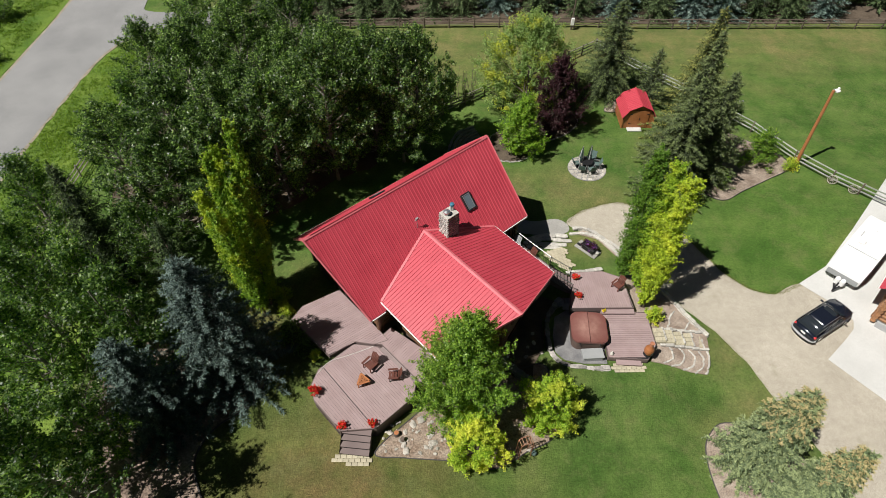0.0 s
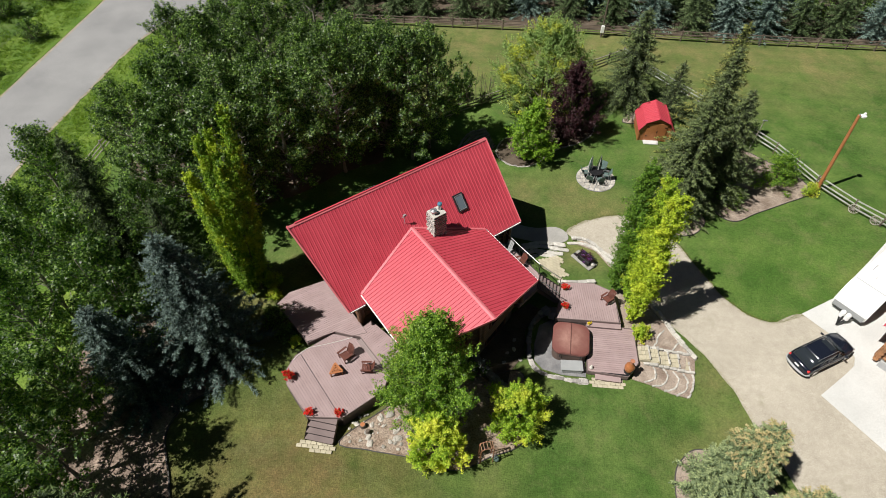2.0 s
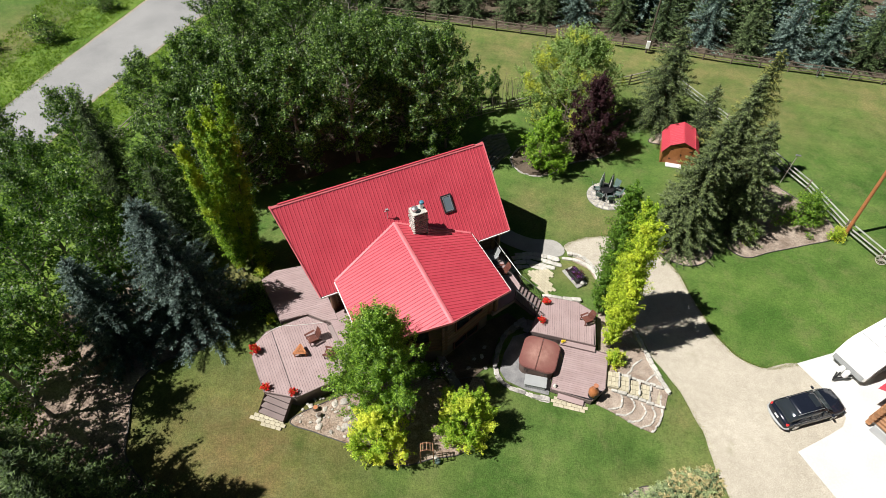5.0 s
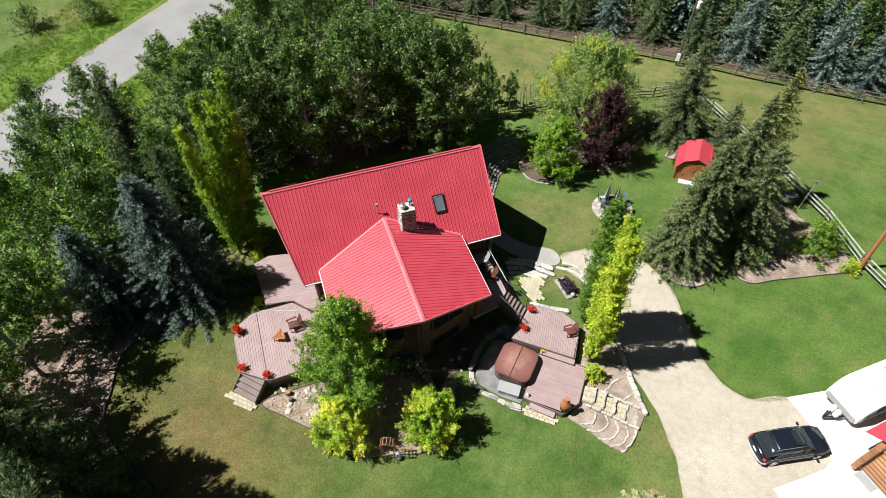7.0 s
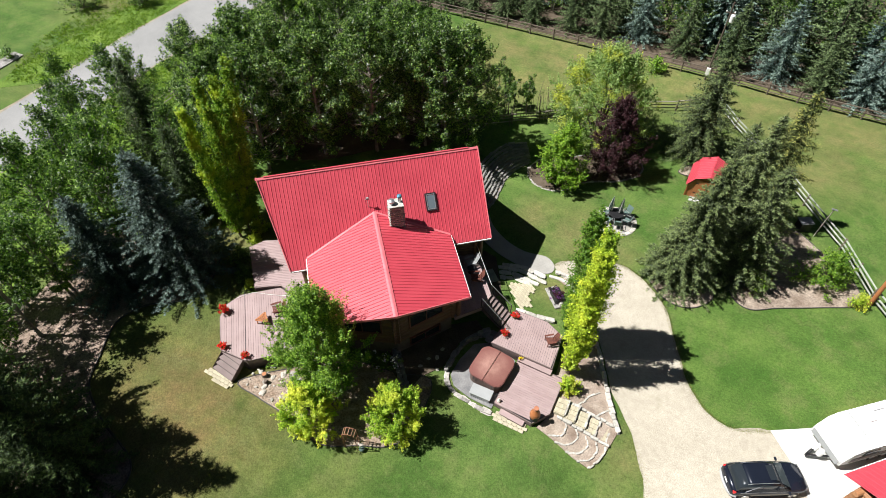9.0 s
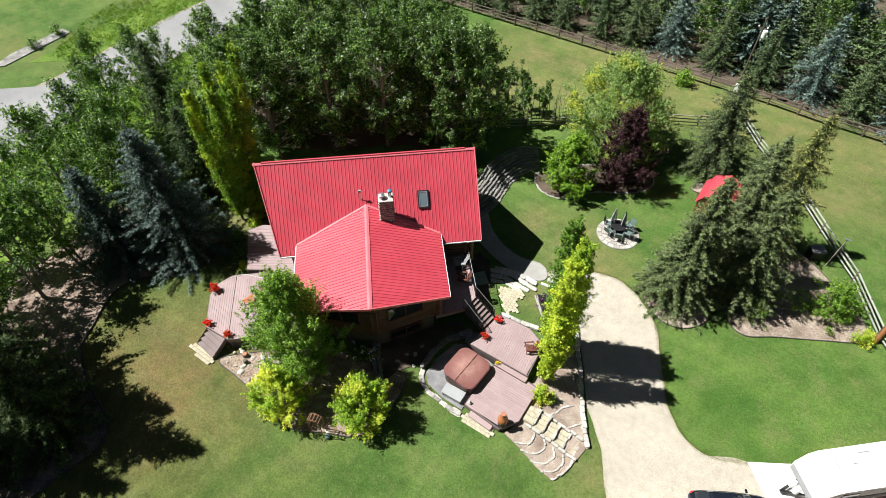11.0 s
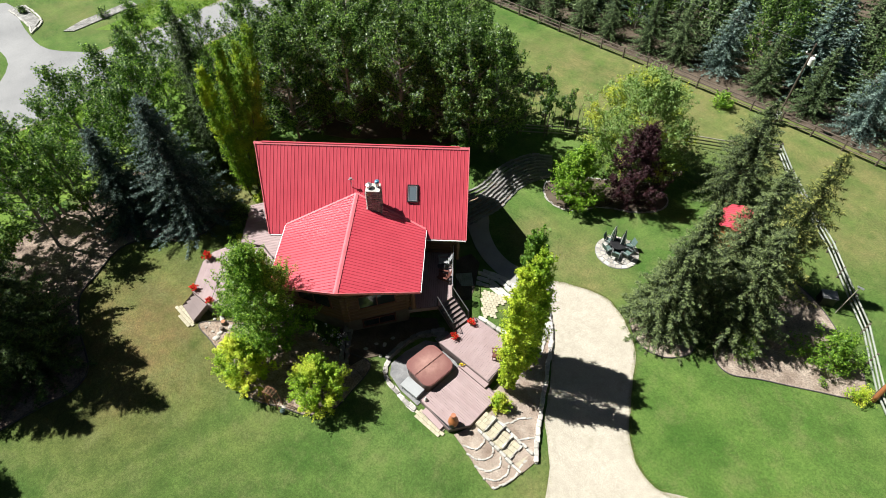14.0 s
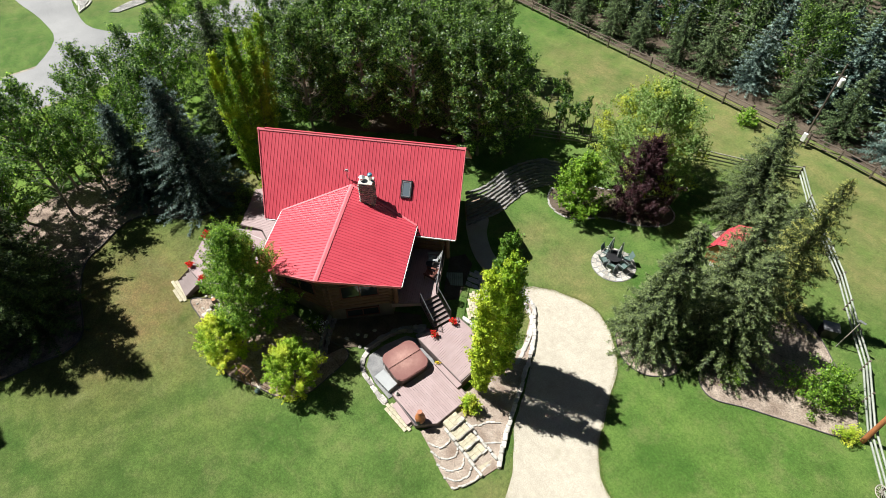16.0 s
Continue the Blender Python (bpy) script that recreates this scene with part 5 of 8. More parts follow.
GROVE_AT = [(-21.5, 33.5, 2), (-18, 31.5, 1), (-14.5, 31, 0), (-22.5, 40, 0), (-18.5, 37, 0), (-14.5, 35.5, 1), (-10.5, 35.5, 0), (-7.6, 37, 0), (-5.2, 36.6, 1), (-3.2, 36.4, 0),
            (-20, 43, 1), (-16, 41, 0), (-12, 40, 1), (-8.8, 41, 0), (-5.8, 40.2, 1), (-2.0, 38.1, 0), (-22, 49, 1), (-17, 46, 0), (-12.5, 45, 0),
            (-11.5, 31.2, 1), (-17.5, 27.2, 1), (-20.8, 28.6, 0), (-14.2, 27.4, 1), (-8.2, 33.8, 0)]
rng = random.Random(11)
used = set()
for x, y, k in GROVE_AT:
    s, turn = rng.uniform(0.86, 1.08), rng.uniform(0, 360)
    if k not in used:
        used.add(k)
        plant(grove[k], x, y, turn, s)
    else:
        again(grove[k], x, y, turn, s)
# west wood: aspens and spruces beside the road
ASPENS = "aspens in the west wood"
asp = [broadleaf(31, 9.6, 2.1, 2.8, "leaf2", "slender pale-stemmed aspen with light green leaves", 0.125, 46, 10000, "palebark", group=ASPENS, name="aspen_tree", low=0.8, twig=0.85, lift=0.45, spread=0.17, fork=6, lobes=0.9),
       broadleaf(32, 8.9, 2.0, 2.6, "leaf2", "slender leaning aspen with light green leaves", 0.125, 42, 9200, "palebark", group=ASPENS, name="aspen_tree", stems=2, lean=-0.05, low=0.8, twig=0.85, lift=0.45, spread=0.17, fork=6, lobes=0.9)]
ASP_AT = [(-16.1, 8.4, 0), (-15.9, 11.3, 1), (-19.0, 9.6, 1), (-18.6, 13.6, 0), (-21.5, 12.2, 1), (-20.6, 17.0, 0), (-23.2, 16.0, 1), (-18.2, 17.6, 1), (-25.5, 20.5, 0), (-25.5, 27.0, 1), (-23.5, 23.8, 0), (-22.0, 19.6, 0),
          (-17.6, 5.4, 1), (-21.5, 7.4, 0), (-17.8, 23.0, 1), (-16.4, 2.6, 0), (-15.4, 15.8, 1), (-27.5, 22.6, 0), (-15.0, 5.2, 0), (-13.4, 4.6, 1)]
for i, (x, y, k) in enumerate(ASP_AT):
    s, turn = rng.uniform(0.85, 1.08), rng.uniform(0, 360)
    plant(asp[k], x, y, turn, s) if i < 2 else again(asp[k], x, y, turn, s)
plant(conifer(41, 10.6, 3.25, "blue", "tall blue-grey spruce beside the lawn", 0.34, density=1.45, ragged=0.35, wide=0.95, curve=0.75), -11.9, 16.25)
plant(conifer(42, 8.2, 2.45, "blue", "blue-grey spruce at the lawn's edge", 0.34, density=1.45, ragged=0.35, wide=0.95, curve=0.75), -14.8, 13.4)
plant(conifer(43, 10.4, 2.6, "spruce", "dark green drooping spruce near the road", 0.42, droop=0.55, density=1.1, hang=0.9, ragged=0.4), -20.9, 23.3)
plant(conifer(44, 8.2, 2.5, "spruce", "dark green drooping spruce behind the blue spruce", 0.42, droop=0.55, hang=0.9, ragged=0.4), -15.2, 20.9)
lo = plant(conifer(45, 12.0, 2.45, "spruce", "dark green spruce on the mulch bed", 0.32, droop=0.36, density=1.25, wide=1.15, group="spruces beside the front lawn", fine=2), -7.2, 3.9)
for x, y, s in ((-8.4, 0.6, 0.95), (-9.9, 4.6, 0.95), (-13.0, 3.0, 0.9), (-11.5, -0.6, 1.0), (-5.6, -2.4, 0.66)):
    again(lo, x, y, rng.uniform(0, 360), s)
# columnar poplars
WEST = [(0.2, -0.7, 0.1, -1.6, 9.6, 0.9), (-0.4, -0.3, -0.6, -0.9, 10.2, 0.9), (0.4, 0.0, 0.9, -0.3, 10.6, 1.0), (-0.1, 0.3, -0.3, 0.5, 11.4, 1.05), (0.4, 0.6, 1.0, 1.1, 10.8, 0.95), (0.1, 0.9, 0.5, 2.3, 12.2, 1.05), (-0.3, 0.8, -0.4, 1.7, 11.0, 0.9)]
plant(plumes(51, WEST, "columnar_green", "broad clump of upright poplar plumes tipped yellow-green", size=0.095, leaves=84000, fat=0.78, ragged=0.18, tip=0.55), -11.3, 21.3)
EAST = "columnar poplars by the drive"
SLIM = dict(size=0.095, leaves=34000, fat=0.92, group=EAST, ragged=0.42, tip=0.36, belly=2.0)
plant(plumes(52, [(0.0, 0.0, -0.25, -0.1, 10.8, 1.0), (0.1, 0.25, 0.0, 0.45, 8.4, 0.6)], "columnar_dark", "slim dark green columnar poplar", **SLIM), 12.1, 24.25)
plant(plumes(53, [(0.0, 0.0, -0.05, 0.1, 10.4, 1.0), (0.1, 0.2, 0.3, 0.35, 7.6, 0.55)], "columnar_mid", "slim columnar poplar with light green leaves", **SLIM), 12.8, 23.45)
plant(plumes(54, [(0.0, 0.0, -0.05, 0.05, 10.7, 1.0), (0.05, -0.2, 0.1, -0.4, 7.0, 0.6)], "columnar", "slim columnar poplar with yellow-green leaves", **SLIM), 12.95, 21.95)
# front garden
plant(broadleaf(61, 9.0, 2.7, 0.9, "maple", "bright green maple tree beside the front deck", 0.078, 180, 84000, low=0.55, twig=0.9, lift=1.0, spread=0.13, fork=9, lobes=0.6, lean=0.1), 0.45, 14.2)
plant(broadleaf(62, 3.7, 1.65, 0.2, "yellowbush", "yellow-green leafy shrub in the front bed", 0.075, 120, 30000, name="shrub", low=0.72, twig=0.5, lift=0.8, spread=0.11, lobes=0.35), 1.6, 11.9)
plant(broadleaf(63, 3.8, 1.7, 0.2, "limebush", "lime-green round shrub in the front bed", 0.075, 120, 30000, name="shrub", low=0.72, twig=0.5, lift=0.8, spread=0.11, lobes=0.35), 5.75, 14.0)
plant(broadleaf(64, 1.3, 0.55, 0.1, "yellowbush", "small bright yellow-green bush by the stone steps", 0.085, 40, 3400, name="shrub", low=0.6, twig=0.26, spread=0.08), 13.3, 20.7)
# north-east lawn
plant(broadleaf(65, 7.0, 2.25, 0.5, "plum", "dark purple-leaved plum tree", 0.10, 110, 28000, low=0.62, twig=0.8, lift=0.8, spread=0.14, lobes=0.45), 9.5, 40.7)
plant(broadleaf(66, 8.6, 4.4, 0.5, "willow", "broad pale green willow with yellow tips", 0.12, 270, 54000, stems=3, low=0.8, twig=0.9, lift=0.55, spread=0.18, lobes=0.3), 7.4, 44.2)
plant(broadleaf(67, 5.3, 1.75, 0.5, "lime", "small bright green tree on the lawn", 0.11, 95, 24000, low=0.6, twig=0.7, lift=0.3, spread=0.14, lobes=0.9), 6.5, 37.8)
CLOSE = "spruces in the close group by the mulch beds"
plant(conifer(79, 6.0, 1.8, "paleSpruce", "full low olive-green spruce beside the drive", 0.27, droop=0.3, density=1.25, group=CLOSE), 16.3, 32.4)
plant(conifer(74, 10.7, 2.55, "paleSpruce", "full olive-green spruce on a mulch bed", 0.28, droop=0.4, density=1.45, group=CLOSE, curve=0.85, wide=1.1), 17.1, 32.5)
plant(conifer(75, 11.9, 2.9, "paleSpruce", "tall olive-green spruce on a mulch bed", 0.3, droop=0.42, density=1.3, group=CLOSE, curve=0.9), 18.8, 35.9)
plant(conifer(70, 9.4, 2.75, "paleSpruce", "full olive-green spruce on a mulch bed", 0.28, droop=0.4, density=1.25, group=CLOSE, curve=0.7), 20.3, 34.9)
plant(conifer(71, 11.3, 2.8, "tipSpruce", "tall spruce with drooping yellow-green young boughs", 0.46, droop=0.6, lean=0.012, density=1.15, hang=0.8, ragged=0.45, group=CLOSE), 20.3, 40.1)
plant(conifer(72, 9.0, 3.4, "paleSpruce", "tall green drooping spruce behind the shed", 0.32, droop=0.42, density=1.2, ragged=0.42), 15.0, 46.4)
plant(conifer(73, 5.6, 2.1, "paleSpruce", "small green spruce behind the shed", droop=0.35), 18.6, 44.6)
plant(conifer(77, 8.2, 1.7, "juniper", "large pale grey-green spruce with brown cones near its top", 0.2, droop=0.35, density=1.3, wide=1.15, ragged=0.3, hang=0.8, fan=1.2, cones=0.75, fine=4, curve=0.55, spray=0.8, lean=0.02), 16.15, 11.65)
plant(conifer(78, 7.6, 1.35, "juniper", "pale grey-green spruce beside a larger one", 0.2, droop=0.35, density=1.3, wide=1.15, ragged=0.3, hang=0.8, fan=1.2, cones=0.75, fine=4, curve=0.55, spray=0.8, lean=0.02), 17.7, 9.3)
plant(broadleaf(68, 2.7, 1.5, 0.2, "maple", "loose green shrub on the mulch bed", 0.1, 70, 8000, name="shrub", low=0.6, twig=0.6, lift=0.4, spread=0.14, lobes=1.0), 25.9, 36.6)
plant(broadleaf(70, 1.5, 0.9, 0.15, "maple", "low green shrub under the spruces", 0.09, 40, 2400, name="shrub", twig=0.4, spread=0.1), 21.8, 34.2)
plant(broadleaf(69, 1.0, 0.7, 0.1, "yellowbush", "low yellow-flowering bush at the pole's foot", 0.07, 40, 2000, name="flowering_bush", twig=0.3, spread=0.09), 28.0, 35.4)
# spruce plantation beyond the far fence
PLANTED = "plantation spruces"
pl = [conifer(81, 8.0, 2.9, "farSpruce", "dense green spruce in the plantation", 0.45, 0.2, 0.75, group=PLANTED, wide=1.7, fine=1, curve=0.9, hang=0.2),
      conifer(82, 8.0, 3.0, "farBlue", "large blue-green spruce in the plantation", 0.4, 0.16, 0.9, group=PLANTED, wide=1.7, fine=1, curve=0.9, hang=0.2),
      conifer(84, 8.0, 2.8, "farSpruce", "dense green spruce in the plantation's front row", 0.36, 0.2, 1.0, group=PLANTED, wide=1.15, fine=2, curve=0.88, hang=0.3, ragged=0.2),
      conifer(85, 8.0, 2.9, "farBlue", "blue-green spruce in the plantation's front row", 0.36, 0.18, 1.0, group=PLANTED, wide=1.15, fine=2, curve=0.88, hang=0.3, ragged=0.2),
      broadleaf(83, 8.0, 2.1, 1.0, "leaf", "dark green poplar among the plantation spruces", 0.19, 36, 4400, "palebark", name="poplar_tree", group="poplars among the spruces", twig=0.9, spread=0.2)]
# the front row by the fence, then the deeper rows
spots = [(-12.1, 60.1, 2, 0.66), (-8.7, 60.6, 2, 0.64), (-5.3, 61.0, 2, 0.68), (-1.1, 61.4, 2, 0.76), (2.1, 61.8, 2, 0.80), (6.1, 62.6, 3, 0.88), (10.5, 62.0, 2, 0.76), (15.0, 61.5, 2, 0.82), (19.3, 62.1, 3, 0.99),
         (23.4, 60.9, 2, 0.84), (27.0, 61.1, 3, 0.94), (30.6, 60.6, 3, 0.89), (34.2, 61.2, 2, 0.84), (38.0, 60.9, 2, 0.79), (42.0, 61.2, 3, 0.84), (-15.5, 60.5, 2, 0.64), (-19, 60.9, 2, 0.69)]
tries = 0
while len(spots) < 150 and tries < 6000:
    tries += 1
    x, y = rng.uniform(-22, 52), 63.2 + 19 * rng.random() ** 1.25
    if x > 34 and y > 68 or x > 22 and y > 76:
        continue
    gap = 2.45 if y < 68 else 3.0
    if all((x - q[0]) ** 2 + (y - q[1]) ** 2 > gap * gap for q in spots):
        u = rng.random()
        spots.append((x, y, 4 if u < 0.34 else (1 if u < 0.44 else 0), rng.uniform(0.7, 1.15)))
used = set()
for x, y, k, s in spots:
    if k not in used:
        used.add(k)
        plant(pl[k], x, y, rng.uniform(0, 360), s)
    else:
        again(pl[k], x, y, rng.uniform(0, 360), s)


# ---- stonework ----
srng = random.Random(77)


def stone_variants(material, n=5, rough=0.16):
    out = []
    for k in range(n):
        b = bmesh.new()
        bmesh.ops.create_cube(b, size=1.0)
        bmesh.ops.bevel(b, geom=b.edges[:], offset=0.14, segments=1, affect="EDGES")
        for v in b.verts:
            v.co += Vector((srng.uniform(-rough, rough), srng.uniform(-rough, rough), srng.uniform(-rough, rough))) * 0.5
        out.append(link_mesh("stone", b, material))
    return out


def rounded_stones(material, n=5):
    out = []
    for k in range(n):
        b = bmesh.new()
        bmesh.ops.create_icosphere(b, subdivisions=2, radius=0.5)
        for v in b.verts:
            v.co *= 1 + 0.55 * noise.noise(v.co * 2.2 + Vector((k * 7.1, 0, 0)))
        out.append(link_mesh("stone", b, material))
    return out


RING = stone_variants(M["fieldstone"])
TERRACE = stone_variants(M["terrace"])
PALE, BOULDER = stone_variants(M["stone"]), rounded_stones(M["boulder"])


def lay(meshes, parent, line, zf, length, width, height, gap=0.02, origin=(0, 0, 0), jitter=0.04):
    """Stones end to end along a plan line; zf(x, y) is their foot."""
    pts = [Vector(p) for p in line]
    seg, pos = 0, pts[0].copy()
    total = sum((b_ - a).length for a, b_ in zip(pts, pts[1:]))
    s = srng.uniform(0, length * 0.4)

    def at(s):
        for a, b_ in zip(pts, pts[1:]):
            l = (b_ - a).length
            if s <= l:
                return a + (b_ - a) * (s / l), (b_ - a).normalized()
            s -= l
        return pts[-1], (pts[-1] - pts[-2]).normalized()
    while s < total:
        l = length * srng.uniform(0.6, 1.35)
        p, d = at(s + l / 2)
        w, h = width * srng.uniform(0.8, 1.25), height * srng.uniform(0.85, 1.15)
        off = srng.uniform(-jitter, jitter)
        ang = math.atan2(d.y, d.x) + srng.uniform(-0.08, 0.08)
        loc = Vector((p.x - d.y * off, p.y + d.x * off, zf(p.x, p.y) + h / 2)) - Vector(origin)
        shared("stone", meshes[srng.randrange(len(meshes))], parent, Matrix.LocRotScale(loc, Euler((0, 0, ang)), (l - gap, w, h)))
        s += l


def stone_wall(name, pts, label, courses=1, base_dz=0.0, length=0.42, width=0.26, height=0.2, meshes=None, smooth=True, top=None):
    line = curve_through(pts, 5) if smooth else pts
    o = (pts[0][0], pts[0][1], level(*pts[0]))
    w = base(name, Matrix.Translation(o), label, "stone wall")
    for c in range(courses):
        zf = (lambda x, y, c=c: level(x, y) + base_dz - 0.06 + c * height * 0.92) if top is None else (lambda x, y, c=c: top - (courses - c) * height * 0.92)
        lay(meshes or PALE, w, line, zf, length, width, height, origin=o)
    return w


# terraces sweeping round the house's north-east corner
for k in range(9):
    f = k / 8
    up_, lo_ = [(0.3, 31.9), (0.7, 33.8), (0.4, 36.5), (1.1, 39.0), (2.35, 40.0)], [(2.3, 30.3), (2.6, 32.1), (2.75, 33.7), (2.5, 35.8), (2.7, 37.5), (3.4, 38.9)]
    ul, ll = curve_through(up_, 6), curve_through(lo_, 6)
    line = []
    for i in range(13):
        a, b_ = Vector(ul[round(i / 12 * (len(ul) - 1))]), Vector(ll[round(i / 12 * (len(ll) - 1))])
        line.append(tuple(b_ + (a - b_) * f))
    stone_wall("terrace_wall", line, "curved dry-stone terrace wall of flat grey-white stones", 3, -0.08 + 0.11 * k, 0.5, 0.16, 0.085, TERRACE, smooth=False)
sheet("terrace_soil", [(2.3, 30.3), (2.6, 32.1), (2.75, 33.7), (2.5, 35.8), (2.7, 37.5), (3.4, 38.9), (2.35, 40.0), (1.1, 39.0), (0.4, 36.5), (0.7, 33.8), (0.3, 31.9)], 0.05, M["chips"], "earth between stone terraces")
# stone-edged island round the plum tree
isl = [(3.6, 38.1), (4.3, 37.05), (5.6, 36.6), (7.0, 37.1), (8.4, 38.9), (10.5, 40.1), (11.8, 41.5), (11.7, 43.0), (9.6, 43.6), (6.5, 41.5), (4.2, 40.0)]
sheet("mulch_bed", curve_through(isl, 5, True), 0.045, M["soil"], "mulch island under plum and green tree, shade in its colour", category="garden bed")
stone_wall("stone_edging", isl + isl[:1], "ring of grey stones round a mulch island", 1, 0.0, 0.26, 0.13, 0.12, RING)
# concrete walk round the east corner
sheet("concrete_walk", curve_through([(1.6, 31.0), (3.3, 29.6), (5.0, 28.75), (6.6, 28.4), (8.3, 28.3), (9.25, 28.75), (9.2, 29.5), (8.4, 30.0), (6.9, 29.75), (5.3, 30.1), (3.8, 31.0), (2.6, 32.2)], 4, True), 0.05, M["walk"],
      "pale curved concrete walkway", category="walkway")
# steps and low walls between walk and pavers
for k, pts in enumerate(([(5.9, 27.75), (7.4, 28.2), (9.0, 28.15)], [(5.7, 27.4), (7.2, 27.85), (8.9, 27.75)], [(5.9, 27.05), (7.1, 27.45), (8.6, 27.35)], [(6.2, 26.7), (7.2, 27.05), (8.2, 27.0)])):
    stone_wall("stone_step", pts, "curved step of long pale limestone slabs", 1, 0.12 - 0.05 * k, 0.7, 0.3, 0.13)
stone_wall("stone_wall", [(9.1, 28.4), (10.1, 28.5), (11.1, 28.1), (11.9, 27.2), (12.5, 26.1), (12.9, 25.0)], "curved low wall of pale limestone blocks", 1, 0.02, 0.62, 0.26, 0.2)
sheet("mulch_bed", [(9.4, 28.55), (10.3, 28.75), (11.3, 28.3), (12.6, 26.9), (13.3, 25.6), (14.3, 23.9), (15.2, 22.2), (16.0, 20.5), (13.3, 20.5), (12.4, 21.2), (12.1, 23.6), (12.4, 26.0), (11.2, 27.9), (10.2, 28.3)], 0.06, M["mulch"], "brown mulch strip along the drive wall",
      category="garden bed")
stone_wall("drive_wall", [(9.5, 28.85), (10.4, 28.9), (11.3, 28.2), (12.7, 26.6), (13.6, 25.1), (14.4, 23.7), (15.1, 22.4), (15.8, 21.2), (16.7, 19.9)], "two-course limestone wall along the gravel drive", 2, 0.0, 0.38, 0.22, 0.17)
stone_wall("stone_wall", [(8.4, 24.55), (9.2, 24.65), (10.2, 24.75), (10.9, 24.9)], "straight low wall of pale limestone beside the deck", 1, 0.12, 0.6, 0.24, 0.2)
# tan pavers, one by one
pav = link_mesh("paver", box(0.29, 0.19, 0.06, (0, 0, -0.03), 0.012), M["paver"])


def paved(name, poly, angle, label, lift=0.05, step=(0.305, 0.205)):
    cx, cy = sum(p[0] for p in poly) / len(poly), sum(p[1] for p in poly) / len(poly)
    ob = base(name, pose(cx, cy, level(cx, cy) + lift, 0, 0, angle), label, "paving")
    rot = Matrix.Rotation(radians(angle), 2)
    for j in range(-16, 17):
        for i in range(-12, 13):
            q = rot @ Vector(((i + 0.5 * (j % 2)) * step[0], j * step[1]))
            if inside((cx + q.x, cy + q.y), poly):
                v = Vector(((i + 0.5 * (j % 2)) * step[0], j * step[1], level(cx + q.x, cy + q.y) - level(cx, cy)))
                shared("paver", pav, ob, Matrix.LocRotScale(v, Euler((0, 0, srng.uniform(-0.02, 0.02))), None))
    return ob


paved("paver_path", [(7.05, 26.4), (7.9, 26.9), (8.65, 27.1), (8.8, 26.6), (8.7, 26.1), (9.2, 25.2), (8.5, 24.85), (7.55, 25.8)], -32, "tan concrete paver path between deck and walk", 0.06)
paved("paver_landing", [(10.2, 17.45), (12.1, 17.55), (12.05, 16.98), (10.2, 17.02)], 2, "tan paver landing at the deck step", 0.05)
paved("paver_landing", [(-5.75, 11.6), (-3.75, 11.6), (-3.75, 11.15), (-5.75, 11.2)], 0, "tan paver landing at the foot of the front stairs", 0.05)
# stone steps from the hot tub deck down to the drive, with mulch terraces
sheet("mulch_bed", [(13.0, 20.9), (14.3, 20.8), (15.6, 21.3), (16.75, 19.85), (16.6, 18.9), (16.25, 17.6), (15.95, 17.1), (14.9, 17.2), (13.7, 17.5), (12.6, 17.7), (13.0, 18.7)], 0.07, M["mulch"], "red-brown mulch terraces beside stone steps",
      category="garden bed")
for k in range(5):
    x = 13.42 + 0.64 * k
    z = 0.43 - 0.195 * k
    st = base("stone_step", pose(x, 19.38, z, 0, 0, 1), "paver step edged with pale limestone", "step")
    part("bed", box(0.635, 0.96, 0.5, (0, 0, -0.5)), M["paver"], st)
    for i in range(3):
        for j in range(3):
            shared("paver", pav, st, pose(-0.22 + 0.2 * i, -0.31 + 0.31 * j, 0.04, 0, 0, 90))
    lay(PALE, st, [(0.28, -0.52), (0.32, 0.52)], lambda a, b_: -0.13, 0.36, 0.13, 0.2)
for k, pts in enumerate(([(13.9, 18.75), (14.1, 18.4), (13.9, 17.85), (13.4, 17.6)], [(14.5, 18.75), (14.85, 18.3), (14.5, 17.7), (13.9, 17.5)],
                         [(15.15, 18.72), (15.5, 18.2), (15.15, 17.55), (14.6, 17.3)], [(15.8, 18.7), (16.05, 18.2), (15.8, 17.5), (15.3, 17.2)], [(16.35, 18.7), (16.45, 18.3), (16.2, 17.6), (15.95, 17.15)])):
    stone_wall("stone_edging", pts, "thin curved line of pale edging stones", 1, 0.06, 0.24, 0.10, 0.13)
for pts in ([(14.2, 20.02), (14.6, 20.9), (15.0, 21.4)], [(15.3, 20.02), (15.7, 20.6), (16.0, 20.9)]):
    stone_wall("stone_edging", pts, "thin curved line of pale edging stones", 1, 0.06, 0.24, 0.10, 0.13)
for x, y0 in ((13.3, 19.98), (13.3, 18.78)):
    stone_wall("stone_edging", [(x, y0), (x + 1.6, y0 + 0.02), (x + 3.1, y0 - 0.02)], "pale kerb stones beside the stone steps", 1, 0.14, 0.42, 0.15, 0.16)
# hot tub court
sheet("slate_court", [(9.9, 21.0), (8.2, 21.6), (7.15, 20.9), (6.85, 19.5), (6.85, 18.3), (7.35, 17.75), (8.5, 17.5), (9.9, 17.5)], 0.06, M["greystone"], "grey slate paving round the hot tub", category="paving")
stone_wall("tub_wall", [(8.0, 22.1), (7.2, 21.6), (6.65, 20.7), (6.45, 19.5), (6.5, 18.5)], "curved dry-stone wall round the hot tub court", 5, -0.05, 0.42, 0.26, 0.11, TERRACE)
stone_wall("tub_kerb", [(6.5, 18.45), (6.85, 17.8), (7.5, 17.4), (8.6, 17.25), (9.7, 17.2)], "low kerb of flat pale stones before the hot tub", 2, -0.03, 0.5, 0.26, 0.1, RING)
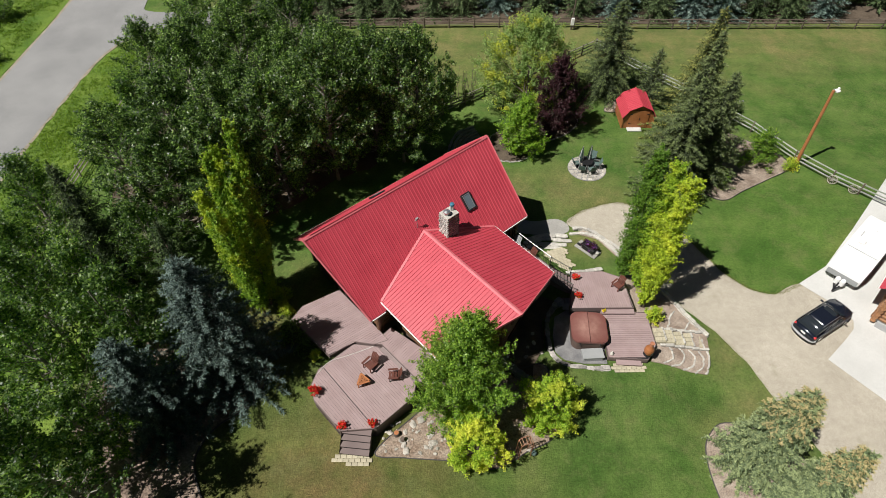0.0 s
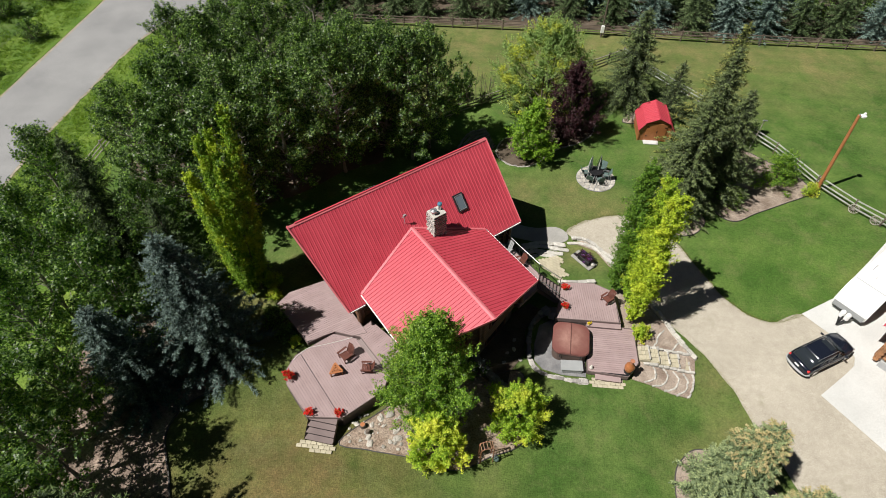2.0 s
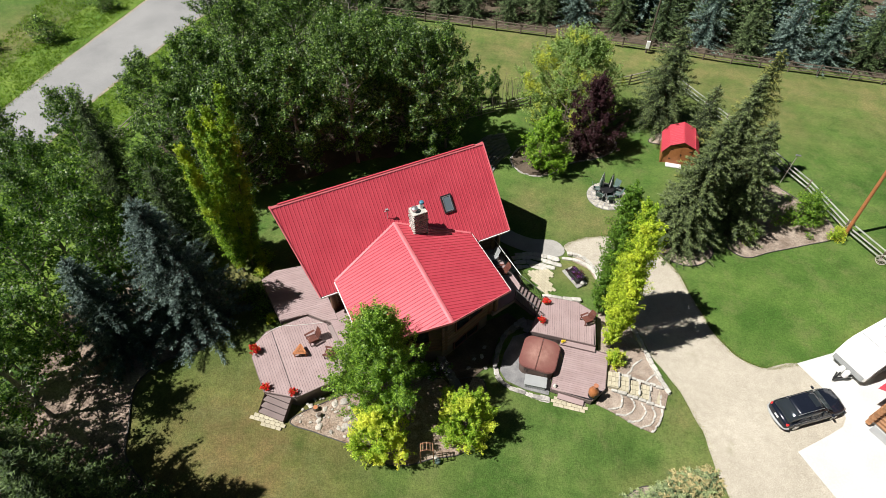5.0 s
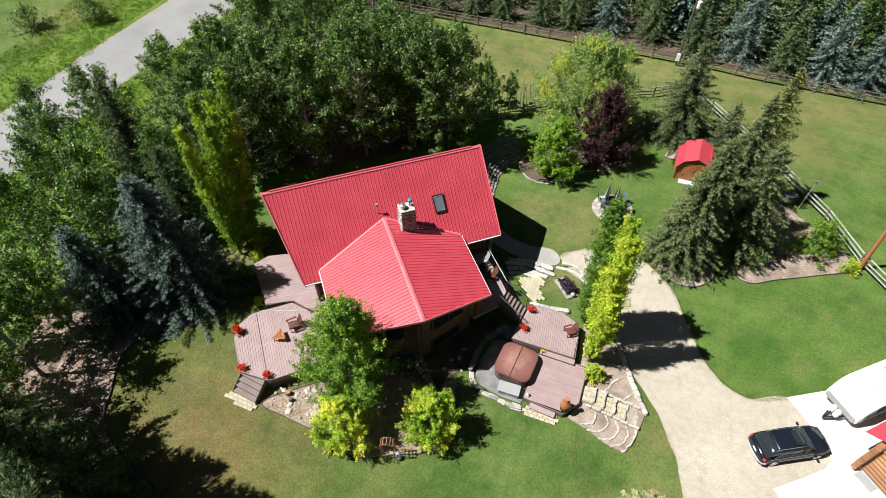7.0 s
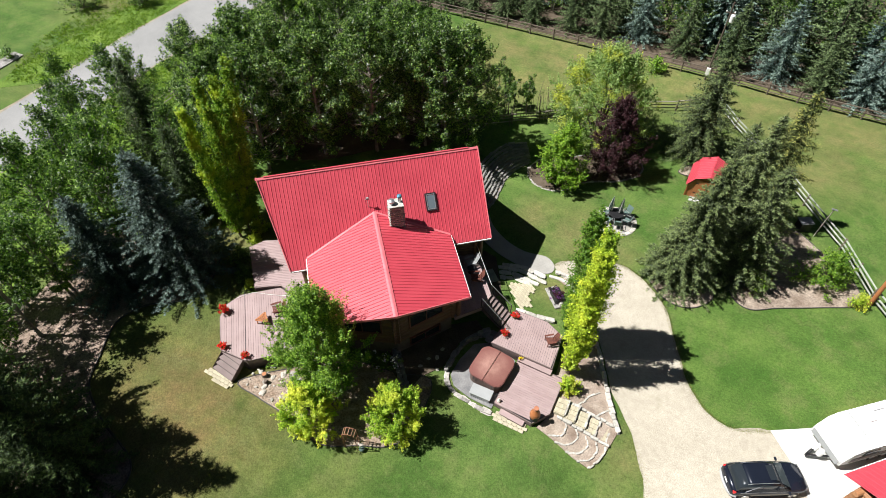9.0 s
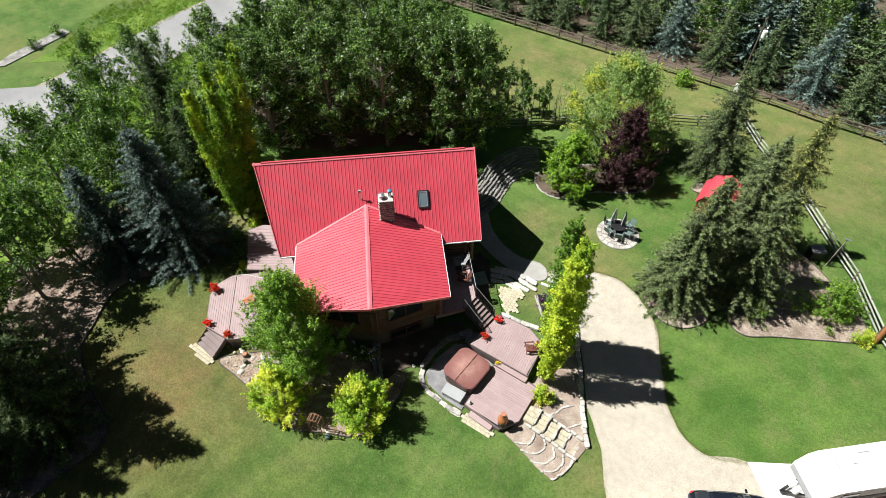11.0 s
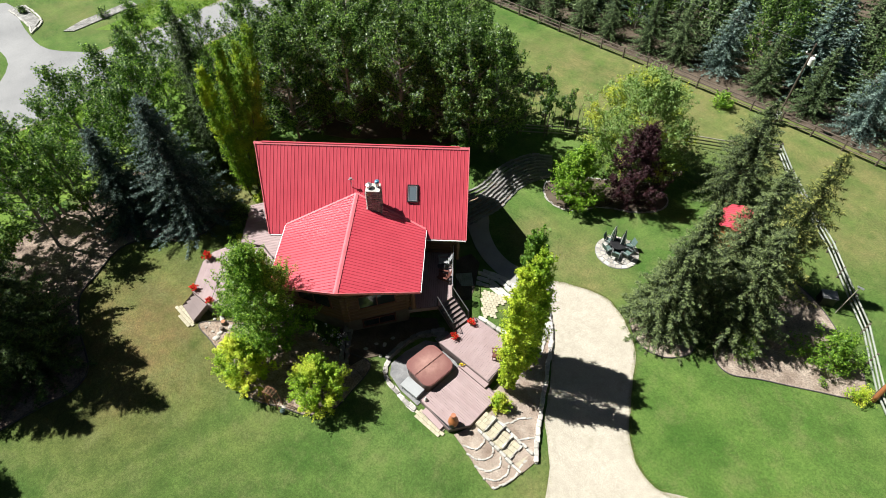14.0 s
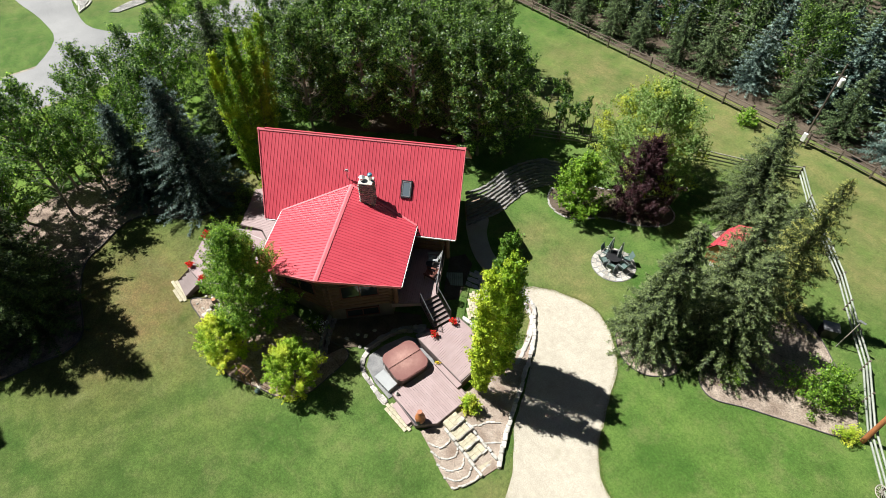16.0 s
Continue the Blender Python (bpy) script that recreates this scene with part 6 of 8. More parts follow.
stone_wall("garden_wall", [(2.8, 18.4), (3.6, 17.4), (4.4, 16.55), (5.2, 15.95)], "dry-stone wall stepping down the shaded bed", 5, 0.0, 0.36, 0.2, 0.12, TERRACE)
stone_wall("garden_wall", [(2.95, 18.65), (3.75, 17.65), (4.55, 16.8), (5.2, 16.2)], "low dry-stone wall in the shaded bed", 3, 0.0, 0.36, 0.2, 0.11, TERRACE)
for x, y in ((7.6, 21.7), (7.9, 21.45), (8.1, 21.9), (7.5, 21.95), (8.35, 21.6)):
    ob = solid("flagstone", box(0.5, 0.4, 0.1, (0, 0, 0), 0.05), M["greystone"], "loose grey flagstone beside the wall", "stone", m=pose(x, y, level(x, y) + 0.4, srng.uniform(-10, 10), srng.uniform(-10, 10), srng.uniform(0, 90)))
sheet("mulch_bed", [(2.2, 18.6), (4.2, 20.6), (6.5, 22.6), (7.6, 22.0), (6.3, 20.6), (6.2, 18.6), (5.4, 17.3), (5.2, 15.9), (3.0, 17.2)], 0.05, M["soil"], "earth bed below the house wall, shade in its colour", category="garden bed")
# boulders in the front bed
for x, y, s in ((-4.2, 12.5, .25), (-2.2, 12.45, .3), (-1.95, 11.9, .36), (-2.85, 12.85, .24), (-0.7, 12.8, .34), (-0.5, 12.4, .4), (-1.2, 13.7, .42), (-1.65, 13.4, .38), (-2.05, 12.95, .26), (-2.1, 12.2, .3), (-0.9, 12.15, .24), (5.2, 18.6, .2), (5.6, 18.9, .25), (5.0, 17.9, .22),
                (6.0, 18.2, .2), (5.6, 19.6, .22), (4.6, 12.1, .22)):
    m = Matrix.LocRotScale((x, y, level(x, y) + 0.06), Euler((0, 0, srng.uniform(0, 6))), (s * 1.25, s, s * 0.55))
    ob = new("boulder", BOULDER[srng.randrange(5)])
    ob.matrix_basis = m
    tagged(ob, "pale rounded boulder on a mulch bed", "rock", "boulders in the garden beds")
# round patio of irregular slabs
pat = base("patio", pose(11.75, 35.75, level(11.75, 35.75)), "round patio of pale irregular flagstones", "patio")
part("bed", lathe([(1.55, 0), (1.55, 0.035)], 40), M["greystone"], pat)
for ring, (r0, n) in enumerate(((1.38, 20), (1.05, 15), (0.72, 10), (0.38, 5))):
    for k in range(n):
        a = 2 * math.pi * (k + 0.5 * (ring % 2)) / n
        da, dr = math.pi / n * 0.9, 0.155
        q = [((r0 + sr * dr * srng.uniform(0.85, 1.05)) * math.cos(a + sa * da * srng.uniform(0.8, 1.0)), (r0 + sr * dr * srng.uniform(0.85, 1.05)) * math.sin(a + sa * da * srng.uniform(0.8, 1.0))) for sr, sa in ((-1, -1), (1, -1), (1, 1), (-1, 1))]
        part("flagstone", prism(q, 0.03, 0.07), M["boulder"], pat)
# pale rock bed and kerb across the road
for pts in ([(-58, 19.3), (-53, 19.5), (-50.8, 19.1)], [(-58, 21.0), (-53, 21.0), (-50.8, 19.3)]):
    stone_wall("kerb", pts, "white concrete kerb of a roadside bed", 1, 0.03, 0.7, 0.2, 0.2)
sheet("rock_bed", [(-58, 19.3), (-53, 19.5), (-50.8, 19.15), (-53, 20.9), (-58, 20.9)], 0.1, M["rockbed"], "bed of pale stones across the road", category="garden bed")
sheet("rock_bed", [(-48.6, 21.6), (-47.8, 22.4), (-48.6, 30), (-50.0, 30), (-49.5, 24)], 0.1, M["rockbed"], "long bed of grey stones across the road", category="garden bed")
for x, y, s in ((-48.6, 26, 0.5), (-49.2, 29, 0.55), (-56, 20.2, 0.4)):
    plant(broadleaf(int(100 + s * 100 + y), 1.0 * s * 2, s * 1.1, 0.1, "leaf", "small dark clipped shrub in a stone bed", 0.14, 16, 500, name="shrub", twig=0.3, spread=0.1), x, y)

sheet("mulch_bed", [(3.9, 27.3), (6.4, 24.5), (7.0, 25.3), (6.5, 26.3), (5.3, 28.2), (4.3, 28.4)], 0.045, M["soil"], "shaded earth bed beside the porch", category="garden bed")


# ---- garden furniture and fittings ----
def adirondack(label, material="redwood"):
    c = base("adirondack_chair", Matrix.Identity(4), label, "chair", "wooden lounge chairs")
    for k in range(6):
        part("seat_slat", box(0.54, 0.085, 0.022, (0, 0.27 - 0.095 * k, 0.38 - 0.025 * (5 - k) * -1 - 0.11), 0.004, pose(0, 0, 0, -12)), M[material], c)
    for k in range(5):
        part("back_slat", box(0.10, 0.022, 0.82 - 0.04 * abs(k - 2), (-0.23 + 0.115 * k, -0.30, 0.22), 0.004, pose(0, 0, 0, 24, 0, 0)), M[material], c)
    for s in (-1, 1):
        part("armrest", box(0.14, 0.72, 0.024, (s * 0.34, 0.02, 0.53), 0.006), M[material], c)
        part("front_leg", box(0.09, 0.03, 0.53, (s * 0.31, 0.30, 0), 0.004), M[material], c)
        part("back_leg", box(0.03, 0.85, 0.11, (s * 0.27, -0.08, 0.16), 0.004, pose(0, 0, 0, 17)), M[material], c)
    part("back_brace", box(0.6, 0.03, 0.06, (0, -0.36, 0.46), 0.004), M[material], c)
    return c


ch = adirondack("dark red-brown wooden slatted lounge chair")
ch.matrix_basis = pose(-4.1, 16.35, 1.80, 0, 0, 140) @ Matrix.Scale(0.9, 4)
copy_thing(ch, pose(-2.75, 15.7, 1.80, 0, 0, 95) @ Matrix.Scale(0.9, 4))
copy_thing(ch, pose(11.35, 22.75, 0.87, 0, 0, 130) @ Matrix.Scale(0.9, 4))
pale = adirondack("pale grey plastic lounge chair on the porch", "plastic")
pale.matrix_basis = pose(4.7, 25.15, 1.95, 0, 0, HTURN + 100) @ Matrix.Scale(0.9, 4)
copy_thing(ch, pose(5.55, 24.2, 1.95, 0, 0, HTURN + 80))
pt_ = base("side_table", pose(5.0, 24.62, 1.95), "small dark round side table on the porch", "table")
part("tabletop", lathe([(0.24, 0.44), (0.25, 0.47), (0.2, 0.48)], 16), M["black"], pt_)
part("stem", rod((0, 0, 0.02), (0, 0, 0.44), 0.03, sides=8), M["black"], pt_)
part("foot", lathe([(0.18, 0.0), (0.17, 0.03), (0.04, 0.05)], 14), M["black"], pt_)
hatch = base("boardwalk", pose(5.58, 26.3, level(5.58, 26.3) + 0.02, 0, 0, 48), "weathered grey-green board platform beside the porch", "platform")
for k in range(8):
    part("board", box(0.13, 1.12, 0.05, (-0.5 + 0.142 * k, 0, 0), 0.006), M["greenwood"], hatch)
# triangular fire table
tb = base("fire_table", pose(-4.42, 15.35, 1.80, 0, 0, 20), "low triangular stained wooden slat table", "table")
tri_ = [Vector((0.42 * math.cos(radians(a)), 0.42 * math.sin(radians(a)), 0)) for a in (90, 210, 330)]
for k in range(3):
    a, b_ = tri_[k], tri_[(k + 1) % 3]
    part("leg", rod(a * 0.9, a * 0.75 + Vector((0, 0, 0.36)), 0.035, sides=6), M["cedar"], tb)
    for f in (1.0, 0.62, 0.3):
        bar(a * f + Vector((0, 0, 0.38)), b_ * f + Vector((0, 0, 0.38)), 0.09, 0.03, M["cedar"], "slat", tb)


def flower_pot(seed, label, pot="terracotta", petals="redflower", r=0.2, green=0.5, spread=0.36):
    t = base("flower_pot", Matrix.Identity(4), label, "flower pot", "planters with red flowers")
    part("pot", lathe([(r * 0.65, 0), (r * 0.95, 0.26), (r * 1.08, 0.27), (r * 1.08, 0.31), (r * 0.9, 0.3)], 14), M[pot], t)
    rs = np.random.RandomState(seed)
    cs = rs.normal(size=(16, 3)) * np.array([spread * 0.42, spread * 0.42, 0.07]) + np.array([0, 0, 0.38])
    shared("foliage", scatter_leaves(rs, cs, [0.12] * 16, [16] * 16, 0.08, "foliage", M["maple"]), t)
    cs = rs.normal(size=(40, 3)) * np.array([spread * 0.48, spread * 0.48, 0.06]) + np.array([0, 0, 0.52])
    shared("bloom", scatter_leaves(rs, cs, [0.1] * 40, [26] * 40, 0.08, "bloom", M[petals]), t)["kind"] = "stuff"
    return t


fp = flower_pot(5, "terracotta pot brimming with red flowers")
fp.matrix_basis = pose(-6.98, 14.75, 1.80) @ Matrix.Scale(0.78, 4)
copy_thing(fp, pose(-5.3, 12.78, 1.80, 0, 0, 60) @ Matrix.Scale(0.78, 4))
copy_thing(fp, pose(-3.72, 12.9, 1.80, 0, 0, 130) @ Matrix.Scale(0.78, 4))
copy_thing(fp, pose(8.72, 23.45, 0.87, 0, 0, 200) @ Matrix.Scale(0.78, 4))
copy_thing(fp, pose(8.68, 21.95, 0.87, 0, 0, 20) @ Matrix.Scale(0.78, 4))


# hot tub with folded cover
def rounded(sx, sy, r, n=5):
    out = []
    for cx, cy, a0 in ((sx - r, sy - r, 0), (-sx + r, sy - r, 90), (-sx + r, -sy + r, 180), (sx - r, -sy + r, 270)):
        for k in range(n + 1):
            a = radians(a0 + 90 * k / n)
            out.append((cx + r * math.cos(a), cy + r * math.sin(a)))
    return out


tub = base("hot_tub", pose(8.95, 19.5, 0.12, 0, 0, -4), "square hot tub under a faded brown vinyl cover", "hot tub")
cab = bmesh.new()
prism(rounded(1.02, 1.05, 0.42), 0.0, 0.86, cab)
part("cabinet", cab, M["tubside"], tub, "dark brown panelled cabinet")
for s in (-1, 1):
    b = bmesh.new()
    pl_ = [(x, y) for x, y in rounded(1.1, 1.12, 0.5, 7)]
    half = [(max(0.012, x) if s > 0 else min(-0.012, x), y) for x, y in pl_]
    seen, poly = set(), []
    for p in half:
        key = (round(p[0], 3), round(p[1], 3))
        if key not in seen:
            seen.add(key)
            poly.append(p)
    poly.sort(key=lambda p: math.atan2(p[1], p[0] - s * 0.5))
    prism(poly, 0.86, 0.99, b)
    for v in b.verts:
        if v.co.z > 0.95:
            v.co.z += 0.075 * (1 - abs(v.co.x) / 1.1)
    bmesh.ops.bevel(b, geom=[e for e in b.edges if all(v.co.z > 0.9 for v in e.verts)], offset=0.035, segments=2, affect="EDGES")
    part("cover", b, M["tubcover"], tub, "half of a faded brown vinyl cover")
for s in (-1, 1):
    part("strap", box(0.05, 0.02, 0.3, (s * 0.6, -1.135, 0.6)), M["black"], tub)
bx = base("step_box", pose(9.03, 17.98, 0.12, 0, 0, 3), "pale grey resin storage step beside the tub", "storage box")
part("body", box(1.22, 0.62, 0.42, (0, 0, 0), 0.02), M["plastic"], bx)
part("lid", box(1.3, 0.7, 0.06, (0, 0, 0.42), 0.02), M["plastic"], bx)
for k in range(9):
    part("rib", box(0.03, 0.02, 0.36, (-0.52 + 0.13 * k, -0.315, 0.03)), M["plastic"], bx)
# clay chiminea on the deck corner
cm = base("chiminea", pose(12.3, 17.95, 0.52, 0, 0, 30), "tall rust-brown clay chiminea with narrow neck", "chiminea")
part("stand", lathe([(0.24, 0), (0.26, 0.03), (0.2, 0.16)], 12), M["black"], cm)
part("belly", lathe([(0.18, 0.14), (0.27, 0.28), (0.3, 0.48), (0.26, 0.68), (0.17, 0.84), (0.12, 0.96)], 18), M["cedar"], cm)
part("neck", lathe([(0.12, 0.95), (0.11, 1.12), (0.14, 1.2), (0.13, 1.22)], 14), M["terracotta"], cm)
part("mouth", rod((0, -0.2, 0.42), (0, -0.31, 0.44), 0.13, 0.11, 12), M["black"], cm)
# pebble lamp and stone frog on the deck edge
gn = base("garden_ornament", pose(10.15, 17.95, 0.52), "small pale stone ornament on the deck", "ornament")
part("body", lathe([(0.09, 0), (0.12, 0.06), (0.09, 0.14), (0.05, 0.2)], 12), M["stone"], gn)
part("head", lathe([(0.03, 0.19), (0.065, 0.24), (0.03, 0.3)], 10), M["stone"], gn)
gn = base("flower_pot", pose(10.2, 21.0, 0.52), "small yellow flowering pot on the deck", "flower pot")
part("pot", lathe([(0.07, 0), (0.1, 0.16), (0.09, 0.17)], 10), M["stone"], gn)
rs_ = np.random.RandomState(8)
shared("bloom", scatter_leaves(rs_, rs_.normal(size=(8, 3)) * 0.06 + np.array([0, 0, 0.22]), [0.06] * 8, [16] * 8, 0.07, "bloom", M["yellowflower"]), gn)["kind"] = "stuff"
# iron planter with purple flowers on a slab
pt = base("planter", pose(10.3, 26.85, level(10.3, 26.85) + 0.05, 0, 0, -46), "black iron trough planter with purple flowers on slab", "planter")
part("slab", box(1.75, 0.85, 0.1, (0, 0, 0), 0.03), M["walk"], pt, "pale concrete slab")
part("trough", box(1.0, 0.6, 0.4, (0.1, 0, 0.12), 0.05), M["black"], pt)
part("rim", box(1.08, 0.68, 0.05, (0.1, 0, 0.52), 0.015), M["black"], pt)
part("rock", box(0.34, 0.3, 0.25, (0.72, 0.05, 0.1), 0.09), M["stone"], pt)
part("plaque", box(0.34, 0.2, 0.05, (-0.66, -0.1, 0.1), 0.01), M["black"], pt)
shared("foliage", scatter_leaves(rs_, rs_.normal(size=(14, 3)) * np.array([0.36, 0.2, 0.08]) + np.array([0.1, 0, 0.62]), [0.16] * 14, [26] * 14, 0.09, "foliage", M["plum"]), pt)["kind"] = "stuff"
shared("bloom", scatter_leaves(rs_, rs_.normal(size=(14, 3)) * np.array([0.3, 0.18, 0.06]) + np.array([0.1, 0, 0.7]), [0.09] * 14, [14] * 14, 0.07, "bloom", M["purpleflower"]), pt)["kind"] = "stuff"
# white flowering shrub in the shaded bed
wf = base("flowering_shrub", pose(3.3, 16.9, level(3.3, 16.9)), "small white flowering shrub in the shade", "shrub")
part("stem", rod((0, 0, -0.1), (0, 0, 0.5), 0.03, 0.02), M["bark"], wf)
shared("foliage", scatter_leaves(rs_, rs_.normal(size=(14, 3)) * np.array([0.32, 0.32, 0.18]) + np.array([0, 0, 0.6]), [0.2] * 14, [24] * 14, 0.12, "foliage", M["leaf2"]), wf)["kind"] = "stuff"
shared("bloom", scatter_leaves(rs_, rs_.normal(size=(12, 3)) * np.array([0.32, 0.32, 0.12]) + np.array([0, 0, 0.75]), [0.12] * 12, [10] * 12, 0.1, "bloom", M["white"]), wf)["kind"] = "stuff"

# arched garden arbour standing over the front bed between the two shrubs
ar = base("garden_arbor", pose(4.25, 11.85, level(4.25, 11.85), 0, 0, 17) @ Matrix.Diagonal((0.85, 0.85, 1.0, 1.0)), "red-brown wooden garden arbour with an arched slatted top", "arbour")
for s in (-1, 1):
    arch = [(0.4 * math.sin(a), s * 0.22, 1.6 + 0.26 * math.cos(a)) for a in (-1.57, -1.1, -0.7, -0.35, 0, 0.35, 0.7, 1.1, 1.57)]
    part("arched_rail", tube(arch, 0.028, 6), M["arbourwood"], ar)
    for e in (-1, 1):
        part("post", box(0.05, 0.05, 1.65, (e * 0.4, s * 0.22, -0.05), 0.008), M["arbourwood"], ar)
# top slats get a paler wood than the rails, as if sunlit
for a in (-1.1, -0.55, 0.0, 0.55, 1.1):
    part("slat", box(0.045, 0.52, 0.035, (0.4 * math.sin(a), 0, 1.62 + 0.26 * math.cos(a)), 0.006, pose(0, 0, 0, 0, math.degrees(a) * 0.6, 0)), M["palewood"], ar, "wooden slat with sunlight in its pale colour")
for e in (-1, 1):
    for z in (0.5, 1.1):
        part("side_bar", box(0.02, 0.4, 0.03, (e * 0.4, 0, z), 0.004), M["arbourwood"], ar)
gl = base("garden_ball", pose(4.82, 11.9, level(4.82, 11.9)), "grey-green glazed gazing ball on the bed's edge", "ornament")
part("ball", lathe([(0.001, 0.02), (0.08, 0.03), (0.14, 0.09), (0.16, 0.17), (0.14, 0.25), (0.08, 0.31), (0.001, 0.33)], 16), M["canvas"], gl)
part("foot", lathe([(0.1, -0.05), (0.1, 0.03), (0.06, 0.06)], 12), M["greystone"], gl)
# patio set: table, chairs, two furled parasols
PZ = level(11.75, 35.75) + 0.07
st = base("patio_table", pose(11.6, 35.8, PZ), "round dark metal patio table", "table")
part("tabletop", lathe([(0.55, 0.7), (0.56, 0.73), (0.5, 0.74)], 24), M["black"], st)
part("stem", rod((0, 0, 0), (0, 0, 0.7), 0.04), M["black"], st)
part("foot", lathe([(0.3, 0), (0.28, 0.05), (0.06, 0.09)], 16), M["black"], st)


def parasol():
    p = base("parasol", Matrix.Identity(4), "furled green and white striped parasol", "parasol", "furled parasols")
    part("pole", rod((0, 0, 0), (0, 0, 2.15), 0.022), M["steel"], p)
    part("foot", lathe([(0.24, 0), (0.22, 0.06), (0.04, 0.1)], 14), M["black"], p)
    n = 16
    for k in range(n):
        a0, a1 = 2 * math.pi * k / n, 2 * math.pi * (k + 1) / n
        b = bmesh.new()
        rows = []
        for z, r in ((2.12, 0.02), (1.8, 0.09), (1.4, 0.15), (1.0, 0.19), (0.85, 0.2)):
            rr = r * (1.12 if k % 2 else 0.82)
            rows.append([b.verts.new((rr * math.cos(a), rr * math.sin(a), z)) for a in (a0, a1)])
        for u, w in zip(rows, rows[1:]):
            b.faces.new((u[0], u[1], w[1], w[0]))
        bmesh.ops.solidify(b, geom=b.faces[:], thickness=0.006)
        part("panel", b, M["white"] if k % 4 == 1 else M["canvas"], p)
    return p


ps = parasol()
ps.matrix_basis = pose(11.12, 35.85, PZ)
copy_thing(ps, pose(11.82, 36.0, PZ, 0, 0, 40))


def sling_chair():
    c = base("patio_chair", Matrix.Identity(4), "dark green sling patio chair with metal frame", "chair", "chairs round the patio table")
    part("seat", box(0.5, 0.46, 0.02, (0, 0.02, 0.42), 0.006), M["canvas"], c)
    part("backrest", box(0.5, 0.02, 0.56, (0, -0.24, 0.42), 0.006, pose(0, 0, 0, 18)), M["canvas"], c)
    for s in (-1, 1):
        part("armrest", box(0.05, 0.5, 0.03, (s * 0.28, 0, 0.62), 0.008), M["steel"], c)
        part("front_leg", rod((s * 0.27, 0.24, 0), (s * 0.27, 0.22, 0.62), 0.016, sides=6), M["steel"], c)
        part("back_leg", rod((s * 0.27, -0.28, 0), (s * 0.27, -0.2, 0.62), 0.016, sides=6), M["steel"], c)
    return c


sc = sling_chair()
sc.matrix_basis = pose(11.2, 35.2, PZ, 0, 0, -20)
for x, y, r in ((11.95, 35.1, 15), (12.45, 35.75, 85), (10.85, 35.9, -80), (12.2, 36.45, 150)):
    copy_thing(sc, pose(x, y, PZ, 0, 0, r))

# barn-shaped garden shed
SZ = level(16.6, 41.9)
sh = base("garden_shed", pose(16.9, 40.95, SZ, 0, 0, 0), "small cedar barn-shaped shed with red metal roof", "shed")
prof = [(-1.4, 0.0), (-1.4, 1.15), (-0.95, 1.85), (0.0, 2.3), (0.95, 1.85), (1.4, 1.15), (1.4, 0.0)]
b = bmesh.new()
fr_, bk_ = [b.verts.new((x * 0.96, 0.06, z * 0.985)) for x, z in prof], [b.verts.new((x * 0.96, 2.6, z * 0.985)) for x, z in prof]
b.faces.new(fr_)
b.faces.new(bk_[::-1])
for k in range(7):
    b.faces.new((fr_[k], bk_[k], bk_[(k + 1) % 7], fr_[(k + 1) % 7]))
bmesh.ops.recalc_face_normals(b, faces=b.faces)
part("body", b, M["cedar"], sh)
for k in range(1, 5):
    (xa, za), (xb, zb) = prof[k], prof[k + 1]
    d_ = Vector((xb - xa, 0, zb - za))
    n_ = Vector((-d_.z, 0, d_.x)).normalized()
    L_ = d_.length
    pn = roof_panel(rib_profile(-0.12, 2.72, 0.23, 0.03), lambda s: (-0.08, L_ + 0.05), lambda s, e, l: tuple(Vector((xa, s, za)) + d_.normalized() * e + n_ * (0.05 + l)), 0.03)
    part("roof_panel", pn, M["roof"], sh)
for x in (-0.42, 0.42):
    part("door", box(0.82, 0.05, 1.72, (x, 0.035, 0.06), 0.01), M["cedar"], sh)
    part("hinge", box(0.2, 0.02, 0.06, (x * 1.7, 0.005, 0.5)), M["black"], sh)
    part("hinge", box(0.2, 0.02, 0.06, (x * 1.7, 0.005, 1.4)), M["black"], sh)
part("door_handle", box(0.04, 0.04, 0.2, (0.06, 0.0, 0.9)), M["black"], sh)
for k in range(1, 5):
    (xa, za), (xb, zb) = prof[k], prof[k + 1]
    bar((xa * 0.98, 0.03, za - 0.02), (xb * 0.98, 0.03, zb - 0.02), 0.06, 0.1, M["redwood"], "fascia", sh)
for x in (-1.34, 1.34):
    part("corner_board", box(0.1, 0.05, 1.15, (x * 0.98, 0.03, 0)), M["cedar"], sh)
ob = solid("door_slab", box(1.25, 0.5, 0.1, (0, 0, 0), 0.02), M["concrete"], "pale concrete slab at the shed door", "slab", m=pose(16.65, 40.72, level(16.6, 40.6)))


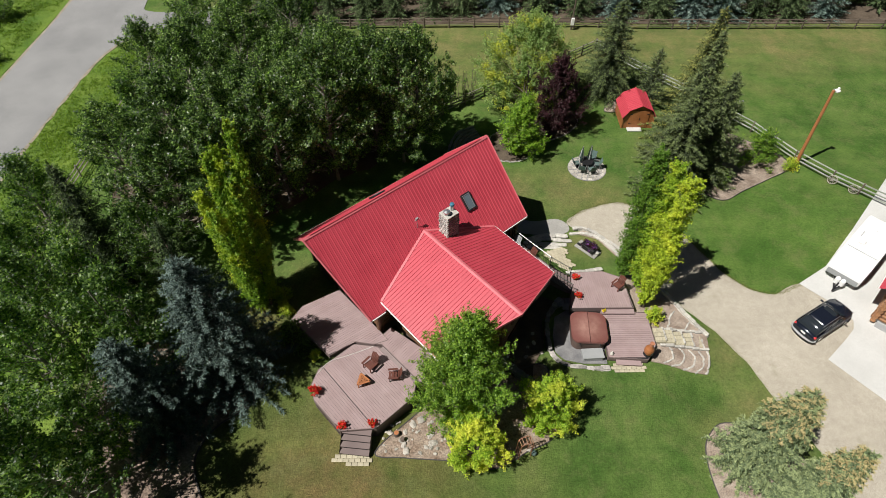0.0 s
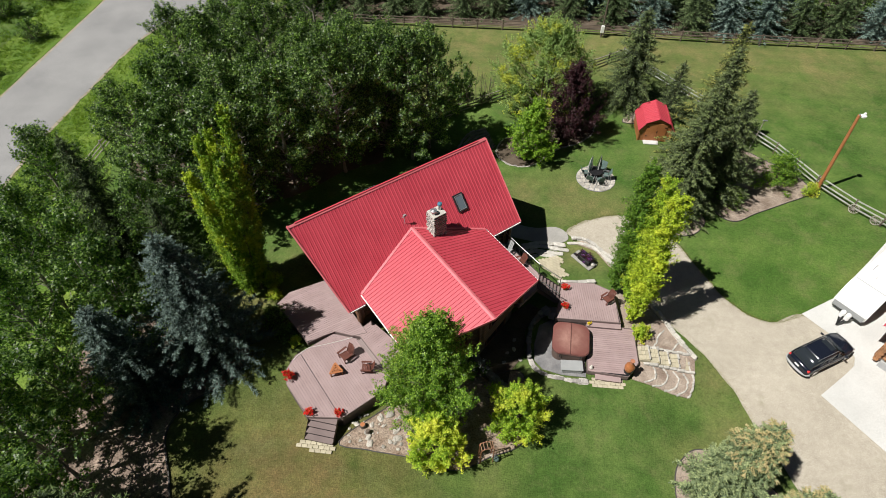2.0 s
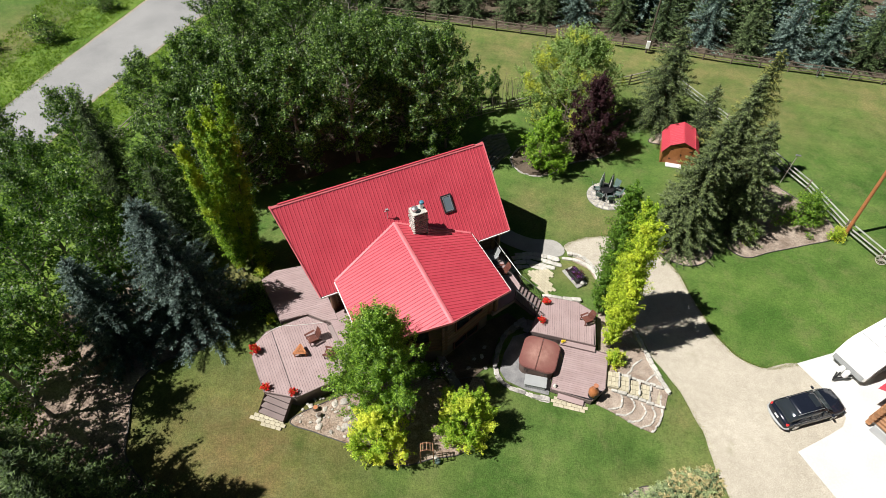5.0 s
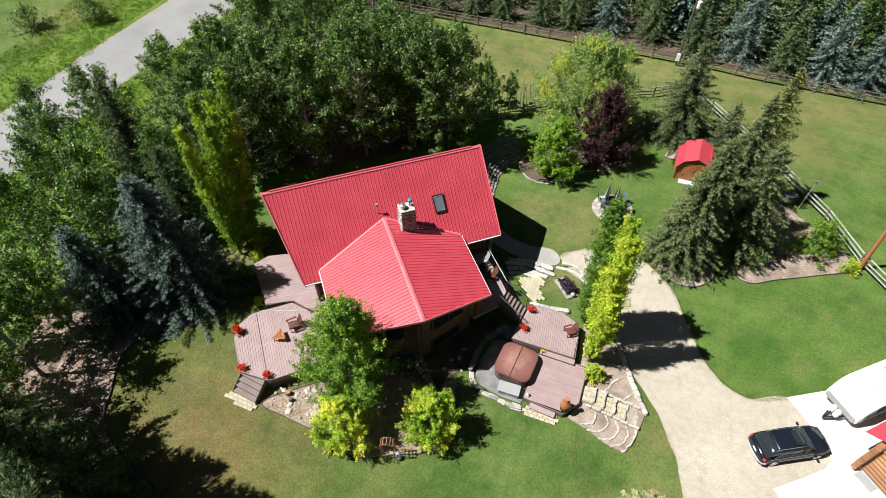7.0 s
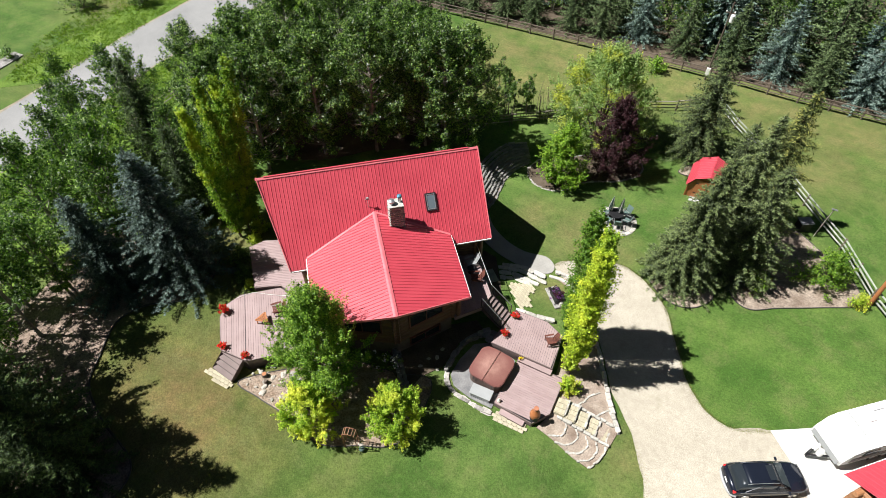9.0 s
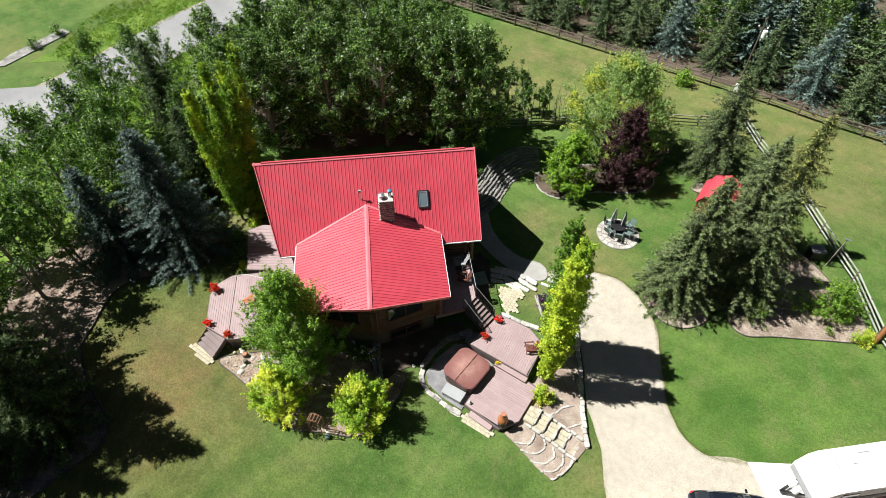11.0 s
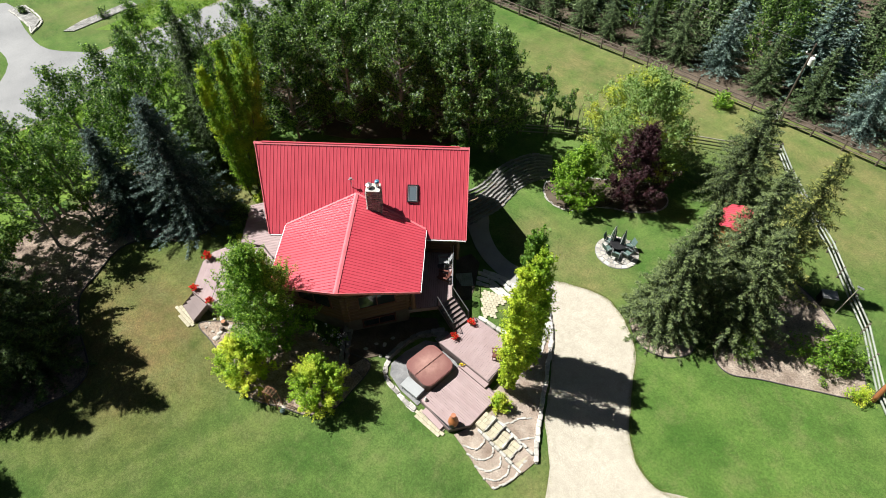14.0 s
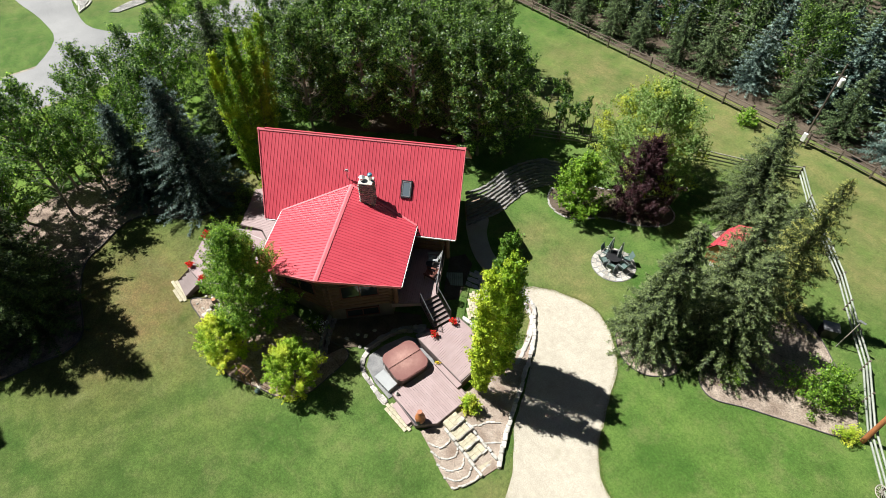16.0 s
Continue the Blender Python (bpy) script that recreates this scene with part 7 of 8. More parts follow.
# fences
def rail_fence(name, pts, label, spacing=2.6, rails=(0.35, 0.7, 1.05), r=0.055, post_r=0.075, mat_key="darkwood", height=1.2, post_mat=None):
    o = Vector((*pts[0], level(*pts[0])))
    f = base(name, Matrix.Translation(o), label, "fence")
    ps_ = []
    for a, b_ in zip(pts, pts[1:]):
        a, b_ = Vector(a), Vector(b_)
        n = max(1, round((b_ - a).length / spacing))
        ps_ += [a + (b_ - a) * k / n for k in range(n)]
    ps_.append(Vector(pts[-1]))
    w = [Vector((p.x, p.y, level(p.x, p.y))) - o for p in ps_]
    for p in w:
        part("post", rod(p + Vector((0, 0, -0.3)), p + Vector((frng.uniform(-0.04, 0.04), frng.uniform(-0.04, 0.04), height)), post_r, post_r * 0.9, 7), M[post_mat or mat_key], f)
    for p, q in zip(w, w[1:]):
        d = (q - p).normalized() * 0.12
        for z in rails:
            part("rail", rod(p - d + Vector((0, 0, z + frng.uniform(-0.03, 0.03))), q + d + Vector((0, 0, z + frng.uniform(-0.03, 0.03))), r, r * 0.85, 6), M[mat_key], f)
    return f


frng = random.Random(5)
rail_fence("far_fence", [(-24, 59.0), (-10, 58.6), (14, 58.4), (30, 58.4), (50, 58.4), (62, 58.4)], "dark weathered three-rail fence before the plantation", 2.7)
rail_fence("green_fence", [(15.6, 54.0), (17.6, 51.4), (22.6, 46.0), (26.7, 40.4), (28.7, 36.4), (30.55, 33.8), (33.6, 30.9), (37.5, 27.4), (42, 23.5)], "grey-green round-rail fence with dark posts", 2.35, (0.32, 0.66, 1.0), 0.065, 0.07, "greenwood", 1.15, "darkwood")
rail_fence("back_fence", [(-2.0, 41.5), (2.0, 44.6), (9.4, 50.1), (12.4, 51.6), (15.6, 54.0)], "weathered grey-green rail fence behind the willow", 2.4, (0.32, 0.66, 1.0), 0.06, 0.07, "greywood", 1.15, "darkwood")
rail_fence("road_fence", [(-28.3, 26), (-28.5, 34), (-28.8, 44), (-29.2, 54), (-29, 58.6), (-24, 59.0)], "grey rail fence beside the road", 2.6, (0.35, 0.7, 1.05), 0.055, 0.07, "greywood", 1.2)


def wagon_wheel(r=0.34):
    w = base("wagon_wheel", Matrix.Identity(4), "weathered grey wooden wagon wheel leaning on the fence", "wagon wheel", "wheels on the fence")
    n = 24
    pts_ = [(r * math.cos(2 * math.pi * k / n), 0, r * math.sin(2 * math.pi * k / n)) for k in range(n + 1)]
    part("rim", tube(pts_, 0.028, 6), M["greywood"], w)
    part("hub", rod((0, -0.08, 0), (0, 0.08, 0), 0.06, sides=12), M["greywood"], w)
    for k in range(12):
        a = 2 * math.pi * k / 12
        part("spoke", rod((0.06 * math.cos(a), 0, 0.06 * math.sin(a)), (r * math.cos(a), 0, r * math.sin(a)), 0.014, sides=5), M["greywood"], w)
    return w


ww = wagon_wheel()
ww.matrix_basis = pose(30.5, 33.6, level(30.4, 33.7) + 0.38, -14, 0, -43)
copy_thing(ww, pose(31.65, 32.5, level(31.65, 32.5) + 0.38, -14, 0, -43))
# yard light on an orange pole
lp = base("light_pole", pose(28.75, 35.95, level(28.8, 35.9)), "orange-brown wooden pole with a yard light", "light pole")
part("pole", rod((0.03, 0, -0.5), (-0.42, 0, 7.0), 0.14, 0.10, 12), M["polewood"], lp)
part("bracket", rod((-0.42, 0, 6.8), (-0.07, 0.1, 6.95), 0.03, sides=6), M["steel"], lp)
part("lamp_head", lathe([(0.08, 0.22), (0.1, 0.1), (0.2, 0.02), (0.18, -0.1), (0.06, -0.14)][::-1], 14, (-0.02, 0.12, 6.9)), M["white"], lp, "white lamp head with a dome")
part("sensor", lathe([(0.05, 0), (0.05, 0.1), (0.02, 0.12)], 8, (-0.42, 0, 7.0)), M["steel"], lp)
# power pole with transformer and wires
pp = base("power_pole", pose(13.7, 58.0, level(13.7, 58)), "grey wooden power pole with transformer and wires", "power pole")
part("pole", rod((0, 0, -0.5), (0, 0, 7.6), 0.09, 0.065, 12), M["darkwood"], pp)
part("transformer", lathe([(0.17, 0), (0.2, 0.05), (0.2, 0.6), (0.14, 0.68)], 14, (0.3, -0.1, 5.9)), M["white"], pp)
part("cross_arm", box(0.8, 0.09, 0.1, (0, 0, 6.6), 0.01), M["darkwood"], pp)
for x in (-0.35, 0.35):
    part("insulator", lathe([(0.05, 0), (0.07, 0.06), (0.03, 0.14)], 8, (x, 0, 6.7)), M["white"], pp)
part("meter_box", box(0.34, 0.2, 0.75, (0, -0.2, 0.6), 0.02), M["white"], pp)
for z, x in ((7.5, 0.0), (6.75, 0.45), (6.3, 0.2)):
    pts_ = [(x + 45 * t, 6 * t, z + 0.6 * t - 3.2 * t * (1 - t)) for t in [k / 12 for k in range(13)]]
    part("wire", tube(pts_, 0.008, 4), M["black"], pp)
pts_ = [(-50 * t, 5 * t, 7.4 - 3.2 * t * (1 - t)) for t in [k / 12 for k in range(13)]]
part("wire", tube(pts_, 0.008, 4), M["black"], pp)
# little solar lamp on a post beside the spruces and a dark utility cabinet
sl_ = base("post_lamp", pose(24.95, 41.0, level(24.95, 41.0)), "thin grey lamp post beside the fence", "lamp")
part("post", rod((0, 0, -0.2), (0.1, 0, 2.75), 0.035, sides=8), M["greywood"], sl_)
part("head", box(0.4, 0.14, 0.08, (0.15, 0, 2.75), 0.02), M["steel"], sl_)
cb = base("utility_cabinet", pose(24.1, 41.4, level(24.1, 41.4), 0, 0, 30), "dark blue-grey utility box among spruces", "cabinet")
part("body", box(0.9, 0.7, 0.8, (0, 0, 0), 0.04), M["black"], cb)
part("lid", box(0.98, 0.78, 0.07, (0, 0, 0.8), 0.03), M["greystone"], cb)


# ---- vehicles ----
def loft(sections, bm=None):
    """A skin through cross sections, each a list of points of equal count."""
    b = bmesh.new()
    rings = [[b.verts.new(p) for p in s] for s in sections]
    for p, q in zip(rings, rings[1:]):
        for k in range(len(p)):
            j = (k + 1) % len(p)
            b.faces.new((p[k], p[j], q[j], q[k]))
    b.faces.new(rings[0][::-1])
    b.faces.new(rings[-1])
    bmesh.ops.recalc_face_normals(b, faces=b.faces)
    for f in b.faces:
        f.smooth = True
    return join(bm, b)


def suv():
    c = base("car", Matrix.Identity(4), "black compact sport utility car with a sunroof", "car")

    def low(x, w, z0, z1, tuck=0.9):
        return [(x, -w * tuck, z0), (x, -w, z0 + 0.25), (x, -w, z1 - 0.12), (x, -w * 0.84, z1), (x, 0, z1 + 0.05), (x, w * 0.84, z1), (x, w, z1 - 0.12), (x, w, z0 + 0.25), (x, w * tuck, z0)]
    secs = [low(-2.35, 0.60, 0.44, 0.88), low(-2.30, 0.76, 0.34, 0.98), low(-2.18, 0.86, 0.28, 1.04), low(-1.8, 0.91, 0.26, 1.07), low(-1.2, 0.92, 0.24, 1.06), low(0.0, 0.92, 0.24, 1.04), low(0.8, 0.92, 0.24, 1.04),
            low(1.3, 0.915, 0.26, 1.03), low(1.7, 0.89, 0.27, 1.0), low(2.0, 0.83, 0.29, 0.94), low(2.2, 0.72, 0.33, 0.86), low(2.32, 0.56, 0.40, 0.76)]
    part("body", loft(secs), M["carpaint"], c)

    def cab_(x, w0, w1, z0, z1):
        return [(x, -w0, z0), (x, -w1, z1 - 0.03), (x, -w1 * 0.8, z1), (x, 0, z1 + 0.03), (x, w1 * 0.8, z1), (x, w1, z1 - 0.03), (x, w0, z0)]
    part("glasshouse", loft([cab_(-2.12, 0.80, 0.74, 0.98, 1.05), cab_(-1.72, 0.84, 0.66, 0.98, 1.56), cab_(-1.2, 0.86, 0.68, 0.98, 1.63), cab_(-0.2, 0.87, 0.69, 0.98, 1.66), cab_(0.35, 0.87, 0.66, 0.98, 1.60), cab_(1.12, 0.86, 0.80, 0.98, 1.04)]), M["glass"], c, "dark tinted windows")
    part("roof", loft([[(x, -w, z), (x, -w * 0.7, z + 0.035), (x, w * 0.7, z + 0.035), (x, w, z), (x, w, z - 0.05), (x, -w, z - 0.05)] for x, w, z in ((-1.5, 0.66, 1.60), (-1.2, 0.695, 1.632), (-0.2, 0.70, 1.66), (0.3, 0.68, 1.615))]), M["carpaint"], c)
    # windscreen panel: the reflected sky is a pale blue-grey base colour
    ws = bmesh.new()
    ws.faces.new([ws.verts.new(p) for p in ((0.40, -0.60, 1.615), (1.10, -0.72, 1.115), (1.10, 0.72, 1.115), (0.40, 0.60, 1.615))])
    bmesh.ops.solidify(ws, geom=ws.faces[:], thickness=-0.012)
    part("windscreen", ws, M["windscreen"], c, "sloping windscreen with sky reflection in its colour")
    part("sunroof", box(0.40, 0.86, 0.012, (-0.02, 0, 1.698), 0.004), M["glass"], c)
    for s in (-1, 1):
        part("roof_rail", tube([(-1.6, s * 0.62, 1.62), (-1.3, s * 0.62, 1.70), (0.0, s * 0.62, 1.72), (0.25, s * 0.61, 1.66)], 0.018, 6), M["alloy"], c, "silver roof rail")
        part("tail_light", box(0.2, 0.2, 0.2, (-2.17, s * 0.76, 0.80), 0.05), M["redlens"], c)
        part("headlight", box(0.22, 0.3, 0.12, (2.14, s * 0.62, 0.72), 0.04), M["alloy"], c)
        part("mirror", box(0.12, 0.22, 0.14, (0.92, s * 1.02, 1.0), 0.03), M["carpaint"], c)
        for a, b_ in (((-1.6, 1.03), (-0.75, 1.5)), ((-0.62, 1.5), (-0.62, 1.03)), ((0.28, 1.5), (0.28, 1.03))):
            bar((a[0], s * (0.865 - 0.32 * (a[1] - 1.0)), a[1]), (b_[0], s * (0.865 - 0.32 * (b_[1] - 1.0)), b_[1]), 0.03, 0.05, M["carpaint"], "pillar", c)
        bar((-1.9, s * 0.90, 1.0), (0.95, s * 0.90, 1.0), 0.012, 0.03, M["alloy"], "chrome_strip", c)
        for x in (-1.4, 1.42):
            w = part("wheel", rod((x, s * 0.70, 0.35), (x, s * 0.925, 0.35), 0.35, sides=24), M["tyre"], c)
            part("rim", rod((x, s * 0.90, 0.35), (x, s * 0.94, 0.35), 0.23, sides=20), M["alloy"], w)
    part("rear_window", box(0.02, 1.24, 0.5, (-1.99, 0, 1.12), 0.005, pose(0, 0, 0, 0, 36, 0)), M["glass"], c)
    part("plate", box(0.02, 0.34, 0.13, (-2.36, 0, 0.74)), M["white"], c, "plain pale licence plate")
    part("bumper", tube([(-2.0, -0.9, 0.5), (-2.2, -0.82, 0.5), (-2.34, -0.6, 0.5), (-2.40, -0.3, 0.5), (-2.42, 0, 0.5), (-2.40, 0.3, 0.5), (-2.34, 0.6, 0.5), (-2.2, 0.82, 0.5), (-2.0, 0.9, 0.5)], 0.085, 8), M["plastic"], c, "grey wraparound rear bumper")
    part("grille", box(0.04, 0.8, 0.16, (2.37, 0, 0.5), 0.01), M["tyre"], c)
    return c


suv().matrix_basis = Matrix.LocRotScale((24.2, 20.62, level(24.1, 20.5) + 0.035), Euler((0, 0, radians(30))), (0.88, 0.88, 0.88))

TRM = pose(26.05, 24.7, level(26.5, 24.5) + 0.06, 0, 0, 42)
tr = base("travel_trailer", TRM, "white travel trailer parked on the concrete pad", "trailer")
prof = [(0.05, 0.55), (0.0, 1.05), (0.3, 1.95), (0.8, 2.25), (5.25, 2.32), (5.4, 2.15), (5.4, 0.45), (0.5, 0.45)]
b = bmesh.new()
lf = [b.verts.new((x, 0.0, z)) for x, z in prof]
rt = [b.verts.new((x, -2.15, z)) for x, z in prof]
b.faces.new(lf)
b.faces.new(rt[::-1])
for k in range(len(prof)):
    j = (k + 1) % len(prof)
    b.faces.new((lf[k], rt[k], rt[j], lf[j]))
bmesh.ops.recalc_face_normals(b, faces=b.faces)
bmesh.ops.bevel(b, geom=b.edges[:], offset=0.06, segments=2, affect="EDGES")
part("body", b, M["white"], tr)
part("front_panel", box(0.03, 1.95, 0.42, (-0.03, -1.075, 0.58), 0.01), M["plastic"], tr, "grey stone guard across the nose")
part("stripe", box(4.6, 0.02, 0.5, (2.9, -2.165, 0.7)), M["decktrim"], tr, "grey-brown side stripe")
for x, l in ((1.5, 0.9), (4.0, 0.7)):
    part("side_window", box(l, 0.03, 0.45, (x, -2.17, 1.35), 0.01), M["glass"], tr)
for x, y in ((2.2, -0.7), (3.9, -0.8)):
    part("roof_vent", box(0.4, 0.4, 0.1, (x, y, 2.28), 0.03), M["white"], tr)
part("roof_seam", box(0.05, 1.9, 0.012, (1.3, -1.07, 2.26)), M["plastic"], tr)
part("roof_rack", box(0.7, 0.04, 0.03, (3.0, -0.4, 2.3)), M["plastic"], tr)
for s in (-0.75, -1.55):
    part("tongue", rod((0.1, s, 0.42), (-1.1, -1.15, 0.42), 0.05, sides=6), M["black"], tr)
part("jack", rod((-0.9, -1.15, 0.1), (-0.9, -1.15, 0.95), 0.05, sides=8), M["black"], tr)
for y in (-0.98, -1.32):
    part("gas_bottle", lathe([(0.15, 0), (0.16, 0.05), (0.16, 0.42), (0.1, 0.52), (0.05, 0.56)], 14, (-0.42, y, 0.45)), M["white"], tr)
for y in (-0.12, -2.03):
    for x in (2.4, 3.15):
        w = part("wheel", rod((x, y - 0.1, 0.34), (x, y + 0.1, 0.34), 0.34, sides=20), M["tyre"], tr)
        part("rim", rod((x, y - 0.11, 0.34), (x, y + 0.11, 0.34), 0.19, sides=16), M["alloy"], w)

# log garage, its corner beside the pad
GMX = pose(26.95, 21.45, level(27, 21.5), 0, 0, 45)
ga = base("garage", GMX, "log garage with a red ribbed metal roof", "garage")
part("foundation", box(7.5, 6.0, 0.3, (4.05, -3.9, 0)), M["concrete"], ga)
garage_log = log_me.copy()
garage_log.materials[0] = M["orangelog"]
for side_y in (-0.9, -6.9):
    for k in range(9):
        shared("log", garage_log, ga, Matrix.LocRotScale((3.9, side_y, 0.45 + 0.29 * k), None, (8.2, 0.15, 0.155)))
for side_x in (0.3, 7.8):
    for k in range(9):
        shared("log", garage_log, ga, Matrix.LocRotScale((side_x, -3.9, 0.45 + 0.29 * k), Euler((0, 0, math.pi / 2)), (6.4, 0.15, 0.155)))
gr = part("roof", box(8.6, 0.1, 0.05, (4.3, -3.9, 5.2)), M["roof"], ga)
for s in (-1, 1):
    pn = roof_panel(rib_profile(0.0, 8.6, 0.3), lambda q: (0.0, 3.95), lambda q, e, l, s=s: (q, -3.9 + s * e, 5.22 - 0.62 * e + l))
    part("roof_panel", pn, M["roof"], gr)
    bar((0.0, -3.9 + s * 3.95, 2.72), (8.6, -3.9 + s * 3.95, 2.72), 0.05, 0.14, M["white"], "gutter", gr)
for k in range(2):
    b = bmesh.new()
    x = 0.35 + 7.4 * k
    v = [b.verts.new(p) for p in ((x, -0.9, 3.0), (x, -6.9, 3.0), (x, -3.9, 4.95))]
    b.faces.new(v)
    bmesh.ops.solidify(b, geom=b.faces[:], thickness=0.12)
    part("gable", b, M["orangelog"], ga)
# grey mat before the garage's log wall
solid("door_mat", box(1.05, 0.6, 0.03, (0, 0, 0), 0.008), M["plastic"], "grey rubber mat lying by the garage wall", "mat", m=pose(28.2, 20.3, level(28.2, 20.3) + 0.06, 0, 0, -45))


# ---- loose and wild growth ----
def tufts(name, poly, n, size, mat_key, label, seed, zlift=0.0, tall=1.0):
    """Uncountable rough grass: upright blades in tussocks over a plan polygon."""
    rs = np.random.RandomState(seed)
    xs, ys = [p[0] for p in poly], [p[1] for p in poly]
    C, A, B = [], [], []
    while len(C) < n:
        x, y = rs.uniform(min(xs), max(xs)), rs.uniform(min(ys), max(ys))
        if not inside((x, y), poly) or noise.noise((x * 0.35, y * 0.35, seed)) + rs.uniform(-0.5, 0.5) < -0.25:
            continue
        z = level(x, y)
        for k in range(5):
            h = size * rs.uniform(0.5, 1.3) * tall
            d = unit(np.array([rs.normal() * 0.9, rs.normal() * 0.9, 0.8]))
            C.append(np.array([x + rs.normal() * size * 0.5, y + rs.normal() * size * 0.5, z + h * 0.42 + zlift]))
            A.append(d * h * 0.5)
            B.append(unit(np.cross(d, rs.normal(size=3))) * size * 0.14)
    ob = new(name, leaf_sheet(name, np.array(C), np.array(A), np.array(B), M[mat_key]))
    return tagged(ob, label, "grass", kind="stuff")


tufts("roadside_grass", [(-33.0, 10), (-33.4, 22), (-34.3, 30), (-34.8, 36), (-35.0, 43), (-35.0, 49.3), (-34.2, 54.0), (-31, 57.6), (-29, 50), (-28.5, 34), (-27, 10)], 30000, 0.24, "grassleaf", "tall rough grass on the road verge", 3)
tufts("roadside_grass", [(-41.8, 28), (-42.3, 38), (-43.8, 46), (-44.2, 57), (-44.2, 72), (-56, 72), (-54, 50), (-50, 33), (-46, 26)], 30000, 0.26, "grassleaf", "tall rough grass across the road", 4)


def edge_tufts(name, line, n, reach, size, mat_key, label, seed):
    """Grass creeping over the edge of gravel and beds."""
    rs = np.random.RandomState(seed)
    C, A, B = [], [], []
    segs = [(np.array(a), np.array(b_)) for a, b_ in zip(line, line[1:])]
    lens = np.array([np.linalg.norm(b_ - a) for a, b_ in segs])
    pick = rs.choice(len(segs), n, p=lens / lens.sum())
    for i in pick:
        a, b_ = segs[i]
        q = a + (b_ - a) * rs.uniform() + rs.normal(size=2) * reach
        d = unit(np.array([rs.normal() * 0.8, rs.normal() * 0.8, 0.7]))
        h = size * rs.uniform(0.5, 1.4)
        C.append(np.array([q[0], q[1], level(q[0], q[1]) + 0.03 + h * 0.3]))
        A.append(d * h * 0.5)
        B.append(unit(np.cross(d, rs.normal(size=3))) * size * 0.25)
    ob = new(name, leaf_sheet(name, np.array(C), np.array(A), np.array(B), M[mat_key]))
    return tagged(ob, label, "grass", kind="stuff")


_dl = wobble(curve_through(drive_poly[:14], 4, False), 0.0)
edge_tufts("edge_grass", _dl, 7000, 0.09, 0.05, "drygrass", "short grass creeping onto the gravel edge", 5)
edge_tufts("edge_grass", curve_through(drive_poly[18:], 4, False), 7000, 0.09, 0.05, "drygrass", "short grass creeping onto the gravel edge", 6)
for x, y, s in ((-47, 44, 1.0), (-46, 52, 0.8), (-52, 40, 0.9), (-49, 61, 1.0), (-52, 56, 1.2), (-32.5, 57.0, 0.6)):
    plant(broadleaf(int(200 + y), 2.6, 2.0, 0.2, "leaf", "dense dark wild bush on the verge", 0.16, 40, 2600, name="bush", twig=0.7), x, y, s=s)
far_bush = broadleaf(210, 1.3, 0.9, 0.1, "maple", "bright green bush beside the far fence", 0.15, 30, 1500, name="bush", twig=0.5)
plant(far_bush, 9.1, 57.2)
# saplings and bare stems by the back fence
def sapling(seed, h, label, leaves):
    rs = np.random.RandomState(seed)
    stems, cs = [], []
    t = base("sapling", Matrix.Identity(4), label, "tree", "saplings by the back fence")
    for k in range(7):
        a = Vector((rs.normal() * 0.5, rs.normal() * 0.4, -0.1))
        tip = a + Vector((rs.normal() * 0.35, rs.normal() * 0.35, h * rs.uniform(0.7, 1.0)))
        part("stem", tube([a, (a + tip) / 2 + Vector((rs.normal() * 0.06, rs.normal() * 0.06, 0)), tip], 0.035, 5, None, 0.008), M["bark"], t)
        for j in range(4):
            cs.append(tuple(a + (tip - a) * rs.uniform(0.35, 1.0)))
    ways = unit(rs.normal(size=(len(cs), 3)) * 0.6 + np.array([0, 0, 0.6]))
    C, A, B = twig_leaves(rs, np.array(cs), ways, np.full(len(cs), 0.5), max(2, leaves // len(cs)), 0.12, 0.16)
    shared("crown", leaf_sheet("crown", C, A, B, M["leaf2"]), t)
    return t
sp1, sp2 = sapling(301, 4.8, "thin leafy sapling clump by the fence", 2400), sapling(302, 4.0, "nearly bare sapling stems by the fence", 110)
plant(sp1, -0.6, 43.4)
plant(sp2, -1.8, 42.2)
again(sp1, 0.6, 44.6, 80, 0.9)
again(sp2, 1.9, 44.9, 120, 1.0)
again(sp2, 2.6, 45.6, 200, 0.85)
again(sp1, -1.4, 44.6, 150, 1.1)
# shrubs at the foot of the west poplars and beside the deck
low = broadleaf(401, 1.1, 0.6, 0.1, "yellowbush", "low yellow-green shrub beside the west deck", 0.09, 40, 1800, name="shrub", twig=0.3, spread=0.1)
plant(low, -10.2, 21.6)
again(low, -9.7, 20.6, 90, 0.8)
again(low, -7.5, 17.5, 200, 0.6)
dark_bush = plant(broadleaf(402, 1.7, 0.85, 0.1, "leaf", "dense dark green shrub against the west deck", 0.085, 55, 4200, name="shrub", twig=0.4, spread=0.11), -9.0, 18.6)
again(dark_bush, -8.1, 17.9, 130, 0.75)
# dead twigs under the spruces
def dead_shrub(seed, h, label):
    rs = np.random.RandomState(seed)
    t = base("dead_shrub", Matrix.Identity(4), label, "shrub")
    for k in range(14):
        a = Vector((rs.normal() * 0.12, rs.normal() * 0.12, -0.1))
        tip = a + Vector((rs.normal() * 0.45, rs.normal() * 0.45, h * rs.uniform(0.5, 1.0)))
        part("twig", tube([a, (a + tip) / 2 + Vector((rs.normal() * 0.08, rs.normal() * 0.08, 0.05)), tip], 0.02, 5, None, 0.006), M["palebark"], t)
    return t
plant(dead_shrub(402, 1.3, "bare grey twigs of a dead shrub"), 22.9, 35.6)
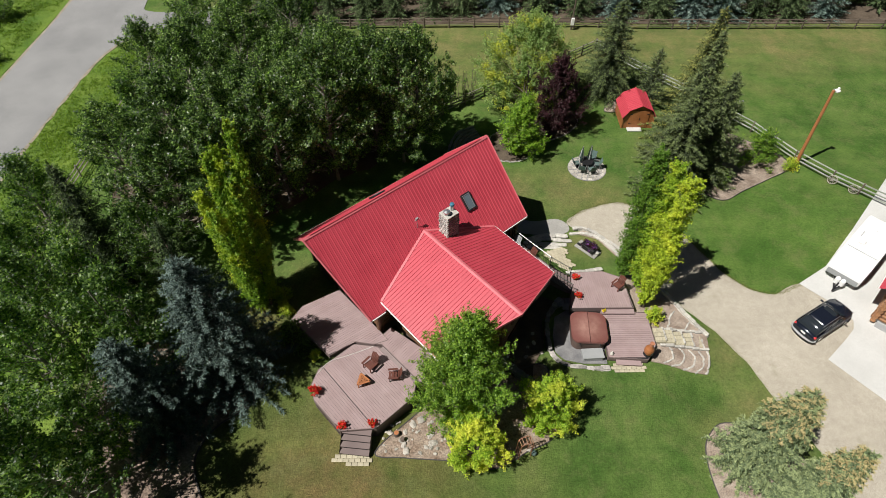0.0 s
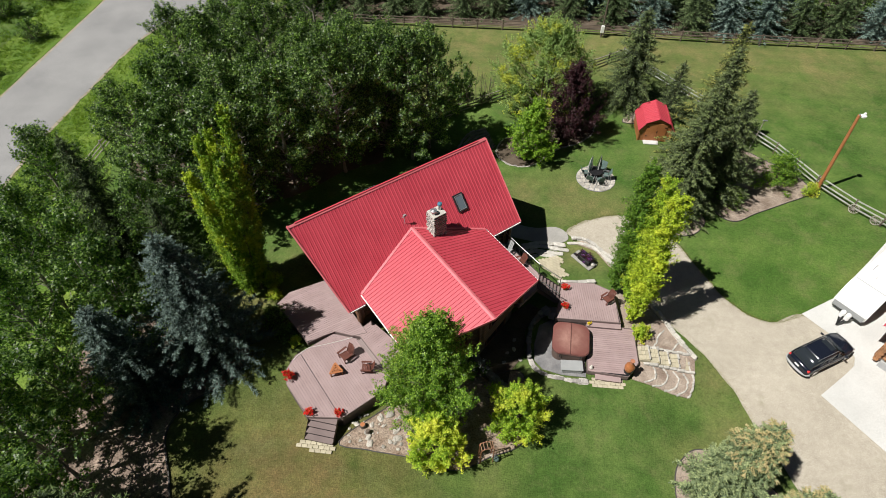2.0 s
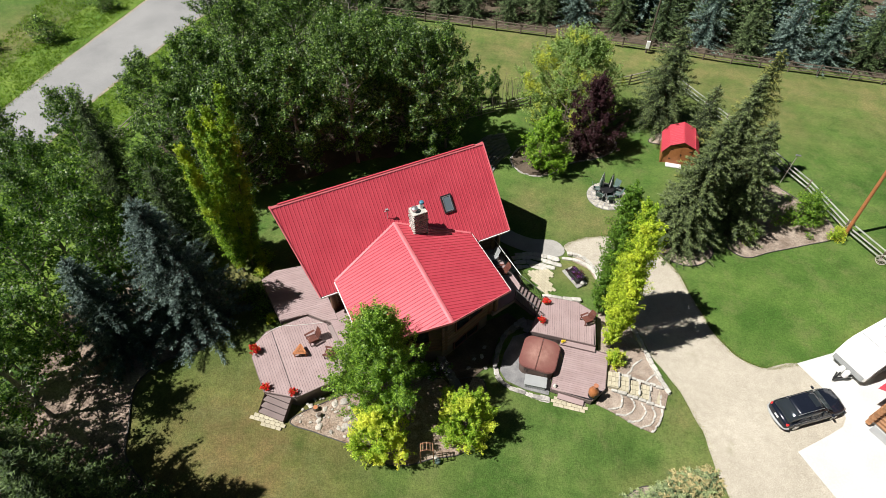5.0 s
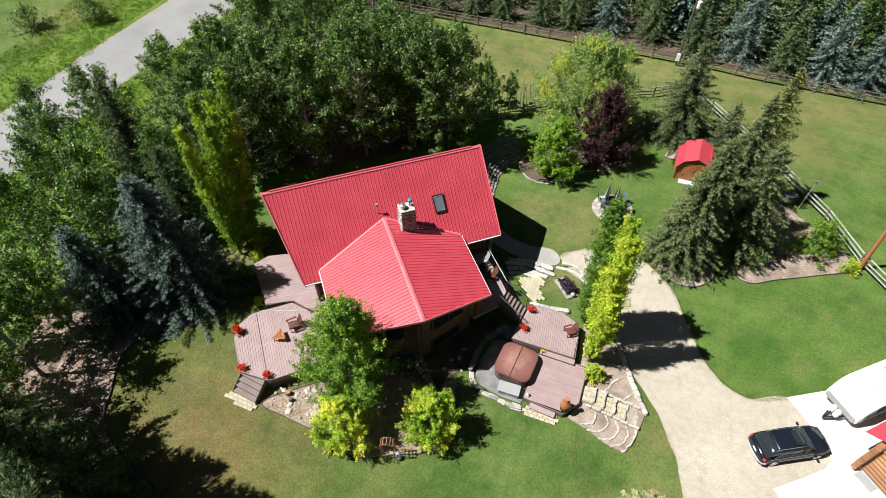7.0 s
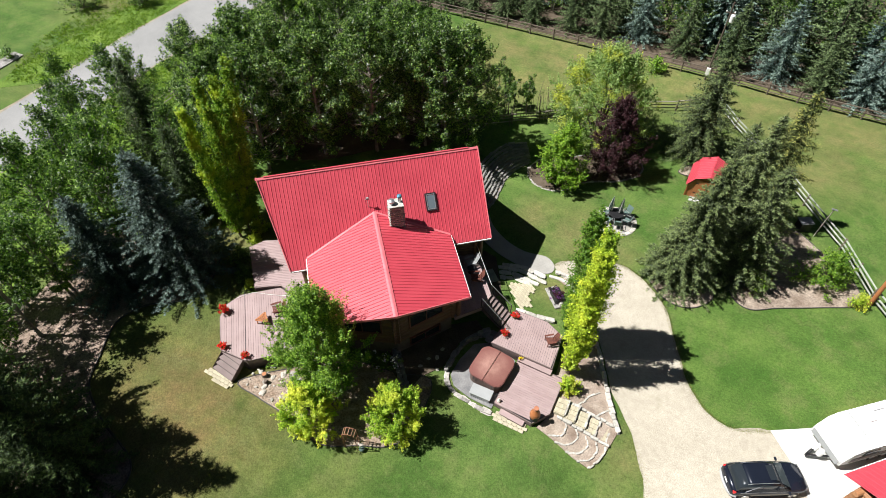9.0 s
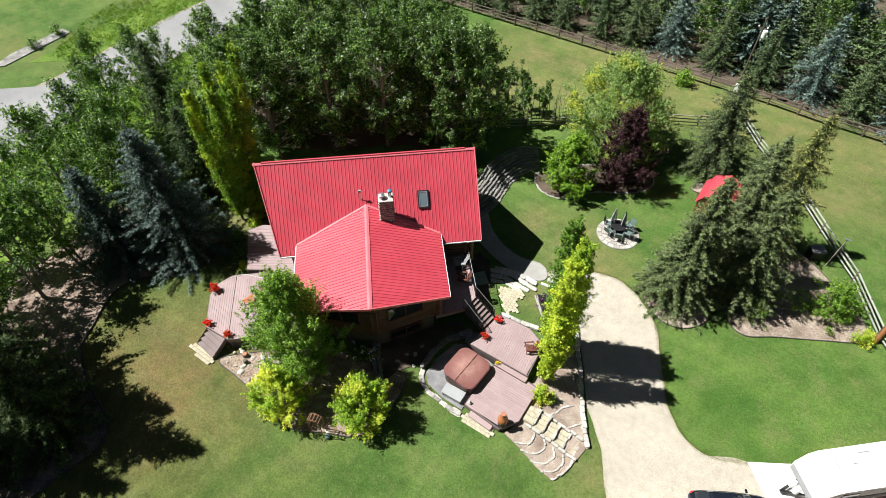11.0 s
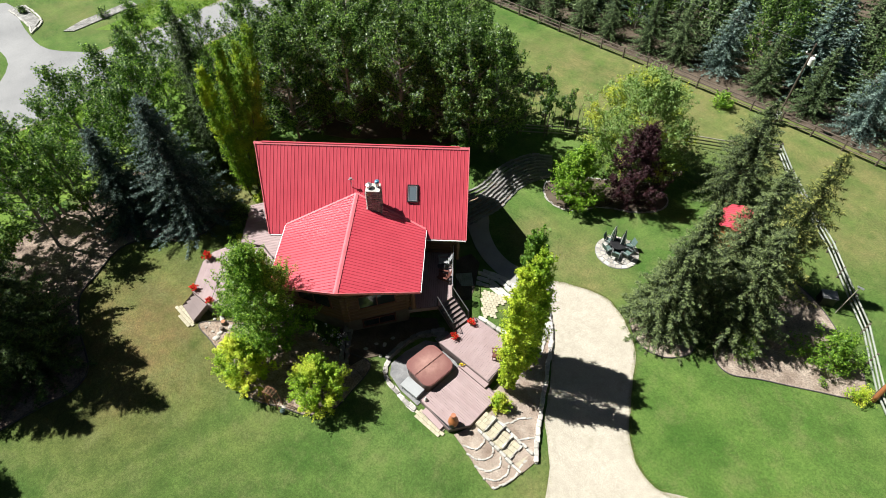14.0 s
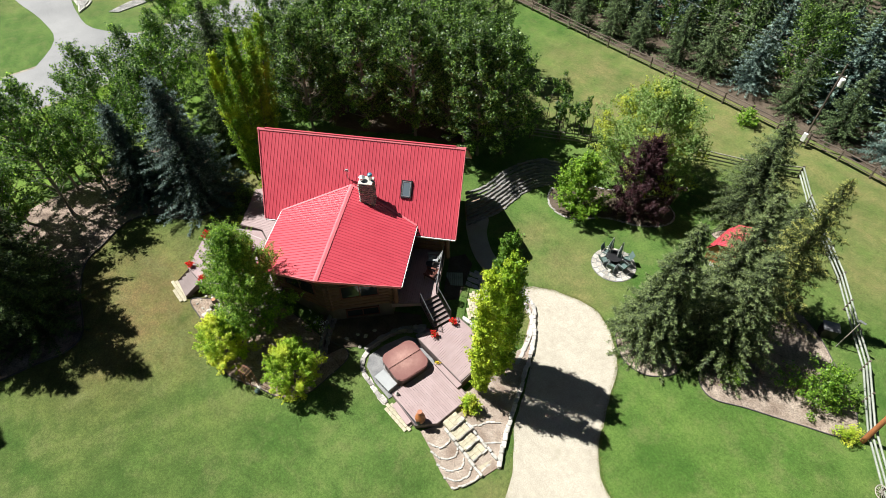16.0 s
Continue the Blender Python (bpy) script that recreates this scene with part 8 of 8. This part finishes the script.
# small stones strewn over the front bed
srng2 = random.Random(9)
for k in range(34):
    x, y = srng2.uniform(-3.4, 0.4), srng2.uniform(11.75, 13.9)
    if y > 12.9 + 0.55 * (x + 2.6) + 1.2 or y < 11.8:
        continue
    q = srng2.uniform(0.09, 0.2)
    ob = new("rock", BOULDER[srng2.randrange(5)])
    ob.matrix_basis = Matrix.LocRotScale((x, y, level(x, y) + 0.05 + q * 0.2), Euler((0, 0, srng2.uniform(0, 6))), (q * 1.2, q, q * 0.6))
    tagged(ob, "small pale stone on bark and chips", "rock", "small stones in the front bed")
# stump and urn in the front bed
stp = base("tree_stump", pose(-2.5, 12.8, level(-2.5, 12.8)), "short dark tree stump in the front bed", "stump")
part("trunk", lathe([(0.19, 0), (0.16, 0.1), (0.15, 0.3), (0.13, 0.31)], 12), M["bark"], stp)
part("cut_face", lathe([(0.13, 0.0), (0.125, 0.012), (0.02, 0.014)], 12, (0, 0, 0.3)), M["cedar"], stp, "pale sawn top")
urn = base("urn", pose(-2.15, 12.5, level(-2.15, 12.5)), "small dark urn standing among the stones", "urn")
part("body", lathe([(0.08, 0), (0.13, 0.1), (0.14, 0.2), (0.08, 0.28)], 12), M["darkwood"], urn)
part("rim", lathe([(0.08, 0.28), (0.11, 0.3), (0.1, 0.33)], 12), M["darkwood"], urn)
# pale garden hose lying across the octagonal deck
hose = [(-7.08, 15.88), (-6.7, 16.45), (-6.36, 16.77), (-5.53, 17.07), (-4.61, 17.45), (-4.04, 17.72)]
solid("garden_hose", tube([(x, y, 1.822) for x, y in curve_through(hose, 6)], 0.016, 6), M["paint"], "pale garden hose lying across the deck", "hose")
# nest box on a post in the west lawn
nb = base("nest_box", pose(-14.4, 21.2, level(-14.4, 21.2)), "green nest box on a short brown post", "nest box")
part("post", rod((0, 0, -0.2), (0, 0, 1.3), 0.055, sides=8), M["bark"], nb)
part("box", box(0.26, 0.24, 0.3, (0, 0, 1.3), 0.01), M["canvas"], nb, "dark green box")
part("lid", box(0.34, 0.32, 0.03, (0, 0, 1.6), 0.008), M["greenwood"], nb)
